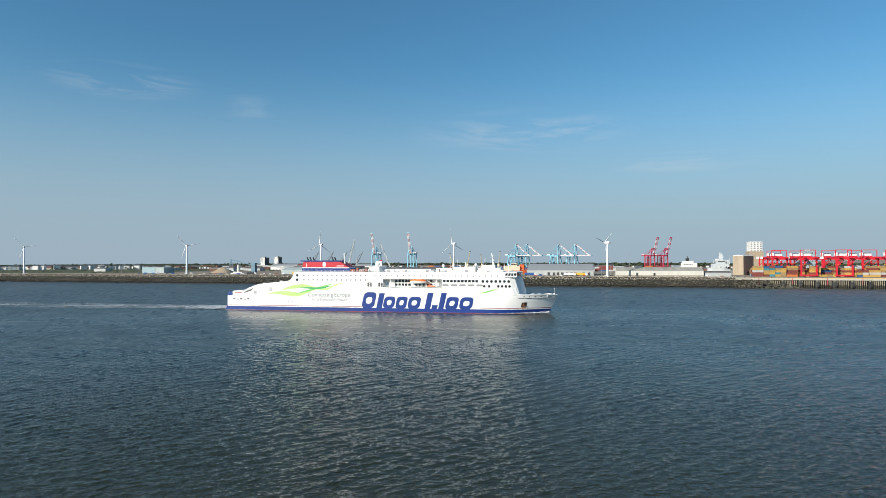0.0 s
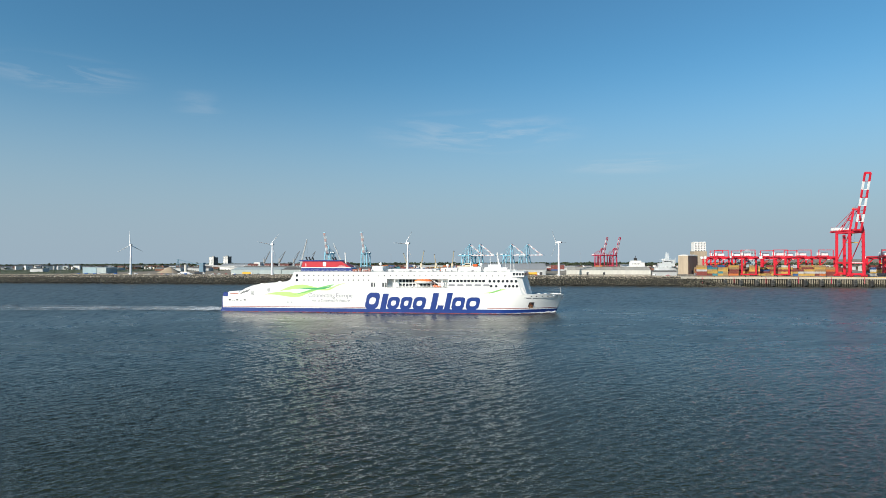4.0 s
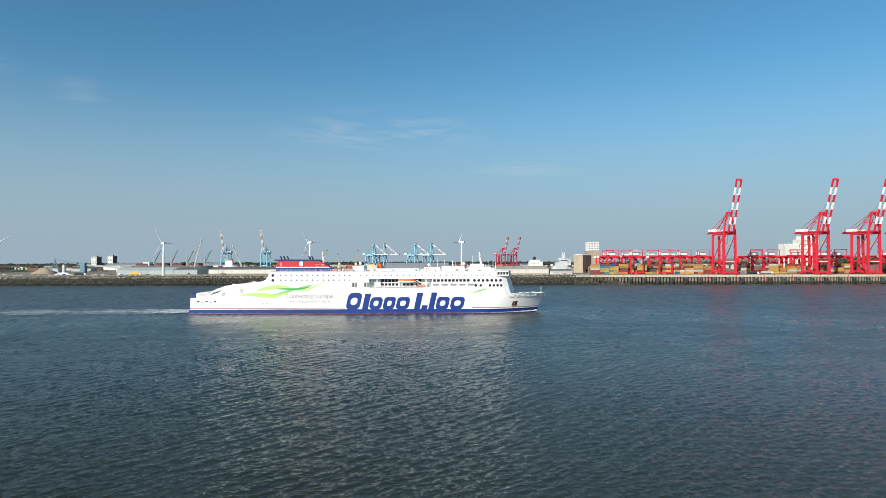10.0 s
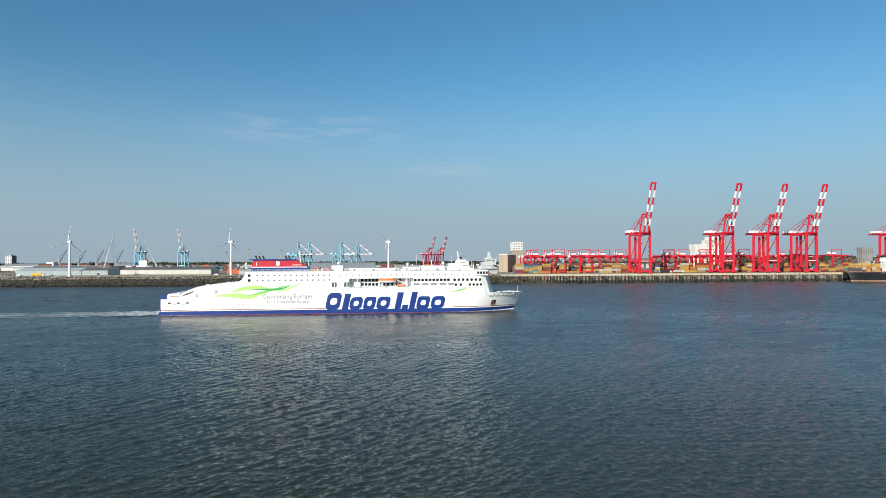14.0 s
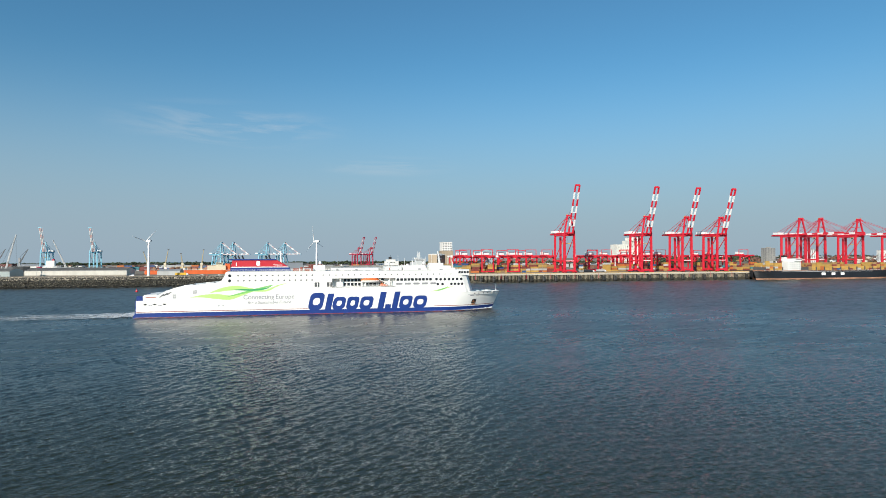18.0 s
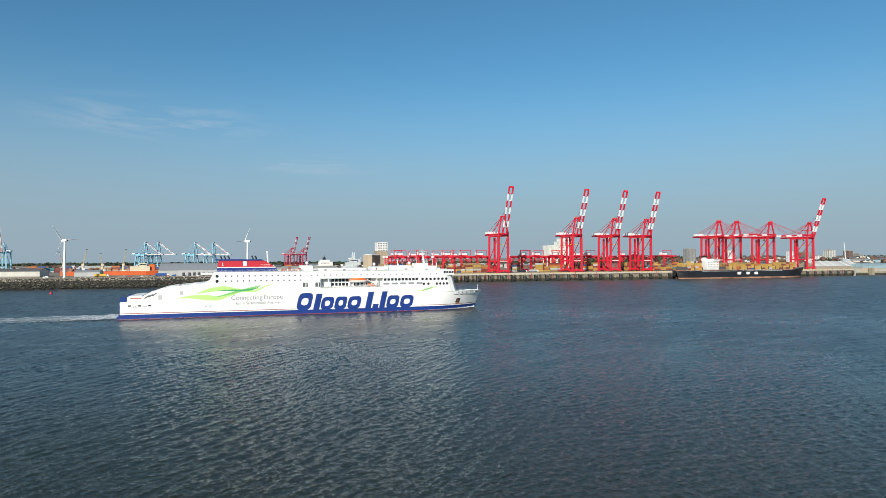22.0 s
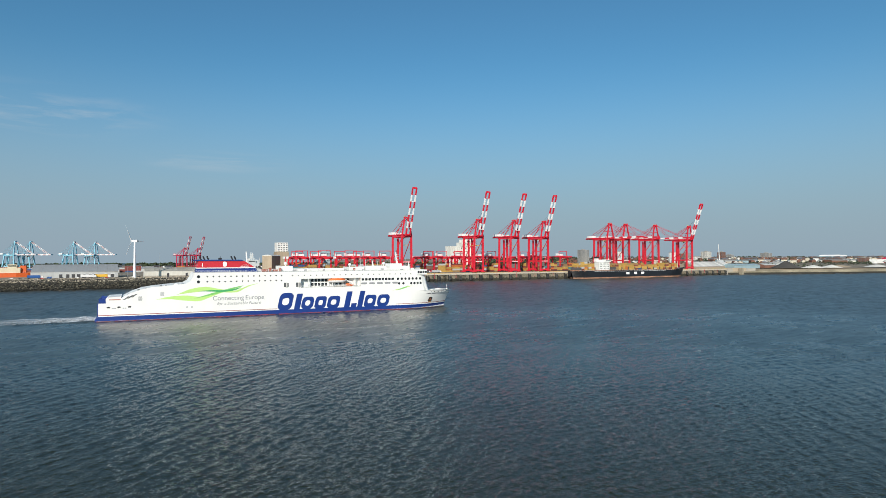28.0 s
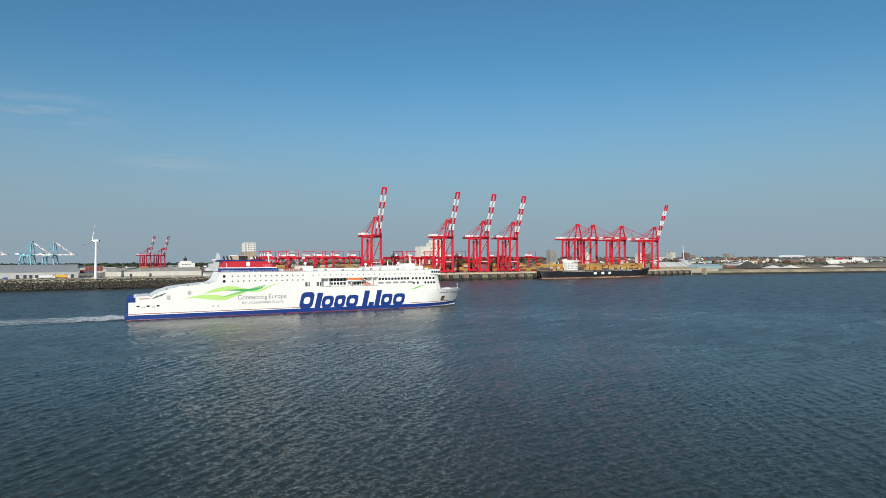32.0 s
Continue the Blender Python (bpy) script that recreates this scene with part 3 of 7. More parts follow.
    bm.faces.new([bm.verts.new((s, -half_breadth(s, z) - .05, z)) for s, z in ((86.6, 4.3), (86.9, 3.1), (87.3, 3.0), (88.2, 3.7), (89.0, 3.2), (89.4, 4.4))])
    part("rust_streak", bm, mat("rust stain", (0.42, 0.22, 0.10), 0.8, var=0.4, scale=1.0), f, "rust stain under the anchor")
    # upper works: after block, recessed promenade, forward block
    bm = bm_new()
    st = [-98.0, -95.5, -93.4, -91.2, -88.5, -86, -83, -80.6, -75, -70, -64.5, -63, -62, -61.3, -60.6, -60.1, -59.6]
    top = [(s, aft_top(s)) for s in st]
    prism(bm, [(-98, 9.0), (0.2, 9.0), (0.2, 25.2)] + top[::-1], -SIDE - 0.004, SIDE + 0.004)
    after = part("after_superstructure", bm, SHIP_WHITE, f, "white side plating sweeping up from the stern")
    bm = bm_new()
    box(bm, 0.2, 38.2, -SIDE + 3.4, SIDE - 3.4, 15.6, 20.8)
    part("promenade_wall", bm, SHIP_WHITE, f)
    bm = bm_new()
    box(bm, 0.2, 38.2, -SIDE, SIDE, 15.45, 15.75)
    part("promenade_deck", bm, SHIP_DECK, f)
    bm = bm_new()
    box(bm, 0.2, 38.2, -SIDE - .004, SIDE + .004, 20.8, 25.2)
    part("upper_block", bm, SHIP_WHITE, f)
    bm = bm_new()
    out = [(38.2, -SIDE), (80, -SIDE), (83.2, -12.6), (85.4, -9), (86.6, -4), (86.6, 4), (85.4, 9), (83.2, 12.6), (80, SIDE), (38.2, SIDE)]
    a = [bm.verts.new((x + (2.6 if x > 79 else 0), y * 1.0003, 11.6)) for x, y in out]
    b = [bm.verts.new((x - (0.6 if x > 79 else 0), y * 1.0003, 22.6)) for x, y in out]
    c = [bm.verts.new((x - (1.2 if x > 79 else 0), y * 1.0003, 25.2)) for x, y in out]
    n = len(out)
    for lo, hi in ((a, b), (b, c)):
        for i in range(n):
            bm.faces.new((lo[i], lo[(i + 1) % n], hi[(i + 1) % n], hi[i]))
    bm.faces.new(a[::-1])
    bm.faces.new(c)
    forward = part("forward_superstructure", bm, SHIP_WHITE, f, "white forward block with a raked front")
    # wheelhouse with overhanging wings and a band of windows
    bm = bm_new()
    slab(bm, [(76.5, -14.6), (84.2, -14.6), (86.2, -8), (86.8, 0), (86.2, 8), (84.2, 14.6), (76.5, 14.6)], 22.3, 25.5)
    house = part("wheelhouse", bm, SHIP_WHITE, f)
    for i in range(4):
        bm = bm_new()
        x = 77.3 + i * 1.75
        rounded(bm, x, x + 1.35, 23.2, 24.7, -14.62, .12, lean=.12)
        part("window", bm, DARK_GLASS, house)
    edge = [(84.2, -14.6), (86.2, -8), (86.8, 0), (86.2, 8), (84.2, 14.6)]
    for (xa, ya), (xb, yb) in zip(edge, edge[1:]):
        for k in range(3):
            bm = bm_new()
            t0, t1 = (k + .12) / 3, (k + .88) / 3
            p = [Vector((xa + (xb - xa) * t + 0.03, ya + (yb - ya) * t, z)) for t, z in ((t0, 23.1), (t1, 23.1), (t1, 24.8), (t0, 24.8))]
            bm.faces.new([bm.verts.new(v) for v in p])
            part("window", bm, DARK_GLASS, house)
    # top deck with its rail
    bm = bm_new()
    box(bm, -59.2, 82.5, -SIDE + .1, SIDE - .1, 25.2, 25.4)
    part("top_deck", bm, SHIP_DECK, f)
    for side in (-1, 1):
        bm = bm_new()
        for z in (25.8, 26.4):
            rod(bm, (-59, side * 13.7, z), (80, side * 13.7, z), 0.09)
        for s in np.arange(-59, 80.1, 3):
            rod(bm, (s, side * 13.7, 25.3), (s, side * 13.7, 26.45), 0.09)
        part("railing", bm, SHIP_WHITE, f)
    # portholes and windows on the starboard side
    Y = -SIDE - 0.03
    port_mesh = mesh_of(disc(bm_new(), 0, 0, 0, 0.42), DARK_GLASS)
    big_mesh = mesh_of(disc(bm_new(), 0, 0, 0, 0.85), DARK_GLASS)
    rect_mesh = mesh_of(rounded(bm_new(), -.85, .85, -.75, .75, 0, .3), DARK_GLASS)
    rim_mesh = mesh_of(rounded(bm_new(), -2.0, 2.0, -.6, .6, 0, .58), MID_GREY)
    for z in (23.0, 20.1):
        part("porthole", big_mesh, DARK_GLASS, after, at=pose(-57.6, Y, z))
        for i in range(14):
            part("porthole", port_mesh, DARK_GLASS, after, at=pose(-53 + 3.2 * i, Y, z))
    for i in range(22):
        s = -5 + 3.7 * i
        part("porthole", port_mesh, DARK_GLASS, f, at=pose(s, Y - .01, 22.9) @ Matrix.Diagonal((.8, 1, .8, 1)))
    for i in range(10):
        part("window", rect_mesh, DARK_GLASS, forward, at=pose(39.6 + 2.25 * i, Y, 19.75))
    for i in range(7):
        part("porthole", big_mesh, DARK_GLASS, forward, at=pose(63.6 + 2.62 * i, Y, 19.7))
    for i in range(5):
        part("recess", rim_mesh, MID_GREY, forward, at=pose(40.4 + 5.3 * i, Y, 17.2))
    for s in (64.4, 67.4, 73.0, 75.3, 77.6, 79.8):
        part("porthole", big_mesh, DARK_GLASS, forward, at=pose(s, Y, 16.7) @ Matrix.Diagonal((.95, 1, .95, 1)))
    wall_win = mesh_of(rounded(bm_new(), -.8, .8, -.9, .9, 0, .2), DARK_GLASS)
    for z in (19.6, 17.1):
        for i in range(5):
            part("window", wall_win, DARK_GLASS, f, at=pose(8.0 + 2.15 * i, -SIDE + 3.37, z))
        for i in range(5):
            part("window", wall_win, DARK_GLASS, f, at=pose(21.0 + 2.4 * i, -SIDE + 3.37, z))
    # side doors aft of the promenade
    for s in (-8.6, -1.4, 3.2):
        bm = bm_new()
        if s < 3:
            rounded(bm, s - 1.4, s + 1.4, 16.0, 18.6, Y, .25)
            # flat dark plate: the doorway's inner shade is in its colour
            part("opening", bm, DARK_GREY, f)
            bm = bm_new()
            rod(bm, (s + .3, Y - .15, 15.8), (s + .3, Y - .15, 18.5), 0.5)
            part("ladder_post", bm, SHIP_WHITE, f)
    for s in (5.0, 20.0, 34.5):
        bm = bm_new()
        rod(bm, (s, -SIDE + .6, 15.7), (s, -SIDE + .6, 20.8), 0.55)
        part("pillar", bm, SHIP_WHITE, f)
    bm = bm_new()
    for z in (16.25, 16.8):
        rod(bm, (.3, -SIDE + .1, z), (38, -SIDE + .1, z), .08)
    for s in np.arange(.5, 38.2, 1.9):
        rod(bm, (s, -SIDE + .1, 15.7), (s, -SIDE + .1, 16.85), .08)
    part("railing", bm, SHIP_WHITE, f)
    # lifeboat under its davits, rescue boat
    bm = bm_new()
    ball(bm, (0, 0, 0), 1.0, 1.0, 16, 8)
    for v in bm.verts:
        v.co = Vector((v.co.x * 5.6, v.co.y * 1.7, max(v.co.z * 1.5, -1.15)))
    boat = part("lifeboat", bm, LIFE_ORANGE, f, "orange enclosed lifeboat with a white keel", smooth=True, at=pose(22.9, -SIDE + .9, 19.6))
    bm = bm_new()
    ball(bm, (0, 0, -.45), 1.0, 1.0, 16, 8)
    for v in bm.verts:
        v.co = Vector((v.co.x * 5.7, v.co.y * 1.78, min(v.co.z * 1.15, .1)))
    part("keel", bm, SHIP_WHITE, boat, "white lower hull")
    bm = bm_new()
    box(bm, -2.4, -.9, -.7, .7, 1.2, 1.75)
    part("hatch", bm, LIFE_ORANGE, boat)
    for s in (18.2, 27.8):
        bm = bm_new()
        rod(bm, (s, -SIDE + 2.6, 15.8), (s, -SIDE + 2.2, 20.4), 0.45)
        rod(bm, (s, -SIDE + 2.4, 20.3), (s, -SIDE + .5, 20.6), 0.45)
        part("davit", bm, SHIP_WHITE, f)
    bm = bm_new()
    prism(bm, [(28.6, 16.4), (29.3, 15.8), (33.0, 15.8), (33.9, 16.6), (31.4, 16.9), (30.6, 17.5), (29.4, 17.4)], -SIDE + .3, -SIDE + 2.2)
    part("rescue_boat", bm, LIFE_ORANGE, f, "small orange rescue boat", bevel=.12)
    bm = bm_new()
    rod(bm, (28.0, -SIDE + 1.4, 20.2), (33.2, -SIDE + .9, 17.6), .4)
    rod(bm, (34.0, -SIDE + 1.4, 15.7), (34.0, -SIDE + 1.4, 19.4), .5)
    part("davit", bm, SHIP_WHITE, f)
    # painted leaves
    yl = -SIDE - 0.035
    part("painted_leaf", ribbon(bm_new(), [(-79, 10.9, 0), (-72, 11.6, .75), (-64, 11.2, 1.45), (-57, 10.6, 1.2), (-51, 12.2, .75), (-44, 14.3, .35), (-36, 15.6, .2), (-30, 16.6, 0)], yl), LEAF_A, f, "light green painted leaf")
    part("painted_leaf", ribbon(bm_new(), [(-69, 13.2, 0), (-62, 15.1, 1.0), (-54, 16.0, 1.25), (-46, 14.9, .9), (-40, 14.2, .55), (-36, 14.6, .5), (-31, 17.0, .35), (-25, 18.6, 0)], yl - .004), LEAF_A, f, "light green painted leaf")
    part("painted_leaf", ribbon(bm_new(), [(-60, 10.8, 0), (-54, 12.2, .4), (-48, 13.7, .6), (-42, 15.3, .5), (-36, 16.8, .35), (-33, 17.6, 0)], yl - .008), LEAF_B, f, "green painted leaf")
    part("painted_leaf", ribbon(bm_new(), [(-58, 14.9, 0), (-50, 14.9, .45), (-44, 14.7, .55), (-38, 15.4, .4), (-34, 17.0, 0)], yl - .012), LEAF_C, f, "deep green painted leaf")
    part("painted_leaf", ribbon(bm_new(), [(59.5, 12.3, 0), (65, 13.0, .4), (70, 14.3, .35), (74, 15.2, 0)], yl), LEAF_A, f, "light green painted leaf")
    part("painted_leaf", ribbon(bm_new(), [(63, 12.2, 0), (66, 13.3, .4), (69, 14.2, .3), (71, 15.4, 0)], yl - .004), LEAF_B, f, "green painted leaf")
    words("slogan", "Connecting Europe", 3.7, -50.0, 9.4, f, GREY_TEXT, 28.4)
    words("slogan", "for a Sustainable Future", 2.3, -47.6, 6.7, f, GREY_TEXT, 24.2, shear=.25)
    # the line's emblem: plain slanted blue lozenges, the wide ones pierced by a slot
    def lozenge(s0, s1, z0, z1, r, lean=.22, n=5):
        pts = []
        for cx, cz, q in ((s1 - r, z0 + r, -90), (s1 - r, z1 - r, 0), (s0 + r, z1 - r, 90), (s0 + r, z0 + r, 180)):
            for k in range(n):
                g = radians(q + 90 * k / (n - 1))
                x, z = cx + r * math.cos(g), cz + r * math.sin(g)
                pts.append((x + lean * (z - 2.4), z))
        return pts

    def pierced(s0, s1, z0, z1, r, slot):
        """A plate with one slot cut through, joined to the rim by a ring of faces."""
        bm = bm_new()
        a0, a1, b0, b1 = slot
        o = [bm.verts.new((x, -SIDE - .04, z)) for x, z in lozenge(s0, s1, z0, z1, r)]
        i = [bm.verts.new((x, -SIDE - .04, z)) for x, z in lozenge(a0, a1, b0, b1, min(a1 - a0, b1 - b0) * .4)]
        for k in range(len(o)):
            bm.faces.new((o[k], o[(k + 1) % len(o)], i[(k + 1) % len(o)], i[k]))
        return bm

    # from, to, top, corner, pierced or not
    for s0, s1, zt, r, slot in ((-14.2, -5.8, 12.5, 2.6, 1), (-4.2, -.6, 11.9, .3, 0), (-.2, 7.2, 9.9, 2.4, 1), (8.0, 15.0, 9.9, 1.8, 1), (15.8, 23.6, 9.9, 2.2, 1),
                                 (27.0, 30.6, 12.4, .3, 0), (35.6, 39.0, 12.5, .3, 0), (39.8, 47.4, 9.9, 1.8, 1), (48.4, 56.6, 9.9, 2.4, 1)):
        if not slot:
            bm = bm_new()
            bm.faces.new([bm.verts.new((x, -SIDE - .04, z)) for x, z in lozenge(s0, s1, 2.4, zt, r)])
        else:
            h = zt - 2.4
            bm = pierced(s0, s1, 2.4, zt, r, (s0 + 2.2, s1 - 2.2, 2.4 + h * .28, 2.4 + h * .7))
        part("emblem_shape", bm, SHIP_BLUE, f, "plain slanted blue painted shape")
    part("emblem_shape", rounded(bm_new(), 31.4, 35.0, 2.4, 4.9, -SIDE - .04, .3, .22), SHIP_BLUE, f, "plain slanted blue painted shape")
    # small nameplate bars at the bow
    for s0, s1 in ((85.4, 88.4), (89.4, 92.6)):
        bm = bm_new()
        p = [(s, -half_breadth(s, z) - .05, z) for s, z in ((s0, 9.1), (s1, 9.1), (s1, 9.6), (s0, 9.6))]
        bm.faces.new([bm.verts.new(v) for v in p])
        part("name_bar", bm, GREY_TEXT, f)
    # stern details: louvres, mooring ports, shelter
    for s, z, h in ((-87.0, 11.7, 2.2), (-76.2, 13.9, 2.2)):
        grille = part("louvre", rounded(bm_new(), s - .9, s + .9, z - h / 2, z + h / 2, Y, .1), MID_GREY, f)
        for k in range(5):
            bm = bm_new()
            box(bm, s - .85, s + .85, Y - .06, Y, z - h / 2 + .25 + k * .4, z - h / 2 + .4 + k * .4)
            part("slat", bm, SHIP_WHITE, grille)
    for s in (-102.2, -97.2, -92.2):
        part("mooring_port", rounded(bm_new(), s - .8, s + .8, 7.0, 7.8, Y, .35), BLACK, f)
    for s in (-99.7, -94.7):
        for k in (-.7, .3):
            part("fairlead", rounded(bm_new(), s + k, s + k + .7, 6.5, 7.1, Y, .2), MID_GREY, f)
    bm = bm_new()
    prism(bm, [(-103.4, 7.5), (-96.2, 7.5), (-96.2, 13.0), (-102.6, 12.7), (-103.4, 12.0)], -SIDE + .05, SIDE - .05)
    part("stern_canopy", bm, SHIP_WHITE, f)
    part("canopy_line", box(bm_new(), -101.8, -96.4, -SIDE - .01, -SIDE + .03, 11.2, 11.7), mat("rust-red trim", (.4, .14, .1)), f)
    for s in (-106.6, -105.2, -104):
        part("stern_rail_post", rod(bm_new(), (s, -SIDE + .3, 9.5), (s, -SIDE + .3, 11.0), .15), SHIP_WHITE, f)
    for k in range(3):
        a, z = -95.4 + 1.9 * k, 11.3 + .62 * k
        # slots between the struts, their shade laid on as dark plates
        part("opening", prism(bm_new(), [(a, z), (a + 1.1, z), (a + 3.3, z + 1.75), (a + 2.5, z + 1.75)], Y - .01, Y + .02), DARK_GREY, f)
    for s in (-63.5, -61.0):
        part("shell_door", rounded(bm_new(), s - .5, s + .5, 5.6, 6.6, Y, .1), SHIP_DECK, f)
    for y in (-12.6, 12.6):
        bm = bm_new()
        rod(bm, (-105.8, y, 7.4), (-105.8, y, 12.4), 1.1, sides=10)
        box(bm, -106.7, -103.5, y - 1.15, y + 1.15, 7.5, 12.0)
        part("stern_winch_housing", bm, SHIP_BLUE, f, "dark blue winch housing")
    # funnel casing: blue base, white line, red body, dark blue cap
    fy = 5.5
    base = part("funnel", prism(bm_new(), [(-58.2, 25.4), (-23.6, 25.4), (-24.8, 27.5), (-58.0, 27.5)], -fy, fy), SHIP_BLUE, f, "red and blue funnel casing with a plain white mark")
    part("funnel_line", prism(bm_new(), [(-58.0, 27.5), (-24.8, 27.5), (-25.4, 28.0), (-57.9, 28.0)], -fy, fy), SHIP_WHITE, base)
    part("funnel_body", prism(bm_new(), [(-57.8, 28.0), (-25.4, 28.0), (-31.6, 31.8), (-57.0, 31.8)], -fy, fy), SHIP_RED, base, "red funnel body")
    part("funnel_cap", prism(bm_new(), [(-59.8, 32.2), (-58.0, 31.8), (-31.8, 31.8), (-33.0, 32.5), (-58.6, 32.6)], -fy - .3, fy + .3), SHIP_BLUE, base, "dark blue overhanging cap")
    part("funnel_mark", rounded(bm_new(), -43.6, -41.4, 28.5, 31.4, -fy - .02, .8), CRANE_WHITE, base, "plain rounded white mark")
    part("ladder", box(bm_new(), -55.0, -54.6, -fy - .12, -fy - .01, 28.4, 30.6), CRANE_WHITE, base)
    for z in (28.5, 29.3):
        part("handrail", rod(bm_new(), (-33.8, -fy - .1, z), (-28.6, -fy - .1, z), .14), CRANE_WHITE, base)
    for s in (-55.2, -53.2, -51.0, -37.6, -35.8):
        part("exhaust_pipe", rod(bm_new(), (s, -1.5, 32.3), (s - 1.0, -1.5, 34.6), .9, sides=10), BLACK, base)
    part("vent_mast", rod(bm_new(), (-29.0, -2, 25.4), (-29.9, -2, 37.4), 1.1, sides=8, w2=.8), SHIP_WHITE, f)
    # deck houses and masts on top
    for x0, x1, y0, y1, z1 in ((-10.4, -3.6, -9, 9, 28.6), (-22, -11, -7, 7, 26.6), (0, 30, -8.5, 8.5, 26.9), (33, 43, -7, 7, 27.6), (44, 58, -8, 8, 28.2), (60, 74, -9, 9, 27.9), (62, 70, -5, 5, 29.6)):
        bm = bm_new()
        box(bm, x0, x1, y0, y1, 25.4, z1)
        part("deckhouse", bm, SHIP_WHITE, f, bevel=.12)
    for s, y, z in ((-6.5, -2, 28.6), (57.8, -3, 28.2), (36.0, 2, 27.6)):
        bm = bm_new()
        rod(bm, (s, y, z), (s, y, z + .8), .5, sides=8)
        ball(bm, (s, y, z + 1.5), 1.0)
        part("radome", bm, SHIP_WHITE, f, smooth=True)
    mast = part("main_mast", rod(bm_new(), (68.6, 0, 29.4), (67.4, 0, 37.2), 1.2, w2=.4), SHIP_WHITE, f)
    for z, w in ((32.0, 5.0), (33.8, 3.4), (35.4, 2.2)):
        part("yard", rod(bm_new(), (68.1, -w / 2, z), (68.1, w / 2, z), .3), SHIP_WHITE, mast)
        part("scanner", rod(bm_new(), (67.0, -1.2, z + .4), (70.2, 1.2, z + .4), .25), SHIP_WHITE, mast)
    part("signal_mast", rod(bm_new(), (51, -1, 28), (50.6, -1, 31.6), .8, w2=.3), SHIP_WHITE, f)
    part("signal_mast", rod(bm_new(), (78, 2, 25.4), (77.7, 2, 30.4), .5, w2=.2), SHIP_WHITE, f)
    oxide = mat("red oxide deck paint", (0.34, 0.10, 0.065), 0.7, var=0.25)
    for s, w, h in ((-22.4, 3.4, 1.5), (-18.2, 1.4, 2.3), (-15.8, 3.0, 1.2), (-12.2, 1.2, 1.9), (34.6, 1.6, 1.6)):
        part("deck_machinery", box(bm_new(), s, s + w, -11.6, -9.4, 25.4, 25.4 + h), oxide, f, "red-brown deck machinery", bevel=.15)
    for k, s in enumerate((37.2, 41.5, 46.0, 52.6, 56.4, 63.5, 72.8, 76.0)):
        part("whip_aerial", rod(bm_new(), (s, -6 + 2.5 * (k % 3), 25.4), (s - .3, -6 + 2.5 * (k % 3), 29.5 + 1.7 * (k * 3 % 4)), .22, w2=.1), SHIP_WHITE, f)
    for i in range(18):
        rngb = random.Random(i)
        s = 2 + i * 4.2 + rngb.uniform(-1, 1)
        bm = bm_new()
        h = rngb.uniform(.6, 1.5)
        box(bm, s, s + rngb.uniform(.8, 2.2), -12.8, -12.0, 25.4, 25.4 + h)
        part("deck_locker", bm, SHIP_WHITE if i % 3 else MID_GREY, f)
    return f


FERRY = build_ferry()


def build_wake():
    """Foam astern along the ferry's slightly curved track, wash along the side and the bow wave."""
    w = thing("wake", pose(0, 0, 0), "white foaming wake trailing behind the ferry", "wake", kind="stuff")
    R = 3342.0

    def strip(name, s0, s1, n, rows, edge, level, lip=lambda s, k: 0.0):
        vs, fs, at = [], [], []
        m = len(rows)
        for i in range(n + 1):
            s = s0 + (s1 - s0) * i / n
            for j, k in enumerate(rows):
                y, foam = edge(s, k)
                sag = -(max(0, -107 - s) ** 2) / (2 * R)
                vs.append((s, y + sag, level + lip(s, k)))
                at.append(foam)
        for i in range(n):
            for j in range(m - 1):
                fs.append((i * m + j, (i + 1) * m + j, (i + 1) * m + j + 1, i * m + j + 1))
        me = from_arrays(name, vs, fs, FOAM)
        a = me.attributes.new("foam", "FLOAT", "POINT")
        a.data.foreach_set("value", at)
        return part(name, me, FOAM, w)

    def trail(s, k):
        d = -107 - s
        half = 15 + 0.055 * d
        core = 0.16 * math.exp(-d / 50) + 0.47 * math.exp(-d / 2200) + 0.05 * math.cos(7.5 * k) + 0.04 * math.sin(d * .11) * math.sin(d * .043 + 1)
        return k * half, core - 0.10 * abs(k) ** 3 - (0.5 if abs(k) > .97 else 0)

    def wash(s, k):
        b = half_breadth(min(s, 103), 0)
        u = (104 - s) / 211
        return -(b + .05 + k * (1.6 + 3.6 * u)), 0.62 - 0.35 * k - 0.16 * math.sin(3.1 * u) + 0.4 * math.exp(-u * 9)

    strip("foam_trail", -760, -106, 220, [-1, -.86, -.7, -.5, -.25, 0, .25, .5, .7, .86, 1], trail, 0.36, lambda s, k: (0.1 + 0.7 * math.exp((107 + s) / 45)) * abs(math.sin(s * 1.9 + k * 7) * math.sin(s * .83 - k * 4)))
    strip("side_wash", -108, 103.2, 90, [0, .25, .5, .75, 1], wash, 0.22, lambda s, k: (1 - k) * (0.10 + 0.95 * math.exp(-(104 - s) / 16)) * (1 + .4 * math.sin(s * 1.3)))
    return w


WAKE = build_wake()


# ---------------------------------------------------------------- quay wall
FENDER = mat("weathered dark fender frame", (0.055, 0.055, 0.052), 0.8, vary=.4)
COPE = mat("pale sun-bleached concrete", (0.45, 0.41, 0.34), 0.9, var=0.2, scale=0.35, bump=0.02, streak=3, vary=0.1)
WEEDY = mat("dark weedy piling", (0.07, 0.065, 0.045), 0.85, var=0.5, scale=0.4, vary=0.3, streak=3)


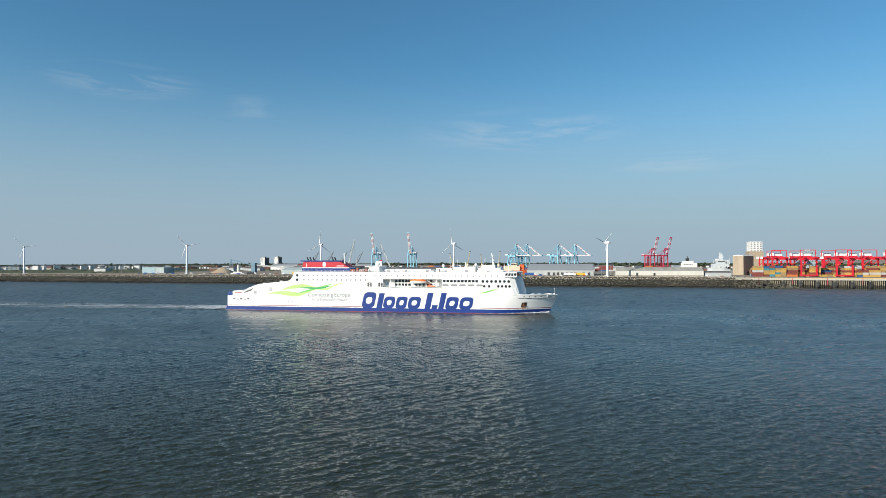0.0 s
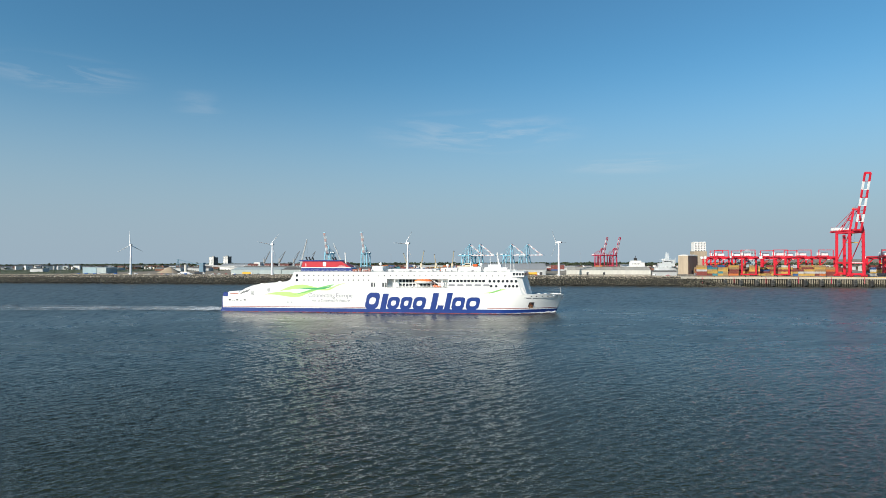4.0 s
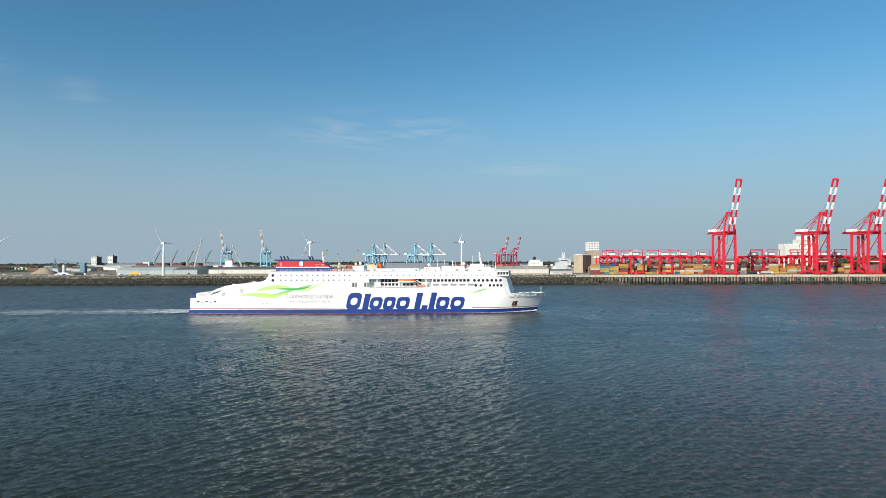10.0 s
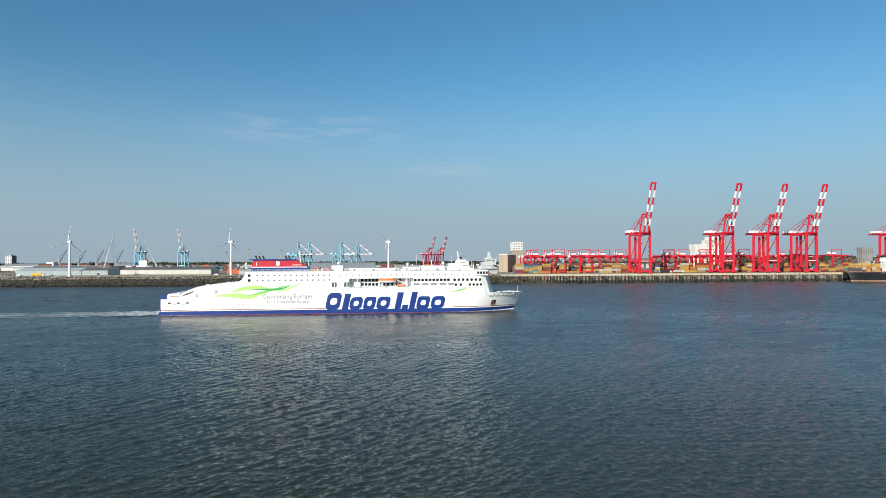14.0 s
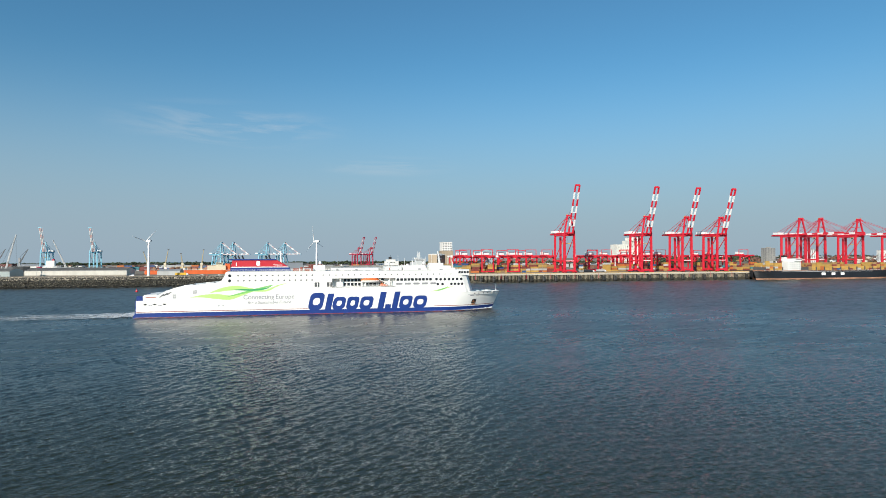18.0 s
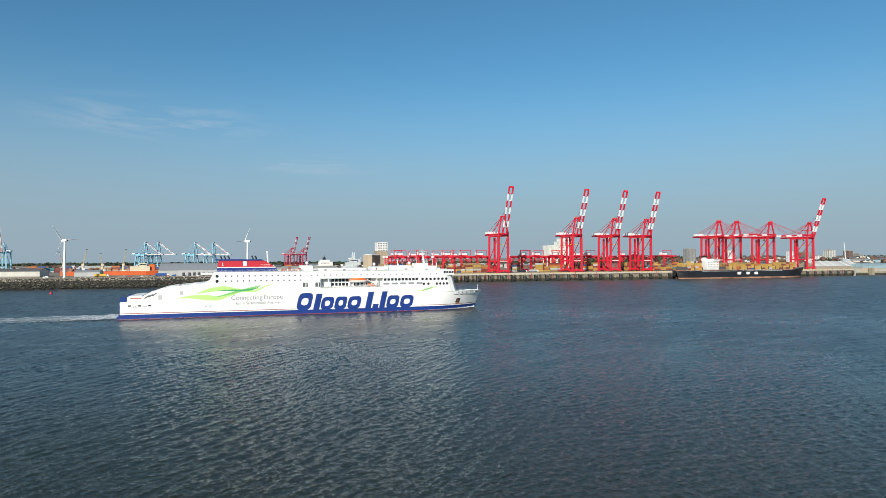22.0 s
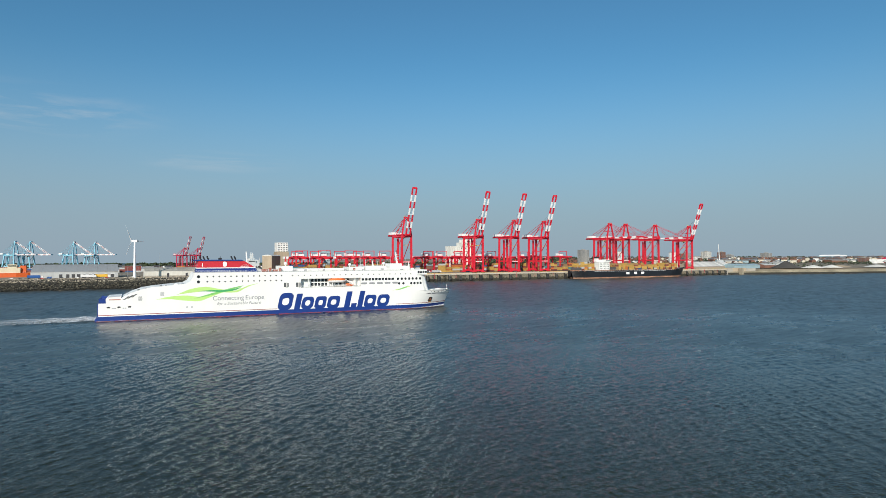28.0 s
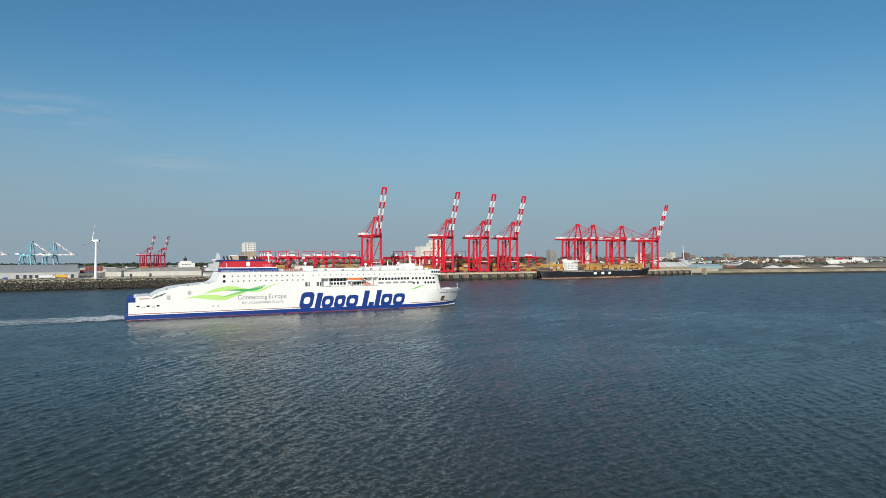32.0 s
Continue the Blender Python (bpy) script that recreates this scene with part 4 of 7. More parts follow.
def build_quay():
    x0, x1 = 178.0, 1012.0
    wall = thing("quay_wall", pose(0, 0, 0), "weathered concrete quay wall with fenders above the tide", "quay", kind="structure")
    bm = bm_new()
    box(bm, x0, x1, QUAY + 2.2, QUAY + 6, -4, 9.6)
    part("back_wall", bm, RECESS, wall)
    bay = 17.35
    n = int((x1 - x0) / bay)
    slab_mesh = mesh_of(box(bm_new(), 0, bay - .12, QUAY - .6, QUAY + 30, 8.9, LEVEL + .02), COPE)
    bm = bm_new()
    for k in range(7):
        rod(bm, (1.0 + 1.85 * k, QUAY + .9, 3.1 + .5 * (k * 5 % 3)), (1.0 + 1.85 * k, QUAY + .9, 8.9), 1.0, sides=8)
    pile_mesh = mesh_of(bm, PILE)
    bm = bm_new()
    for k in range(7):
        rod(bm, (1.0 + 1.85 * k, QUAY + .9, -4), (1.0 + 1.85 * k, QUAY + .9, 3.1 + .5 * (k * 5 % 3)), 1.12, sides=8)
    weed_mesh = mesh_of(bm, WEEDY)
    bm = bm_new()
    box(bm, 14.2, 16.8, QUAY - .5, QUAY + 1.8, 3.2, 8.9)
    box(bm, 13.9, 17.1, QUAY - 1.3, QUAY - .9, 1.2, 7.6)
    fender_mesh = mesh_of(bm, FENDER)
    bm = bm_new()
    for z in (2.6, 5.6):
        rod(bm, (15.5, QUAY - 1.2, z), (15.5, QUAY - 2.1, z), 1.9, sides=10)
    tyre_mesh = mesh_of(bm, RUBBER)
    bracket_mesh = mesh_of(box(bm_new(), 13.9, 15.4, QUAY - 1.5, QUAY - .62, 7.7, 9.3), PILE)
    for i in range(n):
        m = pose(x0 + i * bay, 0, 0)
        part("cope_slab", slab_mesh, COPE, wall, at=m)
        pile = part("piling", pile_mesh, PILE, wall, at=m)
        part("weed_growth", weed_mesh, WEEDY, pile)
        fe = part("fender", fender_mesh, FENDER, wall, at=m)
        part("rubber", tyre_mesh, RUBBER, fe)
        part("bracket", bracket_mesh, PILE, fe)
    bm = bm_new()
    box(bm, x0 - 14, x0, QUAY - .6, QUAY + 30, 8.9, LEVEL + .02)
    part("end_wall", bm, COPE, wall)
    bm = bm_new()
    box(bm, x0 + n * bay, x1 + 3, QUAY - .6, QUAY + 30, -4, LEVEL + .02)
    part("end_wall", bm, CONCRETE, wall)
    # quay edge: low kerb, bollards, rails
    bm = bm_new()
    box(bm, x0, x1, QUAY - .4, QUAY + .2, LEVEL, LEVEL + .35)
    part("kerb", bm, YELLOW, wall)
    for i in range(0, n, 2):
        part("ladder", rod(bm_new(), (x0 + i * bay + 8, QUAY - .75, 4), (x0 + i * bay + 8, QUAY - .75, LEVEL + .3), .5, .25), FAR_RED, wall)
    for i in range(n):
        part("bollard", turned(bm_new(), [(.45, 0), (.3, .5), (.55, .8), (.2, 1.0)], (x0 + i * bay + 4, QUAY + 1.2, LEVEL), 8), BLACK, wall)


build_quay()


# ---------------------------------------------------------------- ship-to-shore gantry cranes
BOOM_PINK = mat("faded red boom paint", (0.62, 0.42, 0.40), 0.55, var=0.1)


def sts_crane(raised, label, red=CRANE_RED, white=CRANE_WHITE, band=None, splay=0.0, tall=52.0, peak=26.2):
    """Stands with its waterside rail on y = 0, boom towards -y."""
    c = thing("gantry_crane", pose(0, 0, 0), label, "crane", "ship-to-shore cranes on the quay")
    X, G, P, T = 7.7, 31.0, 16.5, tall
    for x in (-X, X):
        for y in (0, G):
            fx, fy = x * (1 + .3 * splay), y + splay * (7 if y else -7)
            leg = part("leg", rod(bm_new(), (fx, fy, 2.2), (x * .93, y, T), 2.3 + .25 * splay, 2.8 + .25 * splay), red, c, bevel=.08)
            bg = bm_new()
            box(bg, fx - 3.4, fx + 3.4, fy - .7, fy + .7, 0.9, 2.3)
            part("bogie", bg, red, leg)
            for k in (-2.6, -.9, .9, 2.6):
                part("wheel", rod(bm_new(), (fx + k, fy - .45, .55), (fx + k, fy + .45, .55), 1.1, sides=10), BLACK, leg)
        part("side_beam", rod(bm_new(), (x, 0, P), (x, G, P), 1.5, 2.2), red, c)
        part("diagonal", rod(bm_new(), (x * .94, 0.5, T - 2), (x, G - .5, P + 1), 1.1, sides=8), red, c)
        part("side_beam", rod(bm_new(), (x * .93, -2, T), (x * .93, G + 2, T), 1.6, 2.0), red, c)
    for y in (0, G):
        part("sill_beam", rod(bm_new(), (-X, y, 3.4), (X, y, 3.4), 1.6, 2.4), red, c)
        part("portal_beam", rod(bm_new(), (-X, y, P), (X, y, P), 1.4, 2.0), red, c)
        part("top_beam", rod(bm_new(), (-X, y, T), (X, y, T), 1.6, 2.2), red, c)
    part("brand_bar", rod(bm_new(), (-5.5, -1.05, P), (5.5, -1.05, P), .1, .8), white, c)
    # main girder, twin box
    for x in (-3.4, 3.4):
        part("girder", rod(bm_new(), (x, -5, T + 2.2), (x, G + 24, T + 2.2), 1.5, 2.4), red, c)
    for y in (-4.5, 8, 20, G, 43, G + 23.5):
        part("cross_tie", rod(bm_new(), (-3.4, y, T + 2.4), (3.4, y, T + 2.4), 1.2, 1.4), red, c)
    part("walkway", rod(bm_new(), (-5.0, -5, T + 2.0), (-5.0, G + 24, T + 2.0), .9, .2), red, c)
    b = bm_new()
    box(b, -5.2, 5.2, G + 8, G + 20, T + 3.6, T + 7.0)
    mh = part("machinery_house", b, white, c, "white machinery house", bevel=.15)
    part("roof_rail", rod(bm_new(), (-5.1, G + 8, T + 7.8), (-5.1, G + 20, T + 7.8), .15), red, mh)
    b = bm_new()
    box(b, -3.2, 3.2, 20, 28, T + 3.5, T + 5.4)
    part("electrical_house", b, white, c, bevel=.1)
    # lift shaft, stair and services up the landside of the waterside frame
    st = bm_new()
    box(st, -1.3, 1.3, G - 3, G - 1, 2, T - 2)
    part("lift_shaft", st, red, c)
    for z in np.arange(6, T - 3, 6.0):
        part("landing", rod(bm_new(), (X - .2, 2.0, z), (X - .2, 4.6, z), 1.6, .25), DARK_GREY, c)
        part("stair", rod(bm_new(), (X - .2, 2.0, z), (X - .2, 4.6, z + 6), .7, .2), DARK_GREY, c)
    # trolley and cab
    b = bm_new()
    box(b, -2.6, 2.6, 6.5, 12.5, T - 1.2, T + 0.8)
    tr = part("trolley", b, YELLOW, c)
    b = bm_new()
    box(b, -1.4, 1.4, 12.8, 15.4, T - 4.2, T - 1.2)
    cab = part("operator_cab", b, white, c)
    b = bm_new()
    box(b, -1.3, 1.3, 12.72, 12.78, T - 3.8, T - 2)
    part("cab_window", b, DARK_GLASS, cab)
    sp = bm_new()
    box(sp, -6, 6, 8.6, 10.4, T - 12.2, T - 11.4)
    spr = part("spreader", sp, YELLOW, tr)
    for x in (-2, 2):
        part("hoist_rope", rod(bm_new(), (x, 9.5, T - 11.5), (x, 9.5, T - 1), .12), BLACK, spr)
    # A-frame, back stays
    ax, ay, az = 2.2, 0.5, T + peak
    stout = 1.0 + .6 * splay
    for x in (-1, 1):
        part("mast_leg", rod(bm_new(), (x * 7.4, -1, T + 1), (x * ax, ay, az), 1.7 * stout, 1.7), red, c)
        part("mast_brace", rod(bm_new(), (x * 5.6, -.4, T + 13), (x * 5.2, 10, T + 14.6), .8), red, c)
        part("mast_strut", rod(bm_new(), (x * 7.0, 19, T + 3), (x * ax, ay, az), .9 * stout, sides=6), red, c)
        part("back_stay", rod(bm_new(), (x * 3.4, G + 20, T + 3.5), (x * ax, ay, az), .55, sides=6), red, c)
        part("back_stay", rod(bm_new(), (x * 3.4, G + 3, T + 3.5), (x * ax, ay, az), .5, sides=6), red, c)
    b = bm_new()
    box(b, -3.6, 3.6, ay - 1.6, ay + 1.6, az - .6, az + 1.2)
    part("apex_beam", b, red, c)
    for x in (-3.2, 3.2):
        part("apex_light", rod(bm_new(), (x - .5, ay, az + 1.4), (x + .5, ay, az + 1.4), .7, .8), YELLOW, c)
    part("apex_rail", rod(bm_new(), (-3.6, ay - 1.5, az + 2.3), (3.6, ay - 1.5, az + 2.3), .2), red, c)
    # boom: six bands of red and white
    hy, hz, L = -5.0, T + 2.6, 66.0
    ang = radians(70.5) if raised else 0.0
    d = Vector((0, -math.cos(ang), math.sin(ang)))
    o = Vector((0, hy, hz))
    for k in range(7):
        a, e = o + d * (L * k / 7), o + d * (L * (k + 1) / 7 - .02)
        col = (band or red) if k in (0, 2, 4, 6) else white
        gap = 1.3 if band else 2.9
        for x in (-gap, gap):
            v = Vector((x, 0, 0))
            part("boom_section", rod(bm_new(), a + v, e + v, 1.35, 2.4), col, c)
        if k:
            part("boom_tie", rod(bm_new(), a + Vector((-gap, 0, 0)), a + Vector((gap, 0, 0)), .35, .5), col, c)
        part("boom_walkway", rod(bm_new(), a + Vector((3.9, 0, 0)), e + Vector((3.9, 0, 0)), .5, .15), col, c)
    tip = o + d * L
    part("boom_tip", rod(bm_new(), tip + Vector((-3.2, 0, 0)), tip + Vector((3.2, 0, 0)), 1.6, 2.4), red, c)
    apex = Vector((0, ay, az))
    for x in (-1, 1):
        v = Vector((x * 3.0, 0, 0))
        if raised:
            mid = o + d * (L * .33)
            part("fore_stay", rod(bm_new(), apex + v, mid + v, .5, sides=6), red, c)
            part("folded_stay", rod(bm_new(), mid + v + Vector((0, 1.6, 0)), o + d * (L * .72) + v, .4, sides=6), red, c)
            part("boom_rope", rod(bm_new(), apex + v * .6, o + d * (L * .6) + v * .6, .16), DARK_GREY, c)
        else:
            part("fore_stay", rod(bm_new(), apex + v, o + d * (L * .42) + v, .5, sides=6), red, c)
            end = o + d * (L * .86) + v
            if band:
                for k in range(6):
                    part("fore_stay", rod(bm_new(), apex + v + (end - apex - v) * (k / 6), apex + v + (end - apex - v) * ((k + 1) / 6 - .004), 1.1), white if k % 2 else BOOM_PINK, c)
            else:
                part("fore_stay", rod(bm_new(), apex + v, end, .5, sides=6), red, c)
    return c


UP = sts_crane(True, "tall red quay crane with its red and white boom raised")
DOWN = sts_crane(False, "tall red quay crane with its boom lowered over the cargo ship")
RAIL = 774.5
UP.matrix_basis = pose(358.5, RAIL, LEVEL)
for x in (476.0, 540.5, 597.5, 928.5):
    copy_thing(UP, pose(x, RAIL, LEVEL))
DOWN.matrix_basis = pose(735.5, RAIL, LEVEL)
for x in (771.5, 842.0):
    copy_thing(DOWN, pose(x, RAIL, LEVEL))
# the two older cranes in the dock behind are the same kind, duller
OLD = sts_crane(True, "dull crimson dock crane with its boom raised", FAR_RED, mat("pinkish white crane paint", (0.70, 0.52, 0.54), 0.55, var=0.1))
OLD["group"] = "dull crimson cranes in the inner dock"


# ---------------------------------------------------------------- wind turbines
def turbine():
    t = thing("wind_turbine", pose(0, 0, 0), "white three-bladed wind turbine, turning", "wind turbine", "wind turbines on the river wall")
    part("tower", turned(bm_new(), [(1.55, 0), (1.5, .3), (1.4, 8), (1.15, 24), (.85, 41.2)], sides=20), TURBINE, t, smooth=True)
    part("foundation", turned(bm_new(), [(3.2, -.8), (3.2, .15), (1.7, .25)], sides=20), CONCRETE, t)
    part("tower_door", box(bm_new(), -.5, .5, -1.62, -1.4, .6, 2.8), MID_GREY, t)
    # the nacelle points upwind, away from the river
    b = bm_new()
    prism(b, [(-3.8, 41.2), (2.4, 41.0), (3.2, 41.9), (2.9, 43.4), (-3.6, 43.6), (-4.1, 42.6)], -1.25, 1.25)
    n = part("nacelle", b, TURBINE, t, bevel=.25)
    part("rear_grille", box(bm_new(), -4.14, -4.02, -.8, .8, 41.9, 43.1), DARK_GREY, n)
    part("wind_vane", rod(bm_new(), (-3.2, 0, 43.5), (-3.2, 0, 44.6), .12), DARK_GREY, n)
    return t


def rotor_mesh():
    hub = bm_new()
    ball(hub, (0.3, 0, 0), 1.05, 1.0, 12, 8)
    return mesh_of(hub, TURBINE, smooth=True)


def blade_mesh():
    b = bm_new()
    rings = []
    for r, chord, thick, twist in ((.8, .8, .7, 60), (2.0, .9, .6, 40), (4.0, 1.45, .36, 22), (8, 1.1, .24, 12), (13, .75, .15, 5), (17.5, .48, .09, 2), (19.8, .2, .05, 0)):
        q = radians(twist)
        ring = []
        for u, v in ((-.35, 0), (0, .5), (.35, .25), (.65, 0), (.3, -.3), (0, -.5)):
            cx, cy = u * chord, v * thick
            ring.append(b.verts.new((cx * math.sin(q) + cy * math.cos(q), cx * math.cos(q) - cy * math.sin(q), r)))
        rings.append(ring)
    for a, c in zip(rings, rings[1:]):
        for i in range(6):
            b.faces.new((a[i], a[(i + 1) % 6], c[(i + 1) % 6], c[i]))
    b.faces.new(rings[0][::-1])
    b.faces.new(rings[-1])
    return mesh_of(b, TURBINE, smooth=True)


HUBS, BLADE = rotor_mesh(), blade_mesh()
TURBINES = []
YAW = 50.0  # bearing of the wind, to the left of straight inland
# along the wall, seconds at which a blade stands upright, seconds for a third of a turn
for x, upright, third in ((-864.0, .46, .704), (-572.0, .47, .704), (-360.5, .02, .7016), (-173.0, -.035, .704), (20.8, .292, .706)):
    t = turbine()
    t.matrix_basis = pose(x, 781.5, LEVEL, 0, 0, 90 + YAW)
    hub = part("rotor", HUBS, TURBINE, t, at=pose(3.9, 0, 42.3))
    for k in range(3):
        part("blade", BLADE, TURBINE, hub, at=pose(0, 0, 0, 120 * k, 0, 0))
    TURBINES.append((hub, upright, third))
BLUE_UP = sts_crane(True, "light blue dock crane with its red and white boom raised", CRANE_BLUE, CRANE_WHITE, BOOM_PINK, .2)
BLUE_UP["group"] = "light blue cranes in the inner dock"
BLUE_DOWN = sts_crane(False, "light blue dock crane with its boom lowered", CRANE_BLUE, CRANE_WHITE, BOOM_PINK, 1.0, 46.0, 40.0)
BLUE_DOWN["group"] = "light blue cranes in the inner dock"
SMALL = Matrix.Diagonal((.62, .62, .62, 1))
MIDDLE = Matrix.Diagonal((.80, .56, .66, 1))


def far_level(x, y):
    return land_height(x, y)


BLUE_UP.matrix_basis = pose(-402, 1112, far_level(-402, 1112)) @ Matrix.Diagonal((.74, .66, .62, 1))
copy_thing(BLUE_UP, pose(-330, 1112, far_level(-330, 1112)))
BLUE_DOWN.matrix_basis = pose(-161, 1380, far_level(-161, 1380), 0, 0, 60) @ MIDDLE
for x in (-137, -67, -31):
    copy_thing(BLUE_DOWN, pose(x, 1380, far_level(x, 1380), 0, 0, 60))
OLD.matrix_basis = pose(121.0, 1280, far_level(121, 1280), 0, 0, 30) @ Matrix.Diagonal((.62, .62, .56, 1))
copy_thing(OLD, pose(145.5, 1280, far_level(145, 1280), 0, 0, 30))


# ---------------------------------------------------------------- sheds and blocks
DIM_GLASS = glass_material("mid grey window glass", (0.14, 0.15, 0.16))
CLAD_CREAM = mat("cream steel cladding", (0.62, 0.60, 0.54), 0.7, var=0.16, scale=0.25, vary=0.06, streak=5)
CLAD_BLUEGREY = mat("pale blue-grey cladding", (0.36, 0.42, 0.42), 0.7, var=0.15, scale=0.25, vary=0.06, streak=5)
CLAD_GREY = mat("light grey cladding", (0.44, 0.45, 0.45), 0.65, var=0.12, scale=0.25, vary=0.05, streak=5)
CLAD_SKY = mat("light blue cladding", (0.28, 0.39, 0.43), 0.65, var=0.12, scale=0.25, vary=0.05, streak=5)
ROOF_DARK = mat("dark grey corrugated roof", (0.12, 0.115, 0.105), 0.8, var=0.3, scale=0.3, vary=0.12)
ROOF_GREY = mat("grey steel roof", (0.28, 0.29, 0.295), 0.6, var=0.12, scale=0.2, vary=0.025)
ROOF_BROWN = mat("weathered brown roof", (0.23, 0.205, 0.17), 0.85, var=0.35, scale=0.4, vary=0.18)
ROOF_PALE = mat("weathered pale roof sheets", (0.36, 0.34, 0.29), 0.8, var=0.3, scale=0.4, vary=0.16)
ROOF_WHITE = mat("pale roof sheets", (0.56, 0.55, 0.52), 0.7, var=0.15, scale=0.3, vary=0.1)
ROOF_RIBBED = mat("pale ribbed roof sheets", (0.54, 0.53, 0.50), 0.7, var=0.15, scale=0.3, vary=0.24)
DOOR_DARK = mat("dark loading door", (0.05, 0.05, 0.055), 0.7)
BRICK = mat("red brick", (0.19, 0.092, 0.064), 0.9, var=0.25, scale=0.8, vary=0.1)
TAN = mat("tan concrete", (0.36, 0.29, 0.21), 0.85, var=0.2, scale=0.2, streak=4)
WHITE_WALL = mat("white render", (0.72, 0.71, 0.68), 0.8, var=0.12, scale=0.3, streak=3, vary=0.05)
GREY_WALL = mat("grey concrete", (0.30, 0.29, 0.27), 0.85, var=0.2, scale=0.3, streak=4)
SILO = mat("weathered pale concrete", (0.68, 0.67, 0.62), 0.85, var=0.25, scale=0.3, streak=5, vary=0.12)
NAVY_GREY = mat("naval grey paint", (0.52, 0.55, 0.56), 0.55, var=0.1)
RUST = mat("rusty red hull paint", (0.36, 0.19, 0.12), 0.75, var=0.75, scale=0.3, streak=4)
ORANGE_HULL = mat("orange hull paint", (0.62, 0.11, 0.02), 0.5, var=0.15, scale=0.3, streak=4)
BUFF = mat("cream crane paint", (0.62, 0.55, 0.40), 0.55, var=0.12)
JIB = mat("dull buff jib paint", (0.34, 0.29, 0.19), 0.6, var=0.2)
SAND = mat("sand and grain heap", (0.40, 0.31, 0.21), 0.95, var=0.15, scale=0.5, bump=0.05)
COAL = mat("dark stockpile", (0.07, 0.065, 0.06), 0.95, var=0.3, scale=0.5, bump=0.05)
SALT = mat("pale stockpile", (0.70, 0.67, 0.61), 0.95, var=0.12, scale=0.5, bump=0.05)


def shed(label, x0, x1, y0, y1, eave, ridge, wall, roof, bay=11.0, doors=(), z0=LEVEL, rz=0.0, plinth=None):
    """A portal-frame shed, ridge along its length, clad bay by bay."""
    cx, cy = (x0 + x1) / 2, (y0 + y1) / 2
    L, D = (x1 - x0) / 2, (y1 - y0) / 2
    h, r = eave - z0, ridge - z0
    s = thing("warehouse", pose(cx, cy, z0, 0, 0, rz), label, "warehouse")
    n = max(2, round(2 * L / bay))
    w = 2 * L / n
    front = mesh_of(box(bm_new(), 0, w - .06, -.15, .15, -.6, h), wall)
    bm = bm_new()
    rod(bm, (w / 2, -D - .5, h + .05), (w / 2, 0, r + .05), w - .05, .22)
    near = mesh_of(bm, roof)
    bm = bm_new()
    rod(bm, (w / 2, D + .5, h + .05), (w / 2, 0, r + .05), w - .05, .22)
    far = mesh_of(bm, roof)
    for i in range(n):
        part("wall_panel", front, wall, s, at=pose(-L + i * w, -D, 0))
        part("wall_panel", front, wall, s, at=pose(-L + i * w, D, 0))
        part("roof_sheet", near, roof, s, at=pose(-L + i * w, 0, 0))
        part("roof_sheet", far, roof, s, at=pose(-L + i * w, 0, 0))
    for x in (-L, L):
        bm = bm_new()
        pts = [(-D, -.6), (D, -.6), (D, h), (0, r), (-D, h)]
        a = [bm.verts.new((x - .15, y, z)) for y, z in pts]
        b = [bm.verts.new((x + .15, y, z)) for y, z in pts]
        bm.faces.new(a)
        bm.faces.new(b[::-1])
        for i in range(5):
            bm.faces.new((a[i], b[i], b[(i + 1) % 5], a[(i + 1) % 5]))
        part("gable_wall", bm, wall, s)
    part("gutter", rod(bm_new(), (-L, -D - .35, h - .1), (L, -D - .35, h - .1), .35), MID_GREY, s)
    if plinth:
        part("plinth", box(bm_new(), -L, L, -D - .22, -D - .16, -.6, plinth), CONCRETE, s)
    for a, b, hh in doors:
        d = part("loading_door", box(bm_new(), a - cx, b - cx, -D - .24, -D - .16, 0, hh), DOOR_DARK, s, "dark loading door")
        part("door_frame", box(bm_new(), a - cx - .25, b - cx + .25, -D - .28, -D - .2, hh, hh + .35), CRANE_WHITE, d)
    return s


shed("long pale blue-grey dockside shed with a dark roof", -457, -378, 850, 888, 17.5, 20.6, CLAD_BLUEGREY, CLAD_BLUEGREY)
shed("pale blue-grey gabled dockside shed", -377, -345, 850, 888, 17.5, 20.4, CLAD_BLUEGREY, ROOF_DARK, doors=((-358, -355, 2.8),))
shed("long cream dockside shed with a dark weathered roof", -329, -214, 850, 890, 17.9, 21.0, CLAD_CREAM, ROOF_DARK, plinth=1.2)
shed("small light grey dockside store", -178, -150.5, 850, 874, 16.6, 18.4, CLAD_GREY, ROOF_GREY)
shed("large light grey distribution warehouse with loading docks", -83.6, 4.5, 838, 898, 18.2, 26.2, CLAD_GREY, ROOF_GREY,
     doors=[(x, x + 3.2, 4.2) for x in (-56, -49, -43.5, -38, -32, -26, -20.5, -10, -3)])
shed("long cream transit shed with a weathered ribbed roof", 32.6, 137.5, 817, 853, 18.3, 22.0, CLAD_CREAM, ROOF_PALE, bay=5.2, plinth=1.6, doors=((57, 59.5, 4.5), (78, 80.5, 4.5)))
shed("long white transit shed beside the inner dock", -744, -493, 1330, 1370, 18, 22.4, WHITE_WALL, ROOF_GREY, bay=25, z0=far_level(-600, 1330))
shed("low grey dockside store", 139.5, 169, 817, 833, 15.8, 17.4, CLAD_GREY, ROOF_DARK, bay=7)


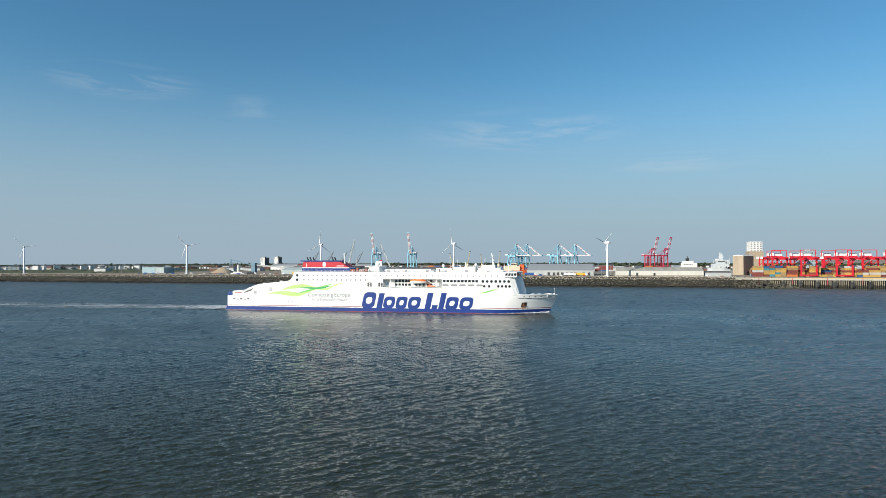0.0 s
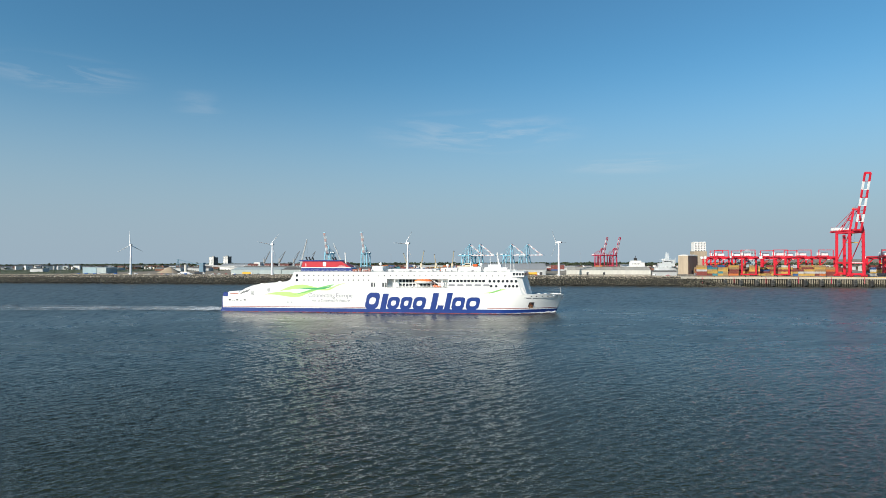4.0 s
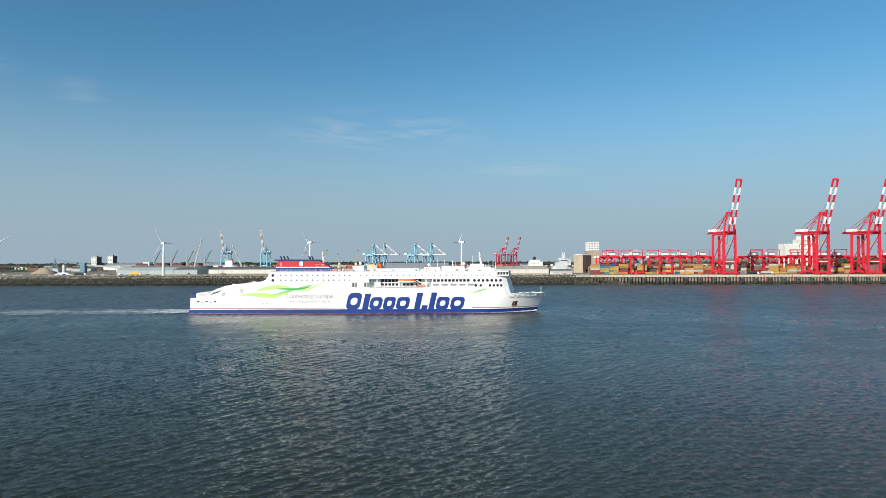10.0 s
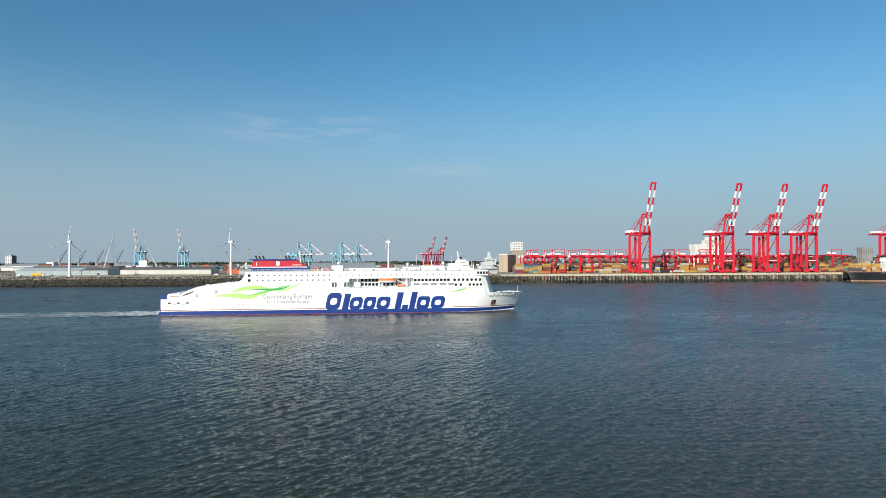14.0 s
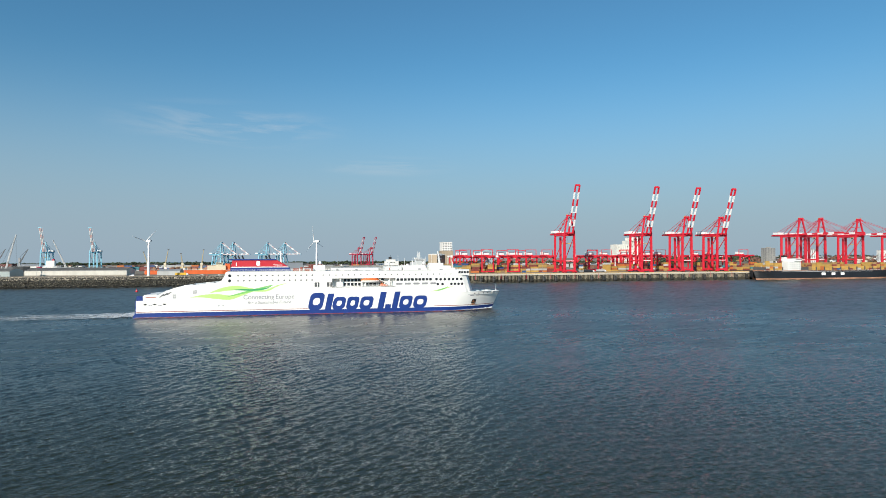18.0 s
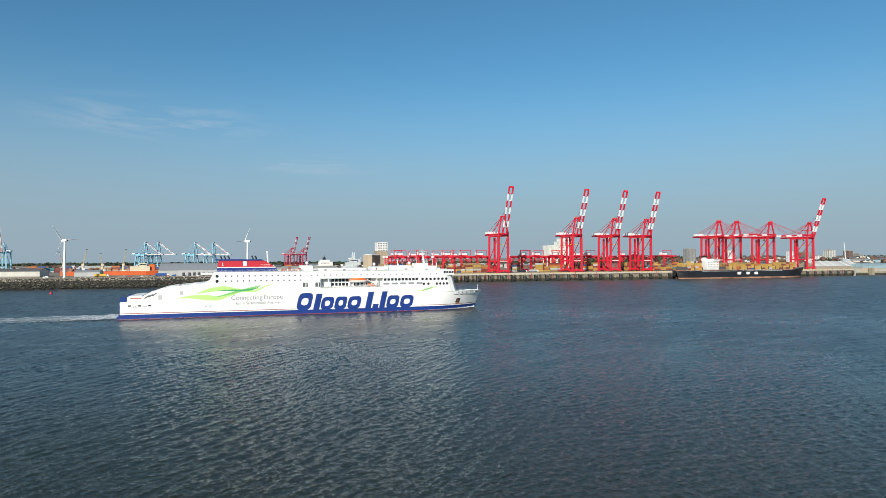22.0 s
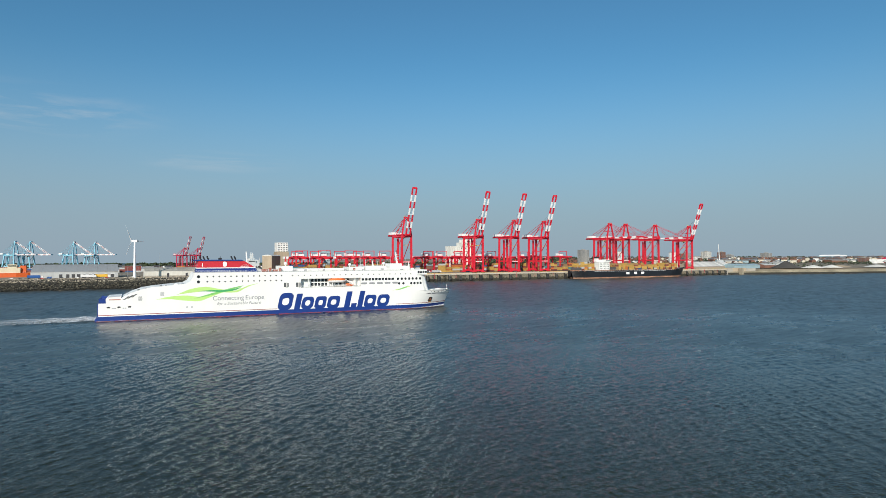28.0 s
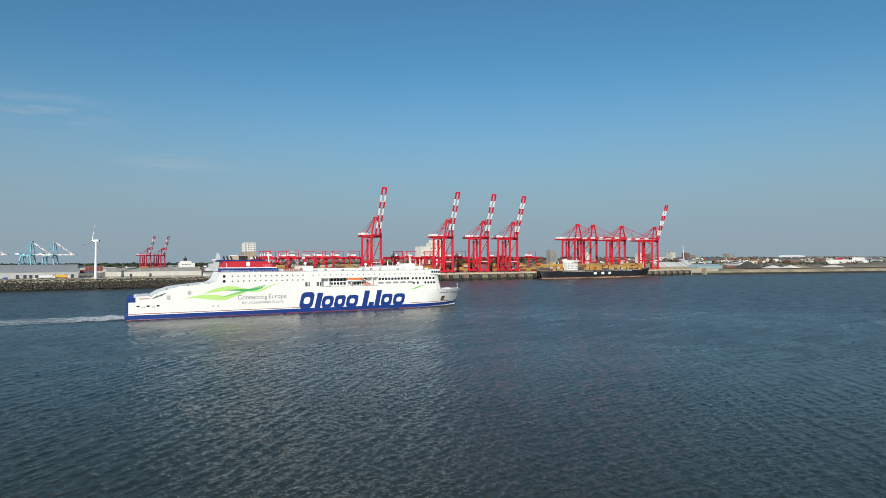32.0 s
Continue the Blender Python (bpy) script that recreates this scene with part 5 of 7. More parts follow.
def block(name, label, category, x0, x1, y0, y1, z0, z1, wall, rows=0, cols=0, roof=None, rz=0.0, glass=None, side_cols=0, top=0.6, plant=True):
    """A flat-roofed block with a parapet and windows set in its faces."""
    cx, cy = (x0 + x1) / 2, (y0 + y1) / 2
    L, D, H = (x1 - x0) / 2, (y1 - y0) / 2, z1 - z0
    glass = glass or DIM_GLASS
    s = thing(name, pose(cx, cy, z0, 0, 0, rz), label, category)
    part("wall", box(bm_new(), -L, L, -D, D, -1, H), wall, s)
    part("parapet", box(bm_new(), -L - .15, L + .15, -D - .15, D + .15, H, H + top), roof or wall, s)
    if plant:
        part("roof_plant", box(bm_new(), -L * .35, L * .3, -D * .4, D * .4, H + top, H + top + 2.4), roof or wall, s)
    for face, n in ((0, cols), (1, side_cols)):
        if not n or not rows:
            continue
        span = 2 * (L if face == 0 else D)
        w, h = span / n, H / rows
        if face == 0:
            me = mesh_of(box(bm_new(), -w * .3, w * .3, -.12, .04, -h * .24, h * .24), glass)
        else:
            me = mesh_of(box(bm_new(), -.12, .04, -w * .3, w * .3, -h * .24, h * .24), glass)
        for i in range(n):
            for j in range(rows):
                q = -span / 2 + (i + .5) * w
                for sgn in ((0,) if face == 0 else (-1, 1)):
                    p = pose(q, -D, (j + .5) * h) if face == 0 else pose(sgn * L, q, (j + .5) * h)
                    part("window", me, glass, s, at=p)
    return s


block("storage_shed", "light blue metal-clad storage building near the river wall", "building", -761, -735, 918, 945, 8.6, 19.2, CLAD_SKY, plant=False)
block("storage_shed", "grey-blue metal-clad storage building near the river wall", "building", -734.5, -717, 918, 945, 8.6, 19.0, CLAD_BLUEGREY, plant=False)
b = block("grain_store", "tall tan concrete grain store with a low arched roof", "building", 195.6, 210.4, 894.5, 921.5, LEVEL, 36.2, TAN, plant=False, rz=-40)
part("roof", prism(bm_new(), [(-7.6, 25.7), (7.6, 25.7), (6.8, 26.3), (3.4, 27.0), (0, 27.3), (-3.4, 27.0), (-6.8, 26.3)], -13.7, 13.7), ROOF_WHITE, b)
part("loading_door", box(bm_new(), 7.66, 7.74, -5, 0, 0, 5), DOOR_DARK, b)
block("silo_block", "white concrete silo tower with rows of small openings", "building", 237.7, 255.2, 1020, 1040, 43.5, 58.4, WHITE_WALL, 5, 4, plant=False)
block("silo_block", "grey concrete silo base", "building", 236.5, 256.5, 1019, 1042, far_level(240, 1020), 43.5, TAN, plant=False)
block("terminal_block", "light blue and white terminal building behind the gantries", "building", 280, 299, 925, 945, LEVEL, 42.6, CLAD_SKY, 6, 5)
for x0, x1, z1 in ((618.5, 678, 56.8), (646, 680, 64.6), (653, 673.5, 71.2)):
    b = block("grain_elevator", "pale stepped concrete grain elevator behind the quay cranes", "building", x0, x1, 1120, 1140 + (z1 - 56) * .2, far_level(640, 1120) if z1 < 60 else z1 - 8, z1, SILO, 0, 0, plant=False)
    hb = z1 - (far_level(640, 1120) if z1 < 60 else z1 - 8)
    for k in range(int((x1 - x0) / 4.2) + 1):
        part("rib", box(bm_new(), -(x1 - x0) / 2 + k * 4.2, -(x1 - x0) / 2 + k * 4.2 + 1.1, -(20 + (z1 - 56) * .2) / 2 - .9, -(20 + (z1 - 56) * .2) / 2, 0, hb - 1.2), SILO, b)
    for k in range(3):
        part("window", box(bm_new(), -4 + k * 5, -2 + k * 5, -(20 + (z1 - 56) * .2) / 2 - 1, -(20 + (z1 - 56) * .2) / 2 - .92, hb - 5, hb - 2.5), DIM_GLASS, b)


# ---------------------------------------------------------------- stockpiles, conveyor, buoy
def heap(label, x, y, r, h, material, z0=LEVEL, stretch=1.0):
    bm = bm_new()
    turned(bm, [(r, 0), (r * .93, h * .08), (r * .5, h * .55), (r * .12, h * .97), (r * .03, h)], sides=22)
    rg = random.Random(int(x))
    for v in bm.verts:
        k = 1 + rg.uniform(-.07, .07)
        v.co = Vector((v.co.x * k * stretch, v.co.y * k, v.co.z * (1 + rg.uniform(-.04, .04))))
    return solid("stockpile", bm, material, pose(x, y, z0 - .1), label, "stockpile", smooth=True)


heap("conical heap of buff sand on the dock ground", -636, 970, 20, 9.2, SAND, far_level(-636, 970))
BLUE_STEEL = mat("blue-grey steelwork", (0.12, 0.21, 0.28), 0.6, var=0.15)
conv = thing("conveyor", pose(0, 0, far_level(-630, 1020)), "inclined blue-grey conveyor gantry with a drive tower", "conveyor")
part("gallery", rod(bm_new(), (-654, 1020, 23.0), (-602, 1020, 12.0), 1.6, 1.4), BLUE_STEEL, conv)
part("mast", rod(bm_new(), (-652, 1020, 10), (-652, 1020, 24), 1.0), BLUE_STEEL, conv)
part("leg", rod(bm_new(), (-652, 1020, 22.5), (-645, 1020, 0), .8), BLUE_STEEL, conv)
part("leg", rod(bm_new(), (-652, 1020, 22.5), (-660, 1020, 0), .8), BLUE_STEEL, conv)
part("drive_tower", box(bm_new(), -608, -600, 1016, 1024, 0, 17), BLUE_STEEL, conv)
part("gallery", rod(bm_new(), (-600, 1020, 13), (-540, 1030, 8), 3.4, 2.6), CLAD_GREY, conv)
part("hopper", turned(bm_new(), [(2.6, 0), (2.6, 13), (3.4, 14)], (-630, 1010, 0), 12), CLAD_CREAM, conv)

BUOY_RED = mat("red buoy paint", (0.55, 0.02, 0.03), 0.5)
buoy = thing("buoy", pose(-157, 660, 0), "small red can-shaped navigation buoy on the river", "buoy")
part("float", turned(bm_new(), [(1.2, -.6), (1.5, .1), (1.4, .8), (.7, 1.0)], sides=14), BUOY_RED, buoy)
part("topmark", turned(bm_new(), [(.65, .9), (.35, 1.9), (.4, 2.7), (.1, 2.9)], sides=12), BUOY_RED, buoy)


# ---------------------------------------------------------------- container yard
BOX_COLOURS = [mat("yellow container steel", (0.50, 0.31, 0.08), 0.6, var=0.25, vary=0.15), mat("tan container steel", (0.33, 0.22, 0.10), 0.6, var=0.2, vary=0.15),
               mat("maroon container steel", (0.21, 0.05, 0.04), 0.6, var=0.2, vary=0.15), mat("orange container steel", (0.50, 0.15, 0.04), 0.6, var=0.2, vary=0.12),
               mat("blue container steel", (0.03, 0.09, 0.24), 0.6, var=0.2, vary=0.15), mat("grey container steel", (0.48, 0.49, 0.48), 0.6, var=0.2, vary=0.12),
               mat("teal container steel", (0.05, 0.22, 0.26), 0.6, var=0.2, vary=0.12)]
BOX_WEIGHTS = (22, 16, 31, 11, 9, 8, 3)


def container_mesh(material):
    """A twelve-metre box with corrugated sides, corner posts and castings."""
    bm = bm_new()
    box(bm, .14, 12.05, .08, 2.36, .14, 2.45)
    for x in np.arange(.5, 11.8, .84):
        box(bm, x, x + .42, .03, .09, .22, 2.38)
    for x in (0, 11.99):
        for y in (0, 2.24):
            box(bm, x, x + .2, y, y + .2, 0, 2.59)
    box(bm, .2, 11.99, 0, .14, 2.45, 2.58)
    box(bm, .2, 11.99, 0, .14, 0, .16)
    return mesh_of(bm, material)


BOXES = [container_mesh(m) for m in BOX_COLOURS]
BOX_NAMES = ["yellow", "tan", "maroon", "orange", "blue", "light grey", "teal"]


def stack_row(xs, y, z, tiers, rg, group, where, weights=BOX_WEIGHTS, length=1.0):
    """Front row of containers as things; hidden rows are collected in rest."""
    for x in xs:
        for k in range(tiers(x)):
            i = rg.choices(range(7), weights)[0]
            ob = new("shipping_container", BOXES[i])
            ob.matrix_basis = pose(x, y, z + 2.6 * k) @ Matrix.Diagonal((length, 1, 1, 1))
            tagged(ob, BOX_NAMES[i] + " corrugated shipping container stacked " + where, "container", group)


def rest_rows(name, xs, ys, z, tiers, rg, label, weights=BOX_WEIGHTS):
    """The rows behind the front ones, joined by colour into one thing of kind stuff."""
    vs, fs, mi = [], [], []
    for y in ys:
        for x in xs:
            for k in range(tiers(x)):
                i = rg.choices(range(7), weights)[0]
                o = len(vs)
                x1, y1, z0, z1 = x + 12.19, y + 2.4, z + 2.6 * k + .02, z + 2.6 * k + 2.58
                vs += [(x, y, z0), (x1, y, z0), (x1, y1, z0), (x, y1, z0), (x, y, z1), (x1, y, z1), (x1, y1, z1), (x, y1, z1)]
                for f in ((3, 2, 1, 0), (4, 5, 6, 7), (0, 1, 5, 4), (1, 2, 6, 5), (2, 3, 7, 6), (3, 0, 4, 7)):
                    fs.append([a + o for a in f])
                    mi.append(i)
    me = from_arrays(name, vs, fs, BOX_COLOURS[0])
    for m in BOX_COLOURS[1:]:
        me.materials.append(m)
    me.polygons.foreach_set("material_index", mi)
    ob = new(name, me)
    tagged(ob, label, "containers", kind="stuff")


rg = random.Random(11)
yard = [x for x in np.arange(196, 706, 12.7) if not any(a < x < b for a, b in ((372, 396), (402, 428), (560, 590)))]
heights = {float(x): rg.choice((0, 1, 1, 2, 3, 3, 4, 5)) for x in yard}
long_ones = [float(x) for i, x in enumerate(yard) if i % 5 in (0, 3)]
stack_row(long_ones, 828, LEVEL, lambda x: heights[x], rg, "containers stacked in the yard", "in the terminal yard")
short_ones = {float(x) + d: heights[float(x)] for i, x in enumerate(yard) if i % 5 not in (0, 3) for d in (0, 6.2)}
stack_row(list(short_ones), 828, LEVEL, lambda x: max(0, short_ones[x] - rg.choice((0, 0, 1))), rg, "containers stacked in the yard", "in the terminal yard", length=0.497)
rest_rows("stacked_containers", [float(x) + 1.5 for x in yard], [831.2 + 2.75 * k for k in range(7)], LEVEL, lambda x: rg.choice((0, 1, 2, 3, 3, 4, 5)), rg, "rows of mixed coloured containers behind the front stacks")


# ---------------------------------------------------------------- yard gantry cranes
def yard_gantry():
    g = thing("yard_gantry", pose(0, 0, 0), "red rail-mounted yard gantry with a white machinery house", "crane", "yard gantries over the container stacks")
    for y in (0, 42):
        for x in (-8.4, 8.4):
            part("leg", rod(bm_new(), (x, y, 1.6), (x, y, 21), 1.6, 1.8), CRANE_RED, g)
        part("sill_beam", rod(bm_new(), (-10, y, 1.6), (10, y, 1.6), 1.4, 1.7), CRANE_RED, g)
        part("top_beam", rod(bm_new(), (-9.4, y, 21.4), (9.4, y, 21.4), 1.4, 1.9), CRANE_RED, g)
        for x in (-8.6, -6, 6, 8.6):
            part("wheel", rod(bm_new(), (x, y - .4, .45), (x, y + .4, .45), .9, sides=8), BLACK, g)
        part("brace", rod(bm_new(), (-8.4, y, 12), (0, y, 20.6), .7), CRANE_RED, g)
    for x in (-5.2, 5.2):
        part("girder", rod(bm_new(), (x, -14, 23.2), (x, 56, 23.2), 1.4, 2.2), CRANE_RED, g)
        part("walkway", rod(bm_new(), (x * 1.35, -14, 23.4), (x * 1.35, 56, 23.4), .9, .2), CRANE_RED, g)
    for y in (-13.6, 55.6):
        part("end_tie", rod(bm_new(), (-5.2, y, 23.2), (5.2, y, 23.2), 1.2, 1.6), CRANE_RED, g)
    t = part("trolley", box(bm_new(), -5.6, 5.6, 8, 16, 24.4, 25.4), CRANE_RED, g)
    part("machinery_house", box(bm_new(), -6.2, 4.9, 9, 15, 25.4, 29.2), CRANE_WHITE, t, "white machinery house")
    for x in (-8.4, 8.4):
        part("hoop_post", rod(bm_new(), (x, 3, 22), (x, 3, 32.4), .75), CRANE_RED, g)
    part("hoop_beam", rod(bm_new(), (-8.8, 3, 32.4), (8.8, 3, 32.4), .75), CRANE_RED, g)
    part("cab", box(bm_new(), 2.5, 4.8, 4.5, 7, 19.2, 21.6), CRANE_WHITE, g)
    part("electrical_box", box(bm_new(), -11.6, -9.2, 40, 46, 21.5, 24.6), CRANE_WHITE, g)
    part("hoist_rope", rod(bm_new(), (0, 12, 15), (0, 12, 24.4), .2), BLACK, t)
    part("spreader", box(bm_new(), -6, 6, 11, 13, 14.4, 15), YELLOW, t)
    return g


G0 = yard_gantry()
spots = [(231.5, 846), (258, 826), (296.5, 826), (331.5, 846), (357.5, 846), (430.5, 846), (453.5, 846), (483, 842), (498, 850), (546.5, 846), (638, 846), (692, 842),
         (245, 920), (275, 925), (312, 920), (345, 925), (470, 925), (525, 920), (575, 925), (665, 920)]
for i, (x, y) in enumerate(spots):
    if i == 0:
        G0.matrix_basis = pose(x, y, LEVEL)
    else:
        copy_thing(G0, pose(x, y, LEVEL))


# ---------------------------------------------------------------- the moored container ship
def cargo_ship():
    X0, X1, YN, B = 622.0, 878.0, 731.0, 27.0
    c = thing("container_ship", pose((X0 + X1) / 2, YN + B / 2, 0), "black-hulled container ship with rusty waterline moored at the quay", "ship")
    Lh = (X1 - X0) / 2
    black = mat("black hull paint", (0.014, 0.016, 0.020), 0.45, var=0.25, scale=0.2, streak=4)

    def hb(s, z):
        w = min(max(z / 14, 0), 1)
        u = min(max((s - (Lh - 62 + 26 * w)) / (54 - 26 * w + 6 * w), 0), 1)
        a = min(max((-s - (Lh - 40 + 22 * w)) / (36 - 22 * w + 4 * w), 0), 1)
        return B / 2 * (1 - u ** 2.0) * (1 - .75 * a ** 2)

    def band(z0, z1, sheer=False, proud=0.0):
        bm = bm_new()
        st = np.concatenate([np.linspace(-Lh, -Lh + 50, 14), np.linspace(-Lh + 60, Lh - 70, 8), np.linspace(Lh - 62, Lh, 22)])
        for side in (-1, 1):
            g = []
            for s in st:
                hi = z1 + (3.6 * max(0, (s - Lh + 34) / 34) ** .6 if sheer and s > Lh - 34 else 0)
                col = []
                for k in range(4):
                    z = z0 + (hi - z0) * k / 3
                    ww = min(max(z / 14, 0), 1)
                    lo_s, hi_s = -Lh + 5 * (1 - ww), Lh - 9 + 9 * ww
                    ss = min(max(s, lo_s), hi_s)
                    col.append(bm.verts.new((ss, side * (hb(ss, z) + proud), z)))
                g.append(col)
            for p, q in zip(g, g[1:]):
                for k in range(3):
                    bm.faces.new((p[k], q[k], q[k + 1], p[k + 1]))
        bmesh.ops.remove_doubles(bm, verts=bm.verts[:], dist=.002)
        bmesh.ops.dissolve_degenerate(bm, edges=bm.edges[:], dist=.002)
        return bm
    part("hull", band(1.9, 12.2, True), black, c, "black hull with a raised bow")
    part("boot_top", band(-3, 1.9, False), RUST, c, "rust-stained red boot-top")
    st = np.linspace(-Lh + 2, Lh - 6, 30)
    part("main_deck", slab(bm_new(), [(s, -hb(s, 12) + .15) for s in st] + [(s, hb(s, 12) - .15) for s in reversed(st)], 11.2, 11.6), RUST, c)
    part("stern_plate", box(bm_new(), -Lh - .05, -Lh + .6, -hb(-Lh, 12), hb(-Lh, 12), 4, 12.2), black, c)
    for s, w in ((-22.0, 7.4), (-4.6, 6.8), (11.4, 6.8)):
        part("emblem_shape", rounded(bm_new(), s, s + w, 5.7, 9.5, -B / 2 - .06, 1.2), CRANE_WHITE, c, "plain white painted shape")
    part("draught_stripe", box(bm_new(), -Lh + 40, Lh - 60, -B / 2 - .05, -B / 2 - .01, 10.9, 11.15), CRANE_WHITE, c)
    # accommodation block
    ax = -Lh + 64
    acc = part("accommodation", box(bm_new(), ax - 13, ax + 9, -11, 11, 11.6, 26), SHIP_WHITE, c, "white accommodation block")
    for k in range(5):
        part("deck_edge", box(bm_new(), ax - 13.6, ax + 9.6, -11.8, 11.8, 13.8 + 2.8 * k, 14.05 + 2.8 * k), SHIP_WHITE, acc)
        for j in range(7):
            part("window", box(bm_new(), ax - 11 + 2.9 * j, ax - 10 + 2.9 * j, -11.06, -10.98, 12.4 + 2.8 * k, 13.3 + 2.8 * k), DARK_GLASS, acc)
    wh = part("wheelhouse", box(bm_new(), ax - 2, ax + 9.4, -13.4, 13.4, 26, 29.4), SHIP_WHITE, acc)
    for j in range(6):
        part("window", box(bm_new(), ax - 1.4 + 1.75 * j, ax - .1 + 1.75 * j, -13.46, -13.38, 27.4, 28.7), DARK_GLASS, wh)
    fn = part("funnel", box(bm_new(), ax - 11, ax - 6, -3, 3, 26, 31.5), SHIP_WHITE, c, "white funnel with a black top", bevel=.6)
    part("funnel_top", box(bm_new(), ax - 11.1, ax - 5.9, -3.1, 3.1, 31.5, 34), BLACK, fn)
    mast = part("radar_mast", rod(bm_new(), (ax + 3, 0, 29.4), (ax + 3, 0, 40), .9, w2=.4), BLACK, c)
    part("yard", rod(bm_new(), (ax + 3, -3, 36), (ax + 3, 3, 36), .3), BLACK, mast)
    part("foremast", rod(bm_new(), (Lh - 16, 0, 15), (Lh - 16, 0, 27), .8, w2=.4), BUFF, c)
    part("hatch_coaming", box(bm_new(), -Lh + 12, Lh - 32, -11.5, 11.5, 11.6, 13.2), RUST, c)
    for s in np.arange(-Lh + 14, Lh - 30, 14.2):
        if abs(s - ax) > 17:
            part("lashing_bridge", box(bm_new(), s - .5, s - .1, -12.6, 12.6, 11.6, 17.5), DARK_GREY, c)
    part("railing", rod(bm_new(), (-Lh + 10, -B / 2 + .2, 12.8), (Lh - 40, -B / 2 + .2, 12.8), .15), CRANE_WHITE, c)
    return (X0 + X1) / 2, Lh, YN, ax


mx, Lh, YN, ax = cargo_ship()
rg = random.Random(5)
SHIP_WEIGHTS = (58, 12, 16, 9, 1, 4, 0)
bays = [float(s) for s in np.arange(-Lh + 14, Lh - 32, 14.2) if s + 12.4 < ax - 14 or s > ax + 10.5]
high = {s: (5 if s < ax else rg.choice((2, 3, 4, 4))) for s in bays}
half_bays = [(s + d, high[s]) for s in bays for d in (0, 6.15)]
rows_of = {mx + s: max(1, n - rg.choice((0, 0, 1))) for s, n in half_bays}
stack_row(list(rows_of), YN + 1.2, 13.2, lambda x: rows_of[x], rg, "containers on the moored ship", "on the moored ship's deck", SHIP_WEIGHTS, 0.497)
rest_rows("deck_containers", [mx + s for s in bays], [YN + 3.9 + 2.55 * k for k in range(8)], 13.2, lambda x: rg.choice((2, 3, 3, 4)), rg, "stacked yellow and brown containers across the ship's deck", SHIP_WEIGHTS)
rg = random.Random(15)
for k, (xa, xb, y) in enumerate(((-330, -230, 1190), (-215, -120, 1170), (-60, 40, 1185), (60, 118, 1175))):
    rest_rows("dock_containers", [float(x) for x in np.arange(xa, xb, 12.8)], [y, y + 2.7, y + 5.4], far_level((xa + xb) / 2, y), lambda x: rg.choice((1, 2, 3, 3, 4)), rg, "mixed containers stacked beside the inner dock", (4, 8, 40, 22, 14, 10, 6))


# ---------------------------------------------------------------- vessels in the inner dock
def derrick(name, x, y, z, tip, material, parent):
    """A deck crane: post, cab, jib and topping wire."""
    p = part(name, rod(bm_new(), (x, y, z), (x, y, z + 10), 3.4, sides=10, w2=2.6), material, parent)
    part("cab", box(bm_new(), x - 1.6, x + 1.6, y - 1.6, y + 1.6, z + 6.5, z + 10), material, p)
    part("jib", rod(bm_new(), (x, y, z + 7.5), tip, 1.5, 1.5, w2=.8), JIB, p)
    part("jib_head", box(bm_new(), tip[0] - .9, tip[0] + 1.3, y - .6, y + .6, tip[2] - .4, tip[2] + .8), DARK_GREY, p)
    part("topping_wire", rod(bm_new(), (x, y, z + 10.5), tip, .18), BLACK, p)
    return p


def hull_block(name, label, x0, x1, y, beam, z0, z1, material, rake=8):
    s = thing(name, pose(0, 0, 0), label, "ship")
    bm = bm_new()
    out = [(x0, y - beam * .38), (x0 + 5, y - beam / 2), (x1 - rake * 2.5, y - beam / 2), (x1 - rake, y - beam * .3), (x1, y), (x1 - rake, y + beam * .3), (x1 - rake * 2.5, y + beam / 2), (x0 + 5, y + beam / 2), (x0, y + beam * .38)]
    slab(bm, out, z0, z1)
    part("hull", bm, material, s)
    bm = bm_new()
    for (xa, ya), (xb, yb) in zip(out, out[1:] + out[:1]):
        rod(bm, (xa, ya, z1 + 1), (xb, yb, z1 + 1), .15)
    part("railing", bm, CRANE_WHITE, s)
    return s


# brown bulk carrier with four deck cranes
base = far_level(-480, 1075) - .2
MAROON = mat("maroon hatch paint", (0.12, 0.035, 0.03), 0.7, var=0.3)
bulk = hull_block("bulk_carrier", "dark grey bulk carrier with four raised deck cranes", -548, -408, 1075, 22, base, 20.5, DARK_GREY)
for x in (-512, -482, -454, -423):
    part("crane_post", rod(bm_new(), (x, 1075, 20), (x, 1075, 34), 2.2, 2.0), MID_GREY, bulk)
    part("jib", rod(bm_new(), (x + 1, 1073, 26), (x + 12.5, 1073, 47.5), 1.5, 1.6, w2=.8), DARK_GREY, bulk)
    part("topping_wire", rod(bm_new(), (x, 1073, 34), (x + 12.5, 1073, 47.5), .25), BLACK, bulk)
for x0, x1 in ((-540, -520), (-507, -488), (-477, -460), (-448, -430)):
    part("hatch", box(bm_new(), x0, x1, 1066, 1084, 20.5, 24.6), MAROON, bulk)
part("bridge_house", box(bm_new(), -528, -517, 1067, 1083, 20.5, 27), WHITE_WALL, bulk)

# orange heavy-lift vessel behind the river wall
lift = hull_block("heavy_lift_ship", "orange-hulled ship with buff deck cranes and a cream bridge", -204, -84, 905, 20, 9.0, 16.2, ORANGE_HULL)
for x, tip in ((-203 + 2, (-207, 905, 41.2)), (-179.5, (-175.5, 905, 44.6)), (-157, (-159.5, 905, 39)), (-132.5, (-130, 905, 44.2))):
    derrick("deck_crane", x, 905, 16.2, tip, BUFF, lift)
house = part("bridge_house", box(bm_new(), -124, -100, 898, 912, 16.2, 22.5), BUFF, lift, "cream bridge house")
part("upper_bridge", box(bm_new(), -113, -104, 899, 911, 22.5, 26.5), BUFF, house)
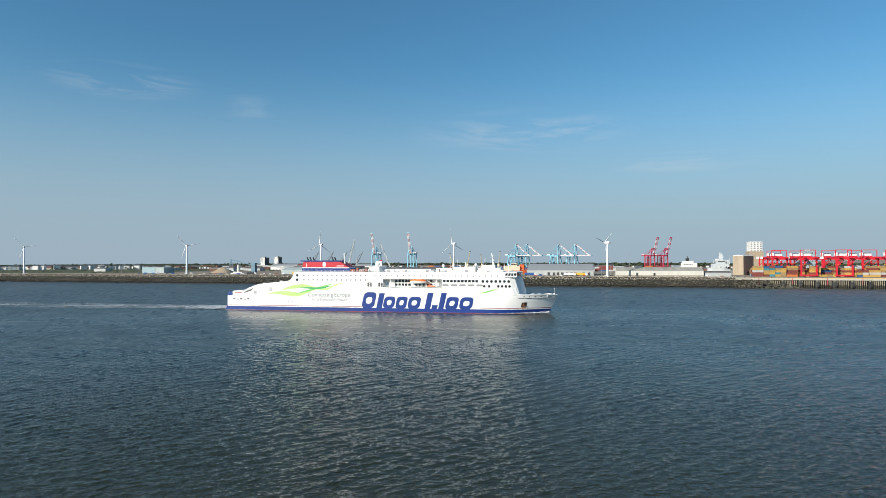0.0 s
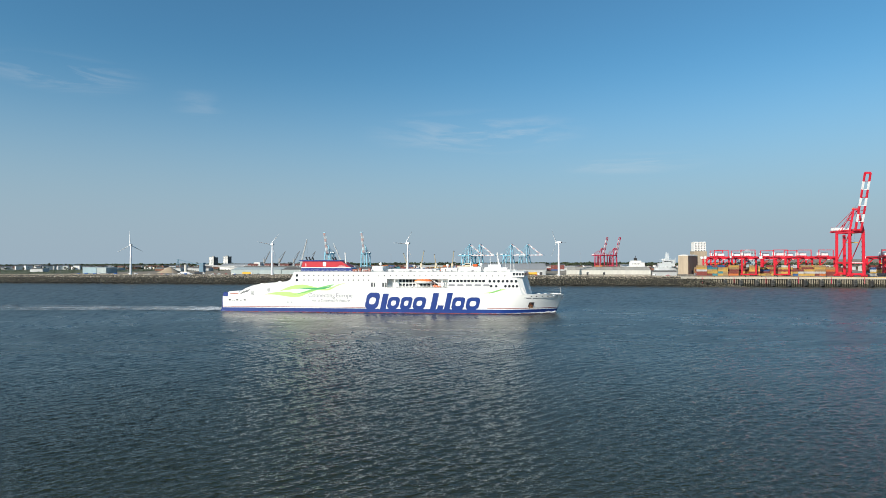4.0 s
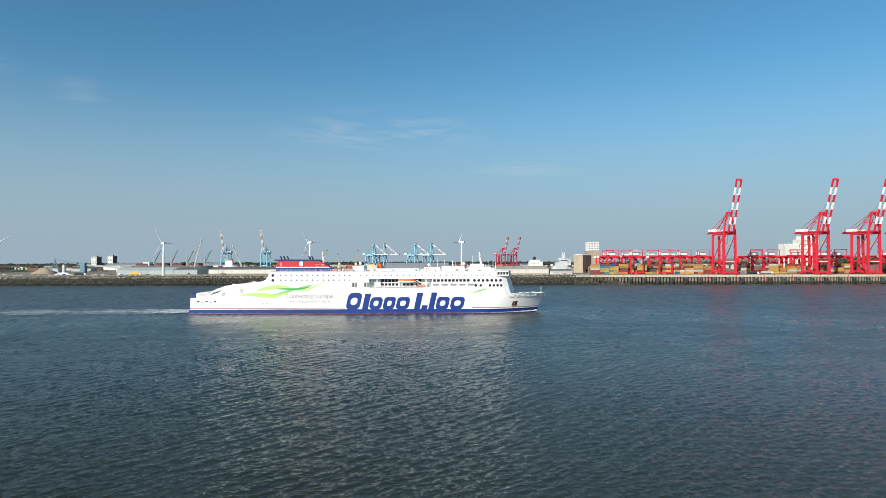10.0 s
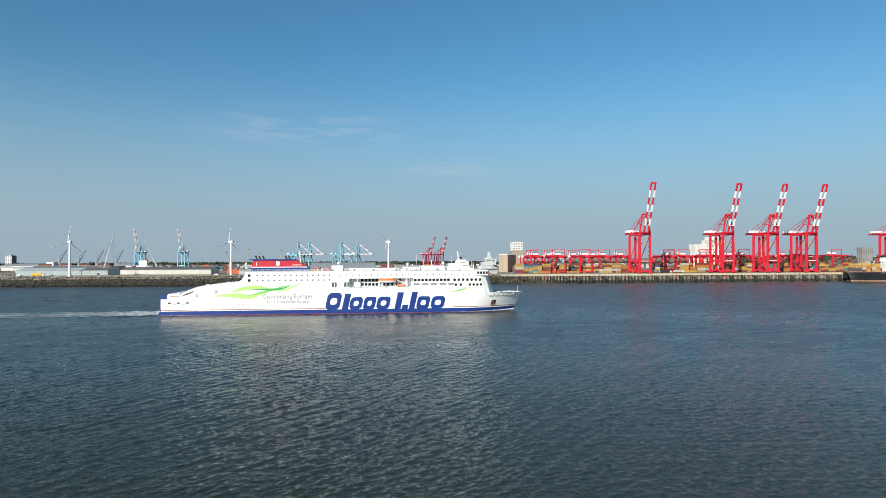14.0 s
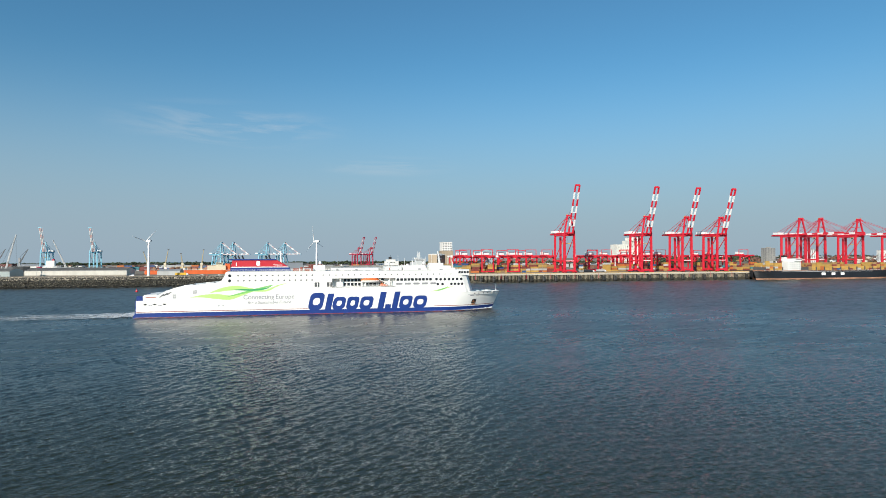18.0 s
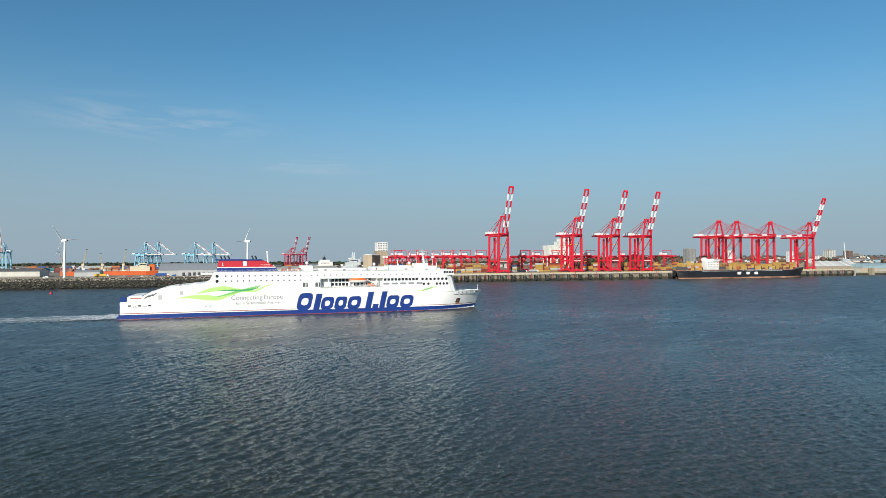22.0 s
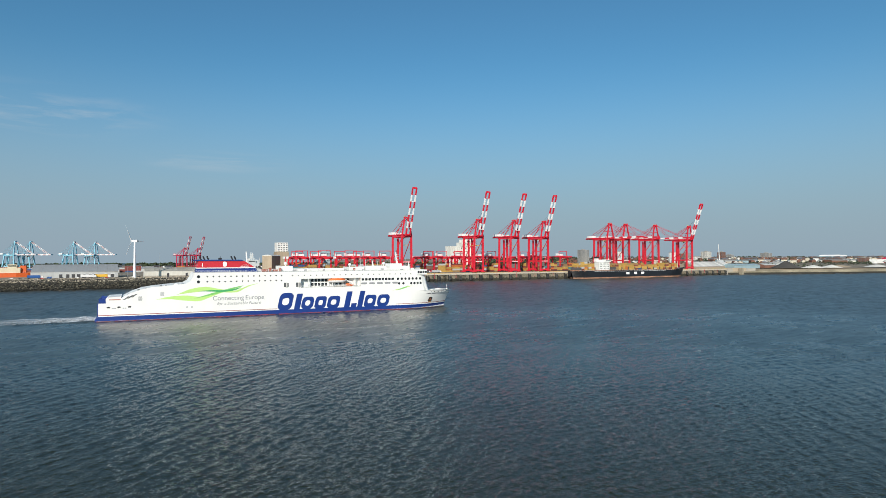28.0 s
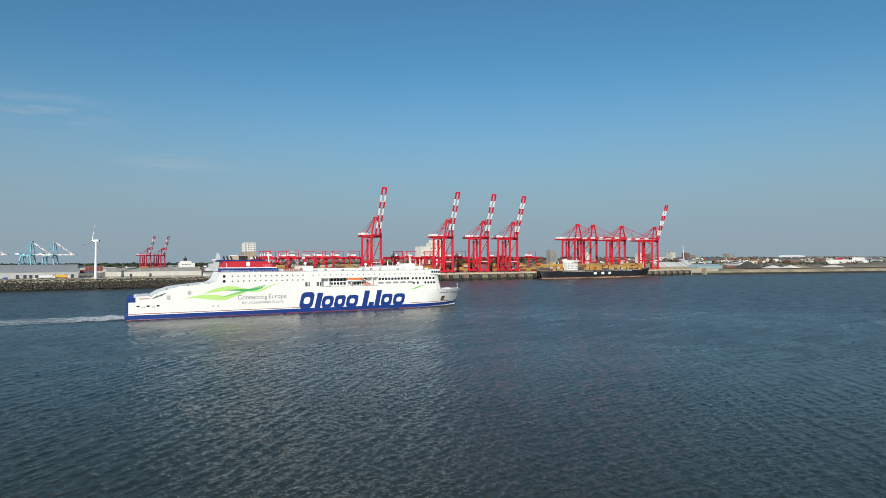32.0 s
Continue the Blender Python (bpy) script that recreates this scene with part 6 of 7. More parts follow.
part("bridge_windows", box(bm_new(), -112.5, -104.5, 898.9, 898.98, 24, 25.4), DARK_GLASS, house)
part("funnel", box(bm_new(), -101, -94, 901, 909, 16.2, 25), ORANGE_HULL, lift, "orange funnel", bevel=.5)
for x0, x1, z in ((-150, -146, 20.4), (-144, -138, 18.8), (-194, -190, 19.6), (-188, -183, 18.4), (-173, -167, 20.0), (-165, -160, 18.6), (-128, -125, 20)):
    part("deck_cargo", box(bm_new(), x0, x1, 900, 909, 16.2, z), RUST, lift)

rq = random.Random(44)
for k in range(26):
    x, w, hh = rq.uniform(-200, -126), rq.uniform(1.2, 4.5), rq.uniform(1.2, 5.0)
    y = rq.uniform(896, 908)
    part("deck_gear", box(bm_new(), x, x + w, y, y + rq.uniform(1, 3), 16.2, 16.2 + hh), rq.choice((RUST, MAROON, DARK_GREY, RUST, WHITE_WALL)), lift)

# white coaster by the blue cranes
coaster = hull_block("coaster", "small white coaster with red markings beside the dock cranes", -394, -360, 1060, 12, far_level(-380, 1060) - .2, 20.8, WHITE_WALL, 4)
part("bridge_house", box(bm_new(), -380, -368, 1056, 1064, 20.8, 29.5), WHITE_WALL, coaster)
part("funnel", box(bm_new(), -372, -369, 1058, 1062, 29.5, 32.2), FAR_RED, coaster)
part("hull_mark", box(bm_new(), -392, -384, 1053.9, 1053.96, 18.6, 20.4), FAR_RED, coaster)

# white ship's upperworks and two grey warships over the sheds
tanker = hull_block("tanker", "white-bridged cargo ship lying in the inner dock", 128, 172, 1020, 18, far_level(150, 1020) - .2, 19, RUST, 6)
acc = part("bridge_house", box(bm_new(), 139, 161, 1013, 1027, 19, 26.5), WHITE_WALL, tanker)
part("bridge_house", box(bm_new(), 141, 156, 1014, 1026, 26.5, 29.5), WHITE_WALL, tanker)
for j in range(6):
    part("window", box(bm_new(), 142 + 2.2 * j, 143.4 + 2.2 * j, 1012.9, 1012.98, 23.6, 24.8), DARK_GLASS, acc)
fnl = part("funnel", box(bm_new(), 145.5, 150, 1017, 1023, 29.5, 33.8), BLACK, tanker, bevel=.4)
part("mast", rod(bm_new(), (148, 1020, 33.8), (148, 1020, 37), .6), BLACK, fnl)


def warship(x, y, w, z0, label):
    s = hull_block("warship", label, x - w, x + w, y, 14, z0 - .2, z0 + 9, NAVY_GREY, 6)
    h = part("superstructure", box(bm_new(), x - w * .7, x + w * .55, y - 6, y + 6, z0 + 9, z0 + 15), NAVY_GREY, s)
    part("bridge", box(bm_new(), x - w * .35, x + w * .3, y - 5.4, y + 5.4, z0 + 15, z0 + 19.5), NAVY_GREY, h)
    part("bridge_windows", box(bm_new(), x - w * .3, x + w * .25, y - 5.48, y - 5.41, z0 + 17.2, z0 + 18.4), DARK_GLASS, h)
    part("lattice_mast", rod(bm_new(), (x - 1, y, z0 + 19), (x - 1, y, z0 + 31), 3.4, w2=.8), NAVY_GREY, s)
    for k, ww in ((22, 7), (25, 5), (28, 3)):
        part("yard", rod(bm_new(), (x - 1 - ww / 2, y, z0 + k), (x - 1 + ww / 2, y, z0 + k), .5), NAVY_GREY, s)
    part("radar", turned(bm_new(), [(1.2, 0), (1.6, 1), (1.0, 2)], (x - 6, y, z0 + 19.5), 10), WHITE_WALL, s)
    part("funnel", box(bm_new(), x + w * .35, x + w * .6, y - 3, y + 3, z0 + 15, z0 + 20), NAVY_GREY, s, bevel=.4)
    rq = random.Random(int(x))
    for k in range(9):
        gx, gw, gh = x + rq.uniform(-.85, .75) * w, rq.uniform(.8, 2.6), rq.uniform(.8, 2.6)
        part("deck_gear", box(bm_new(), gx, gx + gw, y - 6.6, y - 5.6, z0 + 9, z0 + 9 + gh), (WHITE_WALL, MID_GREY, DARK_GREY)[k % 3], s)
    for k in range(4):
        gx = x + (-.6 + .4 * k) * w
        part("aerial", rod(bm_new(), (gx, y - 4, z0 + 14), (gx, y - 4, z0 + 21 + 2 * (k % 2)), .35), NAVY_GREY, s)
    return s


warship(177, 920, 17, far_level(177, 920), "grey naval vessel with a tall lattice mast in the dock")
warship(192, 985, 15, far_level(192, 985), "grey naval vessel moored beyond another")


# lattice crawler cranes
PALE_STEEL = mat("pale grey crane paint", (0.50, 0.51, 0.51), 0.55, var=0.1)


def lattice_crane(x, y, z, tip, label, material):
    c = thing("crawler_crane", pose(0, 0, 0), label, "crane")
    part("tracks", box(bm_new(), x - 4, x + 4, y - 4, y + 4, z - .2, z + 2), BLACK, c)
    part("house", box(bm_new(), x - 5, x + 3, y - 2.5, y + 2.5, z + 2, z + 5.5), material, c)
    a, b = Vector((x + 1, y, z + 4)), Vector(tip)
    d = (b - a)
    for sx, sy in ((-.9, -.9), (.9, -.9), (.9, .9), (-.9, .9)):
        part("chord", rod(bm_new(), a + Vector((sx, sy, 0)), b + Vector((sx, sy, 0)) * .4, .55), material, c)
    bm = bm_new()
    for i in range(14):
        p, q = a + d * (i / 14), a + d * ((i + 1) / 14)
        k = -.9 if i % 2 else .9
        rod(bm, p + Vector((k, -.9, 0)), q + Vector((-k, -.9, 0)), .2)
    part("lacing", bm, material, c)
    part("pendant", rod(bm_new(), (x - 4, y, z + 12), b, .2), BLACK, c)
    part("backmast", rod(bm_new(), (x - 2, y, z + 5), (x - 4, y, z + 12), .5), material, c)
    part("hoist_rope", rod(bm_new(), b, (b.x + .5, b.y, z + 8), .18), BLACK, c)


lattice_crane(-421, 1020, far_level(-421, 1020), (-406, 1020, 68), "pale grey lattice-boom crawler crane in the dock", PALE_STEEL)
lattice_crane(-362, 1090, far_level(-362, 1090), (-382, 1090, 62), "pale lattice-boom crane beside the blue dock cranes", PALE_STEEL)


# ---------------------------------------------------------------- vehicles and posts along the river wall
CAR_PAINTS = [mat("white car paint", (0.7, 0.7, 0.7), 0.3, var=.03), mat("dark car paint", (0.03, 0.035, 0.045), 0.3, var=.03), mat("red car paint", (0.4, 0.03, 0.03), 0.3, var=.03),
              mat("blue car paint", (0.03, 0.10, 0.30), 0.3, var=.03), mat("silver car paint", (0.42, 0.43, 0.44), 0.3, var=.03)]
CAR_NAMES = ["white", "dark", "red", "blue", "silver"]


def car_kind(i, van=False):
    c = thing("van" if van else "car", pose(0, 0, 0), CAR_NAMES[i] + (" panel van parked on the dock road" if van else " car parked on the dock road"), "van" if van else "car", "vehicles along the river wall")
    if van:
        prism_out = [(-2.6, .35), (2.6, .35), (2.65, 1.1), (1.9, 1.35), (1.3, 2.25), (-2.6, 2.3)]
    else:
        prism_out = [(-2.1, .35), (2.1, .35), (2.15, .8), (1.2, .95), (.5, 1.45), (-1.2, 1.45), (-2.0, .98)]
    part("body", prism(bm_new(), prism_out, -.88, .88), CAR_PAINTS[i], c, bevel=.06)
    part("windscreen", box(bm_new(), .5, 1.6 if van else 1.0, -.9, .9, 1.45 if van else 1.02, 2.1 if van else 1.35), DARK_GLASS, c)
    for x in (-1.4, 1.4):
        for y in (-.8, .8):
            part("wheel", rod(bm_new(), (x, y - .12, .33), (x, y + .12, .33), .66, sides=12), RUBBER, c)
    return c


kinds = [car_kind(i) for i in range(5)] + [car_kind(i, True) for i in (0, 3, 4)]
rg = random.Random(8)
for k, c in enumerate(kinds):
    c.matrix_basis = pose(-560 + k * 9.5, 806, LEVEL, 0, 0, rg.choice((0, 180)))
for x in [-690, -668, -655, -646, -632, -625, -619, -604, -596, -470, -463, -455, -449, -441, -430, -402, -371, -196, -120, -112, -97, -88, -70, -64, -52, -35, -17, -9, 18, 25, 143, 150, 158, 164]:
    copy_thing(rg.choice(kinds), pose(x + rg.uniform(-2, 2), rg.choice((806, 812, 824)), LEVEL, 0, 0, rg.choice((0, 180))))


def lorry(x, y, material, label):
    c = thing("lorry", pose(x, y, LEVEL), label, "lorry", "lorries along the river wall")
    part("trailer", box(bm_new(), -7, 5.5, -1.25, 1.25, 1.1, 3.9), material, c, bevel=.05)
    cab = part("cab", prism(bm_new(), [(5.9, .6), (8.0, .6), (8.0, 2.0), (7.6, 3.1), (5.9, 3.3)], -1.2, 1.2), CAR_PAINTS[0], c)
    part("windscreen", box(bm_new(), 7.7, 8.02, -1.0, 1.0, 2.0, 2.8), DARK_GLASS, cab)
    part("chassis", box(bm_new(), -7, 7, -.5, .5, .7, 1.1), BLACK, c)
    for q in (-5.8, -4.6, 3.8, 6.8):
        for yy in (-1.05, 1.05):
            part("wheel", rod(bm_new(), (q, yy - .15, .5), (q, yy + .15, .5), 1.0, sides=12), RUBBER, c)


lorry(-508, 812, CAR_PAINTS[0], "white articulated lorry parked behind the river wall")
lorry(-488, 816, CAR_PAINTS[1], "dark articulated lorry parked behind the river wall")
lorry(-412, 812, YELLOW, "yellow tanker lorry parked behind the river wall")
lorry(-143, 816, YELLOW, "yellow flatbed lorry beside the orange ship")
lorry(-78, 820, CAR_PAINTS[3], "blue lorry beside the grey warehouse")
lorry(-26, 820, CAR_PAINTS[0], "white lorry at the loading docks")
lorry(-12, 822, YELLOW, "yellow lorry at the loading docks")
lorry(400, 800, CAR_PAINTS[1], "dark lorry on the container quay")
lorry(420, 803, CAR_PAINTS[4], "silver lorry on the container quay")
lorry(615, 800, CAR_PAINTS[1], "dark lorry on the container quay")


def lamp_post(h=12):
    c = thing("lamp_post", pose(0, 0, 0), "tall grey lighting column on the dock road", "lamp post", "lighting columns on the dock")
    part("column", turned(bm_new(), [(.22, 0), (.16, h * .5), (.1, h)], sides=8), MID_GREY, c)
    part("head", box(bm_new(), -.9, .9, -.2, .2, h - .1, h + .15), MID_GREY, c)
    return c


post = lamp_post()
post.matrix_basis = pose(-590, 800, LEVEL)
for x, y in ((-700, 800), (-640, 800), (-520, 800), (-300, 808), (-188, 830), (-140, 835), (14, 812), (26, 830), (330, 800), (610, 800), (690, 800)):
    copy_thing(post, pose(x, y, LEVEL))
tall = lamp_post(30)
tall["label"] = "very tall floodlight mast in the dock"
tall.matrix_basis = pose(-250, 1000, far_level(-250, 1000))
for x, y in ((-90, 1010), (60, 1000), (90, 1000), (310, 900), (690, 880), (-30, 960)):
    copy_thing(tall, pose(x, y, far_level(x, y)))
# spreaders and lattice gear lying on the quay
gear = thing("crane_spreader_rack", pose(388, 806, LEVEL), "pale steel crane spreaders stacked on the quay", "rack")
for k in range(6):
    for z in (0.6, 2.0, 3.4):
        part("spreader_frame", rod(bm_new(), (-11 + k * 5, 0, z), (-6.6 + k * 5, 0, z), .5), MID_GREY, gear)
    part("upright", rod(bm_new(), (-11 + k * 5, 0, 0), (-11 + k * 5, 0, 4.2), .4), MID_GREY, gear)


# ---------------------------------------------------------------- the right-hand shore
bm = bm_new()
top = [(1012, QUAY + 3), (1012, QUAY + 14), (1240, 702), (1490, 652), (2600, 440), (4800, 20)]
foot = [(x + 1, y - 8) for x, y in top[1:]]
BANK = mat("stained stone bank", (0.25, 0.22, 0.155), 0.9, var=0.6, scale=0.25, bump=0.03)
bank = thing("river_bank", pose(0, 0, 0), "buff stone and earth river bank with a dark tide line", "river bank", kind="structure")
for (za, zb, oa, ob_, m, nm) in ((-4, 3.4, -9, -6, ROCK_TIDE_GAP, "tidal_slope"), (3.4, LEVEL - 3.4, -6, -2.4, BANK, "bank_wall"), (LEVEL - 3.4, LEVEL + .1, -2.4, 6, LAND, "bank_crest")):
    bm = bm_new()
    pts = []
    for (xa, ya), (xb, yb) in zip(top[1:], top[2:]):
        n = max(2, int(math.hypot(xb - xa, yb - ya) / 30))
        pts += [(xa + (xb - xa) * i / n, ya + (yb - ya) * i / n) for i in range(n)]
    pts.append(top[-1])
    rgb = random.Random(2)
    lo = [bm.verts.new((x, y + oa + rgb.uniform(-.8, .8), za)) for x, y in pts]
    hi = [bm.verts.new((x, y + ob_ + rgb.uniform(-.4, .4), zb)) for x, y in pts]
    for i in range(len(pts) - 1):
        bm.faces.new((lo[i], lo[i + 1], hi[i + 1], hi[i]))
    part(nm, bm, m, bank)

shed("white ridged warehouse with a brick front on the river bank", 972, 1082, 800, 840, 15.0, 24.0, TAN, ROOF_RIBBED, bay=5.5)
shed("light blue river-bank warehouse", 1060, 1139, 780, 806, 16.8, 19.6, CLAD_SKY, CLAD_SKY, bay=9)
shed("red brick river-bank store", 1185, 1225, 800, 820, 16.0, 18.2, BRICK, ROOF_WHITE, bay=12)
heap("large dark stockpile on the river bank", 1174, 748, 25, 13.4, COAL, stretch=1.2)
heap("pale stockpile on the river bank", 1233, 730, 20, 5.6, SALT, stretch=1.25)
heap("pale stockpile on the river bank", 1296, 730, 19, 5.6, SALT, stretch=1.2)
heap("pale stockpile on the river bank", 1413, 703, 26, 5.4, SALT, stretch=1.45)
heap("brown stockpile on the river bank", 1345, 742, 24, 5.2, SAND, stretch=1.5)
dock_end = thing("brick_dock_end", pose(0, 0, 0), "rough weathered stone dock wall at the end of the quay", "dock wall", kind="structure")
for k, (x, w, h) in enumerate(((1012, 22, .6), (1034.5, 26, 1.4), (1061, 20, .2))):
    part("wall_section", slab(bm_new(), [(x, 770 - (x - 1012) * .3), (x + w, 770 - (x + w - 1012) * .3), (x + w, 790), (x, 790)], -4, LEVEL + h), CONCRETE if k != 1 else TAN, dock_end)
part("sluice_gate", box(bm_new(), 1044, 1050, 752, 758, -3, LEVEL + 1), PILE, dock_end)
# ferry berthed far off
far_ferry = hull_block("moored_ferry", "white passenger ferry with a red stripe berthed far off", 1610, 1830, 815, 22, 8, 21.5, WHITE_WALL, 12)
part("upper_deck", box(bm_new(), 1622, 1790, 806, 824, 21.5, 26.5), WHITE_WALL, far_ferry)
part("bridge_house", box(bm_new(), 1752, 1778, 806, 824, 26, 32), WHITE_WALL, far_ferry)
part("funnel", box(bm_new(), 1668, 1680, 811, 819, 26, 31), FAR_RED, far_ferry)
part("stripe", box(bm_new(), 1648, 1770, 803.9, 803.96, 17.6, 18.8), FAR_RED, far_ferry)
for j in range(12):
    part("window", box(bm_new(), 1654 + 9 * j, 1659 + 9 * j, 805.9, 805.98, 22, 23.6), DARK_GLASS, far_ferry)
block("warehouse_block", "blue bonded store on the river bank", "building", 1700, 1745, 790, 800, 9, 12.6, CLAD_SKY, plant=False)

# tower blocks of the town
# sun and shade painted on: dark walls, white panel on the lit face
SHADE_WALL = mat("painted shaded wall", (0.12, 0.125, 0.13), 0.8, var=0.2, scale=0.3)
TW = "concrete tower block standing above the town"
for x0, x1, y, z1, m, rows, cols in ((-889, -867, 1530, 37.5, WHITE_WALL, 10, 4), (-848, -828, 1530, 39.5, WHITE_WALL, 10, 4)):
    s = block("tower_block", "slim pale tower block with its shaded side painted dark", "tower block", x0 + 3, x1 - 3, y, y + 16, far_level(x0, y), z1, SHADE_WALL, rows, 3, GREY_WALL, rz=74, side_cols=3)
    part("pale_gable", box(bm_new(), -(x1 - x0) / 2 + 2.94, -(x1 - x0) / 2 + 3.0, -8, 8, 0, z1 - far_level(x0, y)), WHITE_WALL, s)
for x0, x1, y, z1, rows, cols, m in ((1330, 1362, 1530, 56.5, 14, 6, GREY_WALL), (1265, 1282, 1300, 49, 12, 3, WHITE_WALL), (1758, 1786, 1400, 51, 13, 4, CLAD_CREAM), (1842, 1859, 1400, 49.5, 12, 3, BRICK), (1887, 1904, 1400, 40, 9, 3, GREY_WALL), (1908, 1923, 1420, 39, 9, 3, GREY_WALL), (2076, 2116, 1400, 46, 12, 5, GREY_WALL), (1662, 1684, 1400, 46, 10, 3, GREY_WALL), (1700, 1733, 1400, 34, 7, 5, WHITE_WALL), (1640, 1656, 1400, 44, 10, 2, BRICK), (1378, 1393, 1200, 46, 12, 3, WHITE_WALL), (1752, 1775, 900, 30, 6, 4, BRICK)):
    block("tower_block", TW, "tower block", x0, x1, y, y + 20, far_level(x0, y), z1, m, rows, cols, GREY_WALL, side_cols=3)
mast = thing("lattice_mast", pose(0, 0, 0), "slender pale crane mast over the far docks", "mast")
part("mast", rod(bm_new(), (1372, 1050, far_level(1372, 1050)), (1366, 1050, 66), 2.0, w2=.9), CRANE_WHITE, mast)
part("base", box(bm_new(), 1366, 1380, 1046, 1054, far_level(1372, 1050) - .2, 26), NAVY_GREY, mast)
hall = thing("stadium", pose(0, 0, far_level(2700, 1500)), "long white and blue arched hall on the skyline", "hall")
part("wall", box(bm_new(), 2660, 2778, 1500, 1560, -30, 12), CLAD_SKY, hall)
part("roof", prism(bm_new(), [(2678, 12), (2782, 12), (2778, 16), (2720, 18), (2684, 17)], 1500, 1560), CRANE_WHITE, hall)

# ---------------------------------------------------------------- houses and roofs of the town
HOUSE_WALLS = [WHITE_WALL, mat("cream house render", (0.55, 0.50, 0.40), 0.85, vary=.1), BRICK, GREY_WALL]
HOUSE_ROOFS = [mat("brown tile roof", (0.16, 0.085, 0.06), 0.85, vary=.2), mat("slate roof", (0.10, 0.10, 0.11), 0.75, vary=.2)]


def house_kind(wall, roof, w, label, e=6.0, r=9.6):
    h = thing("house", pose(0, 0, 0), label, "house", "houses of the far shore")
    part("wall", box(bm_new(), -w / 2, w / 2, -4.5, 4.5, -2, e), wall, h)
    bm = bm_new()
    rod(bm, (0, -5, e - .2), (0, 0, r), w + .8, .25)
    rod(bm, (0, 5, e - .2), (0, 0, r), w + .8, .25)
    part("roof", bm, roof, h)
    part("chimney", box(bm_new(), w / 2 - 1.6, w / 2 - .6, -.5, .5, r - .8, r + 1.3), BRICK, h)
    part("window", box(bm_new(), -w * .2 - 1, -w * .2 + 1, -4.56, -4.48, 3.4, 5.0), DARK_GLASS, h)
    return h


hk = [house_kind(WHITE_WALL, HOUSE_ROOFS[1], 12, "white rendered house with a slate roof", 8.0, 10.2), house_kind(WHITE_WALL, HOUSE_ROOFS[1], 17, "tall white rendered terrace with a slate roof", 9.5, 11.4),
      house_kind(HOUSE_WALLS[1], HOUSE_ROOFS[0], 14, "cream house with a brown tiled roof"), house_kind(BRICK, HOUSE_ROOFS[1], 16, "red brick house with a slate roof")]
rg = random.Random(21)
for k, h in enumerate(hk):
    h.matrix_basis = pose(-1500 + 24 * k, 1500, far_level(-1500, 1500), 0, 0, 40)
for x in np.arange(-1780, -1235, 13.5):
    if rg.random() < .16:
        continue
    copy_thing(hk[rg.choice((0, 1, 1))], pose(float(x) + rg.uniform(-3, 3), 1470 + rg.uniform(-45, 45), far_level(float(x), 1470) + rg.uniform(0, 3), 0, 0, 42 + rg.uniform(-35, 35)))
for i in range(80):
    x = -1900 + i * 14.5 + rg.uniform(-5, 5)
    y = 1480 + rg.choice((0, 0, 25, 60, 110)) + rg.uniform(-6, 6)
    if x > -1260 and rg.random() < .35:
        continue
    wts = (4, 4, 2, 1) if x < -1250 else (2, 1, 2, 4)
    copy_thing(rg.choices(hk, wts)[0], pose(x, y, far_level(x, y), 0, 0, 38 + rg.uniform(-25, 25)))
for i in range(40):
    u = rg.random()
    x = 1250 + 1300 * u
    y = 960 + rg.uniform(0, 420) - 150 * u
    copy_thing(rg.choices(hk, (1, 0, 3, 6))[0], pose(x, y, far_level(x, y) + rg.uniform(0, 3), 0, 0, -55 + rg.uniform(-25, 25)))
for i in range(24):
    x = rg.uniform(-640, 640)
    y = rg.uniform(1420, 1700)
    copy_thing(rg.choices(hk, (2, 2, 2, 6))[0], pose(x, y, far_level(x, y), 0, 0, rg.uniform(-40, 40)))


# the mass of the town beyond: small gabled houses past counting
def roofscape(name, label, places, rg):
    vs, fs, mi = [], [], []
    mats = [WHITE_WALL, BRICK, HOUSE_WALLS[1], HOUSE_ROOFS[0], HOUSE_ROOFS[1], ROOF_GREY]
    for x, y, z in places:
        w, d, e = rg.uniform(5, 13), rg.uniform(4, 6), rg.uniform(4, 7.5)
        q = rg.choice((.3, .5, -.6, 1.1)) + rg.uniform(-.1, .1)
        c, sn = math.cos(q), math.sin(q)
        o = len(vs)
        for px, py, pz in ((-w, -d, -3), (w, -d, -3), (w, d, -3), (-w, d, -3), (-w, -d, e), (w, -d, e), (w, d, e), (-w, d, e), (-w, 0, e + 3), (w, 0, e + 3)):
            vs.append((x + c * px - sn * py, y + sn * px + c * py, z + pz))
        wall = rg.choices((0, 1, 2), (4, 5, 2) if x < 900 else (1, 6, 2))[0]
        for f in ((0, 1, 5, 4), (2, 3, 7, 6), (1, 2, 6, 9, 5), (3, 0, 4, 8, 7)):
            fs.append([i + o for i in f])
            mi.append(wall)
        roof = rg.choices((3, 4, 5), (4, 5, 2))[0]
        for f in ((4, 5, 9, 8), (6, 7, 8, 9)):
            fs.append([i + o for i in f])
            mi.append(roof)
    me = from_arrays(name, vs, fs, mats[0])
    for m in mats[1:]:
        me.materials.append(m)
    me.polygons.foreach_set("material_index", mi)
    tagged(new(name, me), label, "houses", kind="stuff")


rg = random.Random(77)
places = []
for i in range(900):
    u = rg.random()
    x, y = 1350 + 2300 * u, 1000 + rg.uniform(0, 900) - 250 * u
    places.append((x, y, far_level(x, y)))
for i in range(420):
    x, y = rg.uniform(-2300, -700), rg.uniform(1520, 1900)
    places.append((x, y, far_level(x, y)))
for i in range(160):
    x, y = rg.uniform(-700, 900), rg.uniform(1450, 1750)
    places.append((x, y, far_level(x, y)))
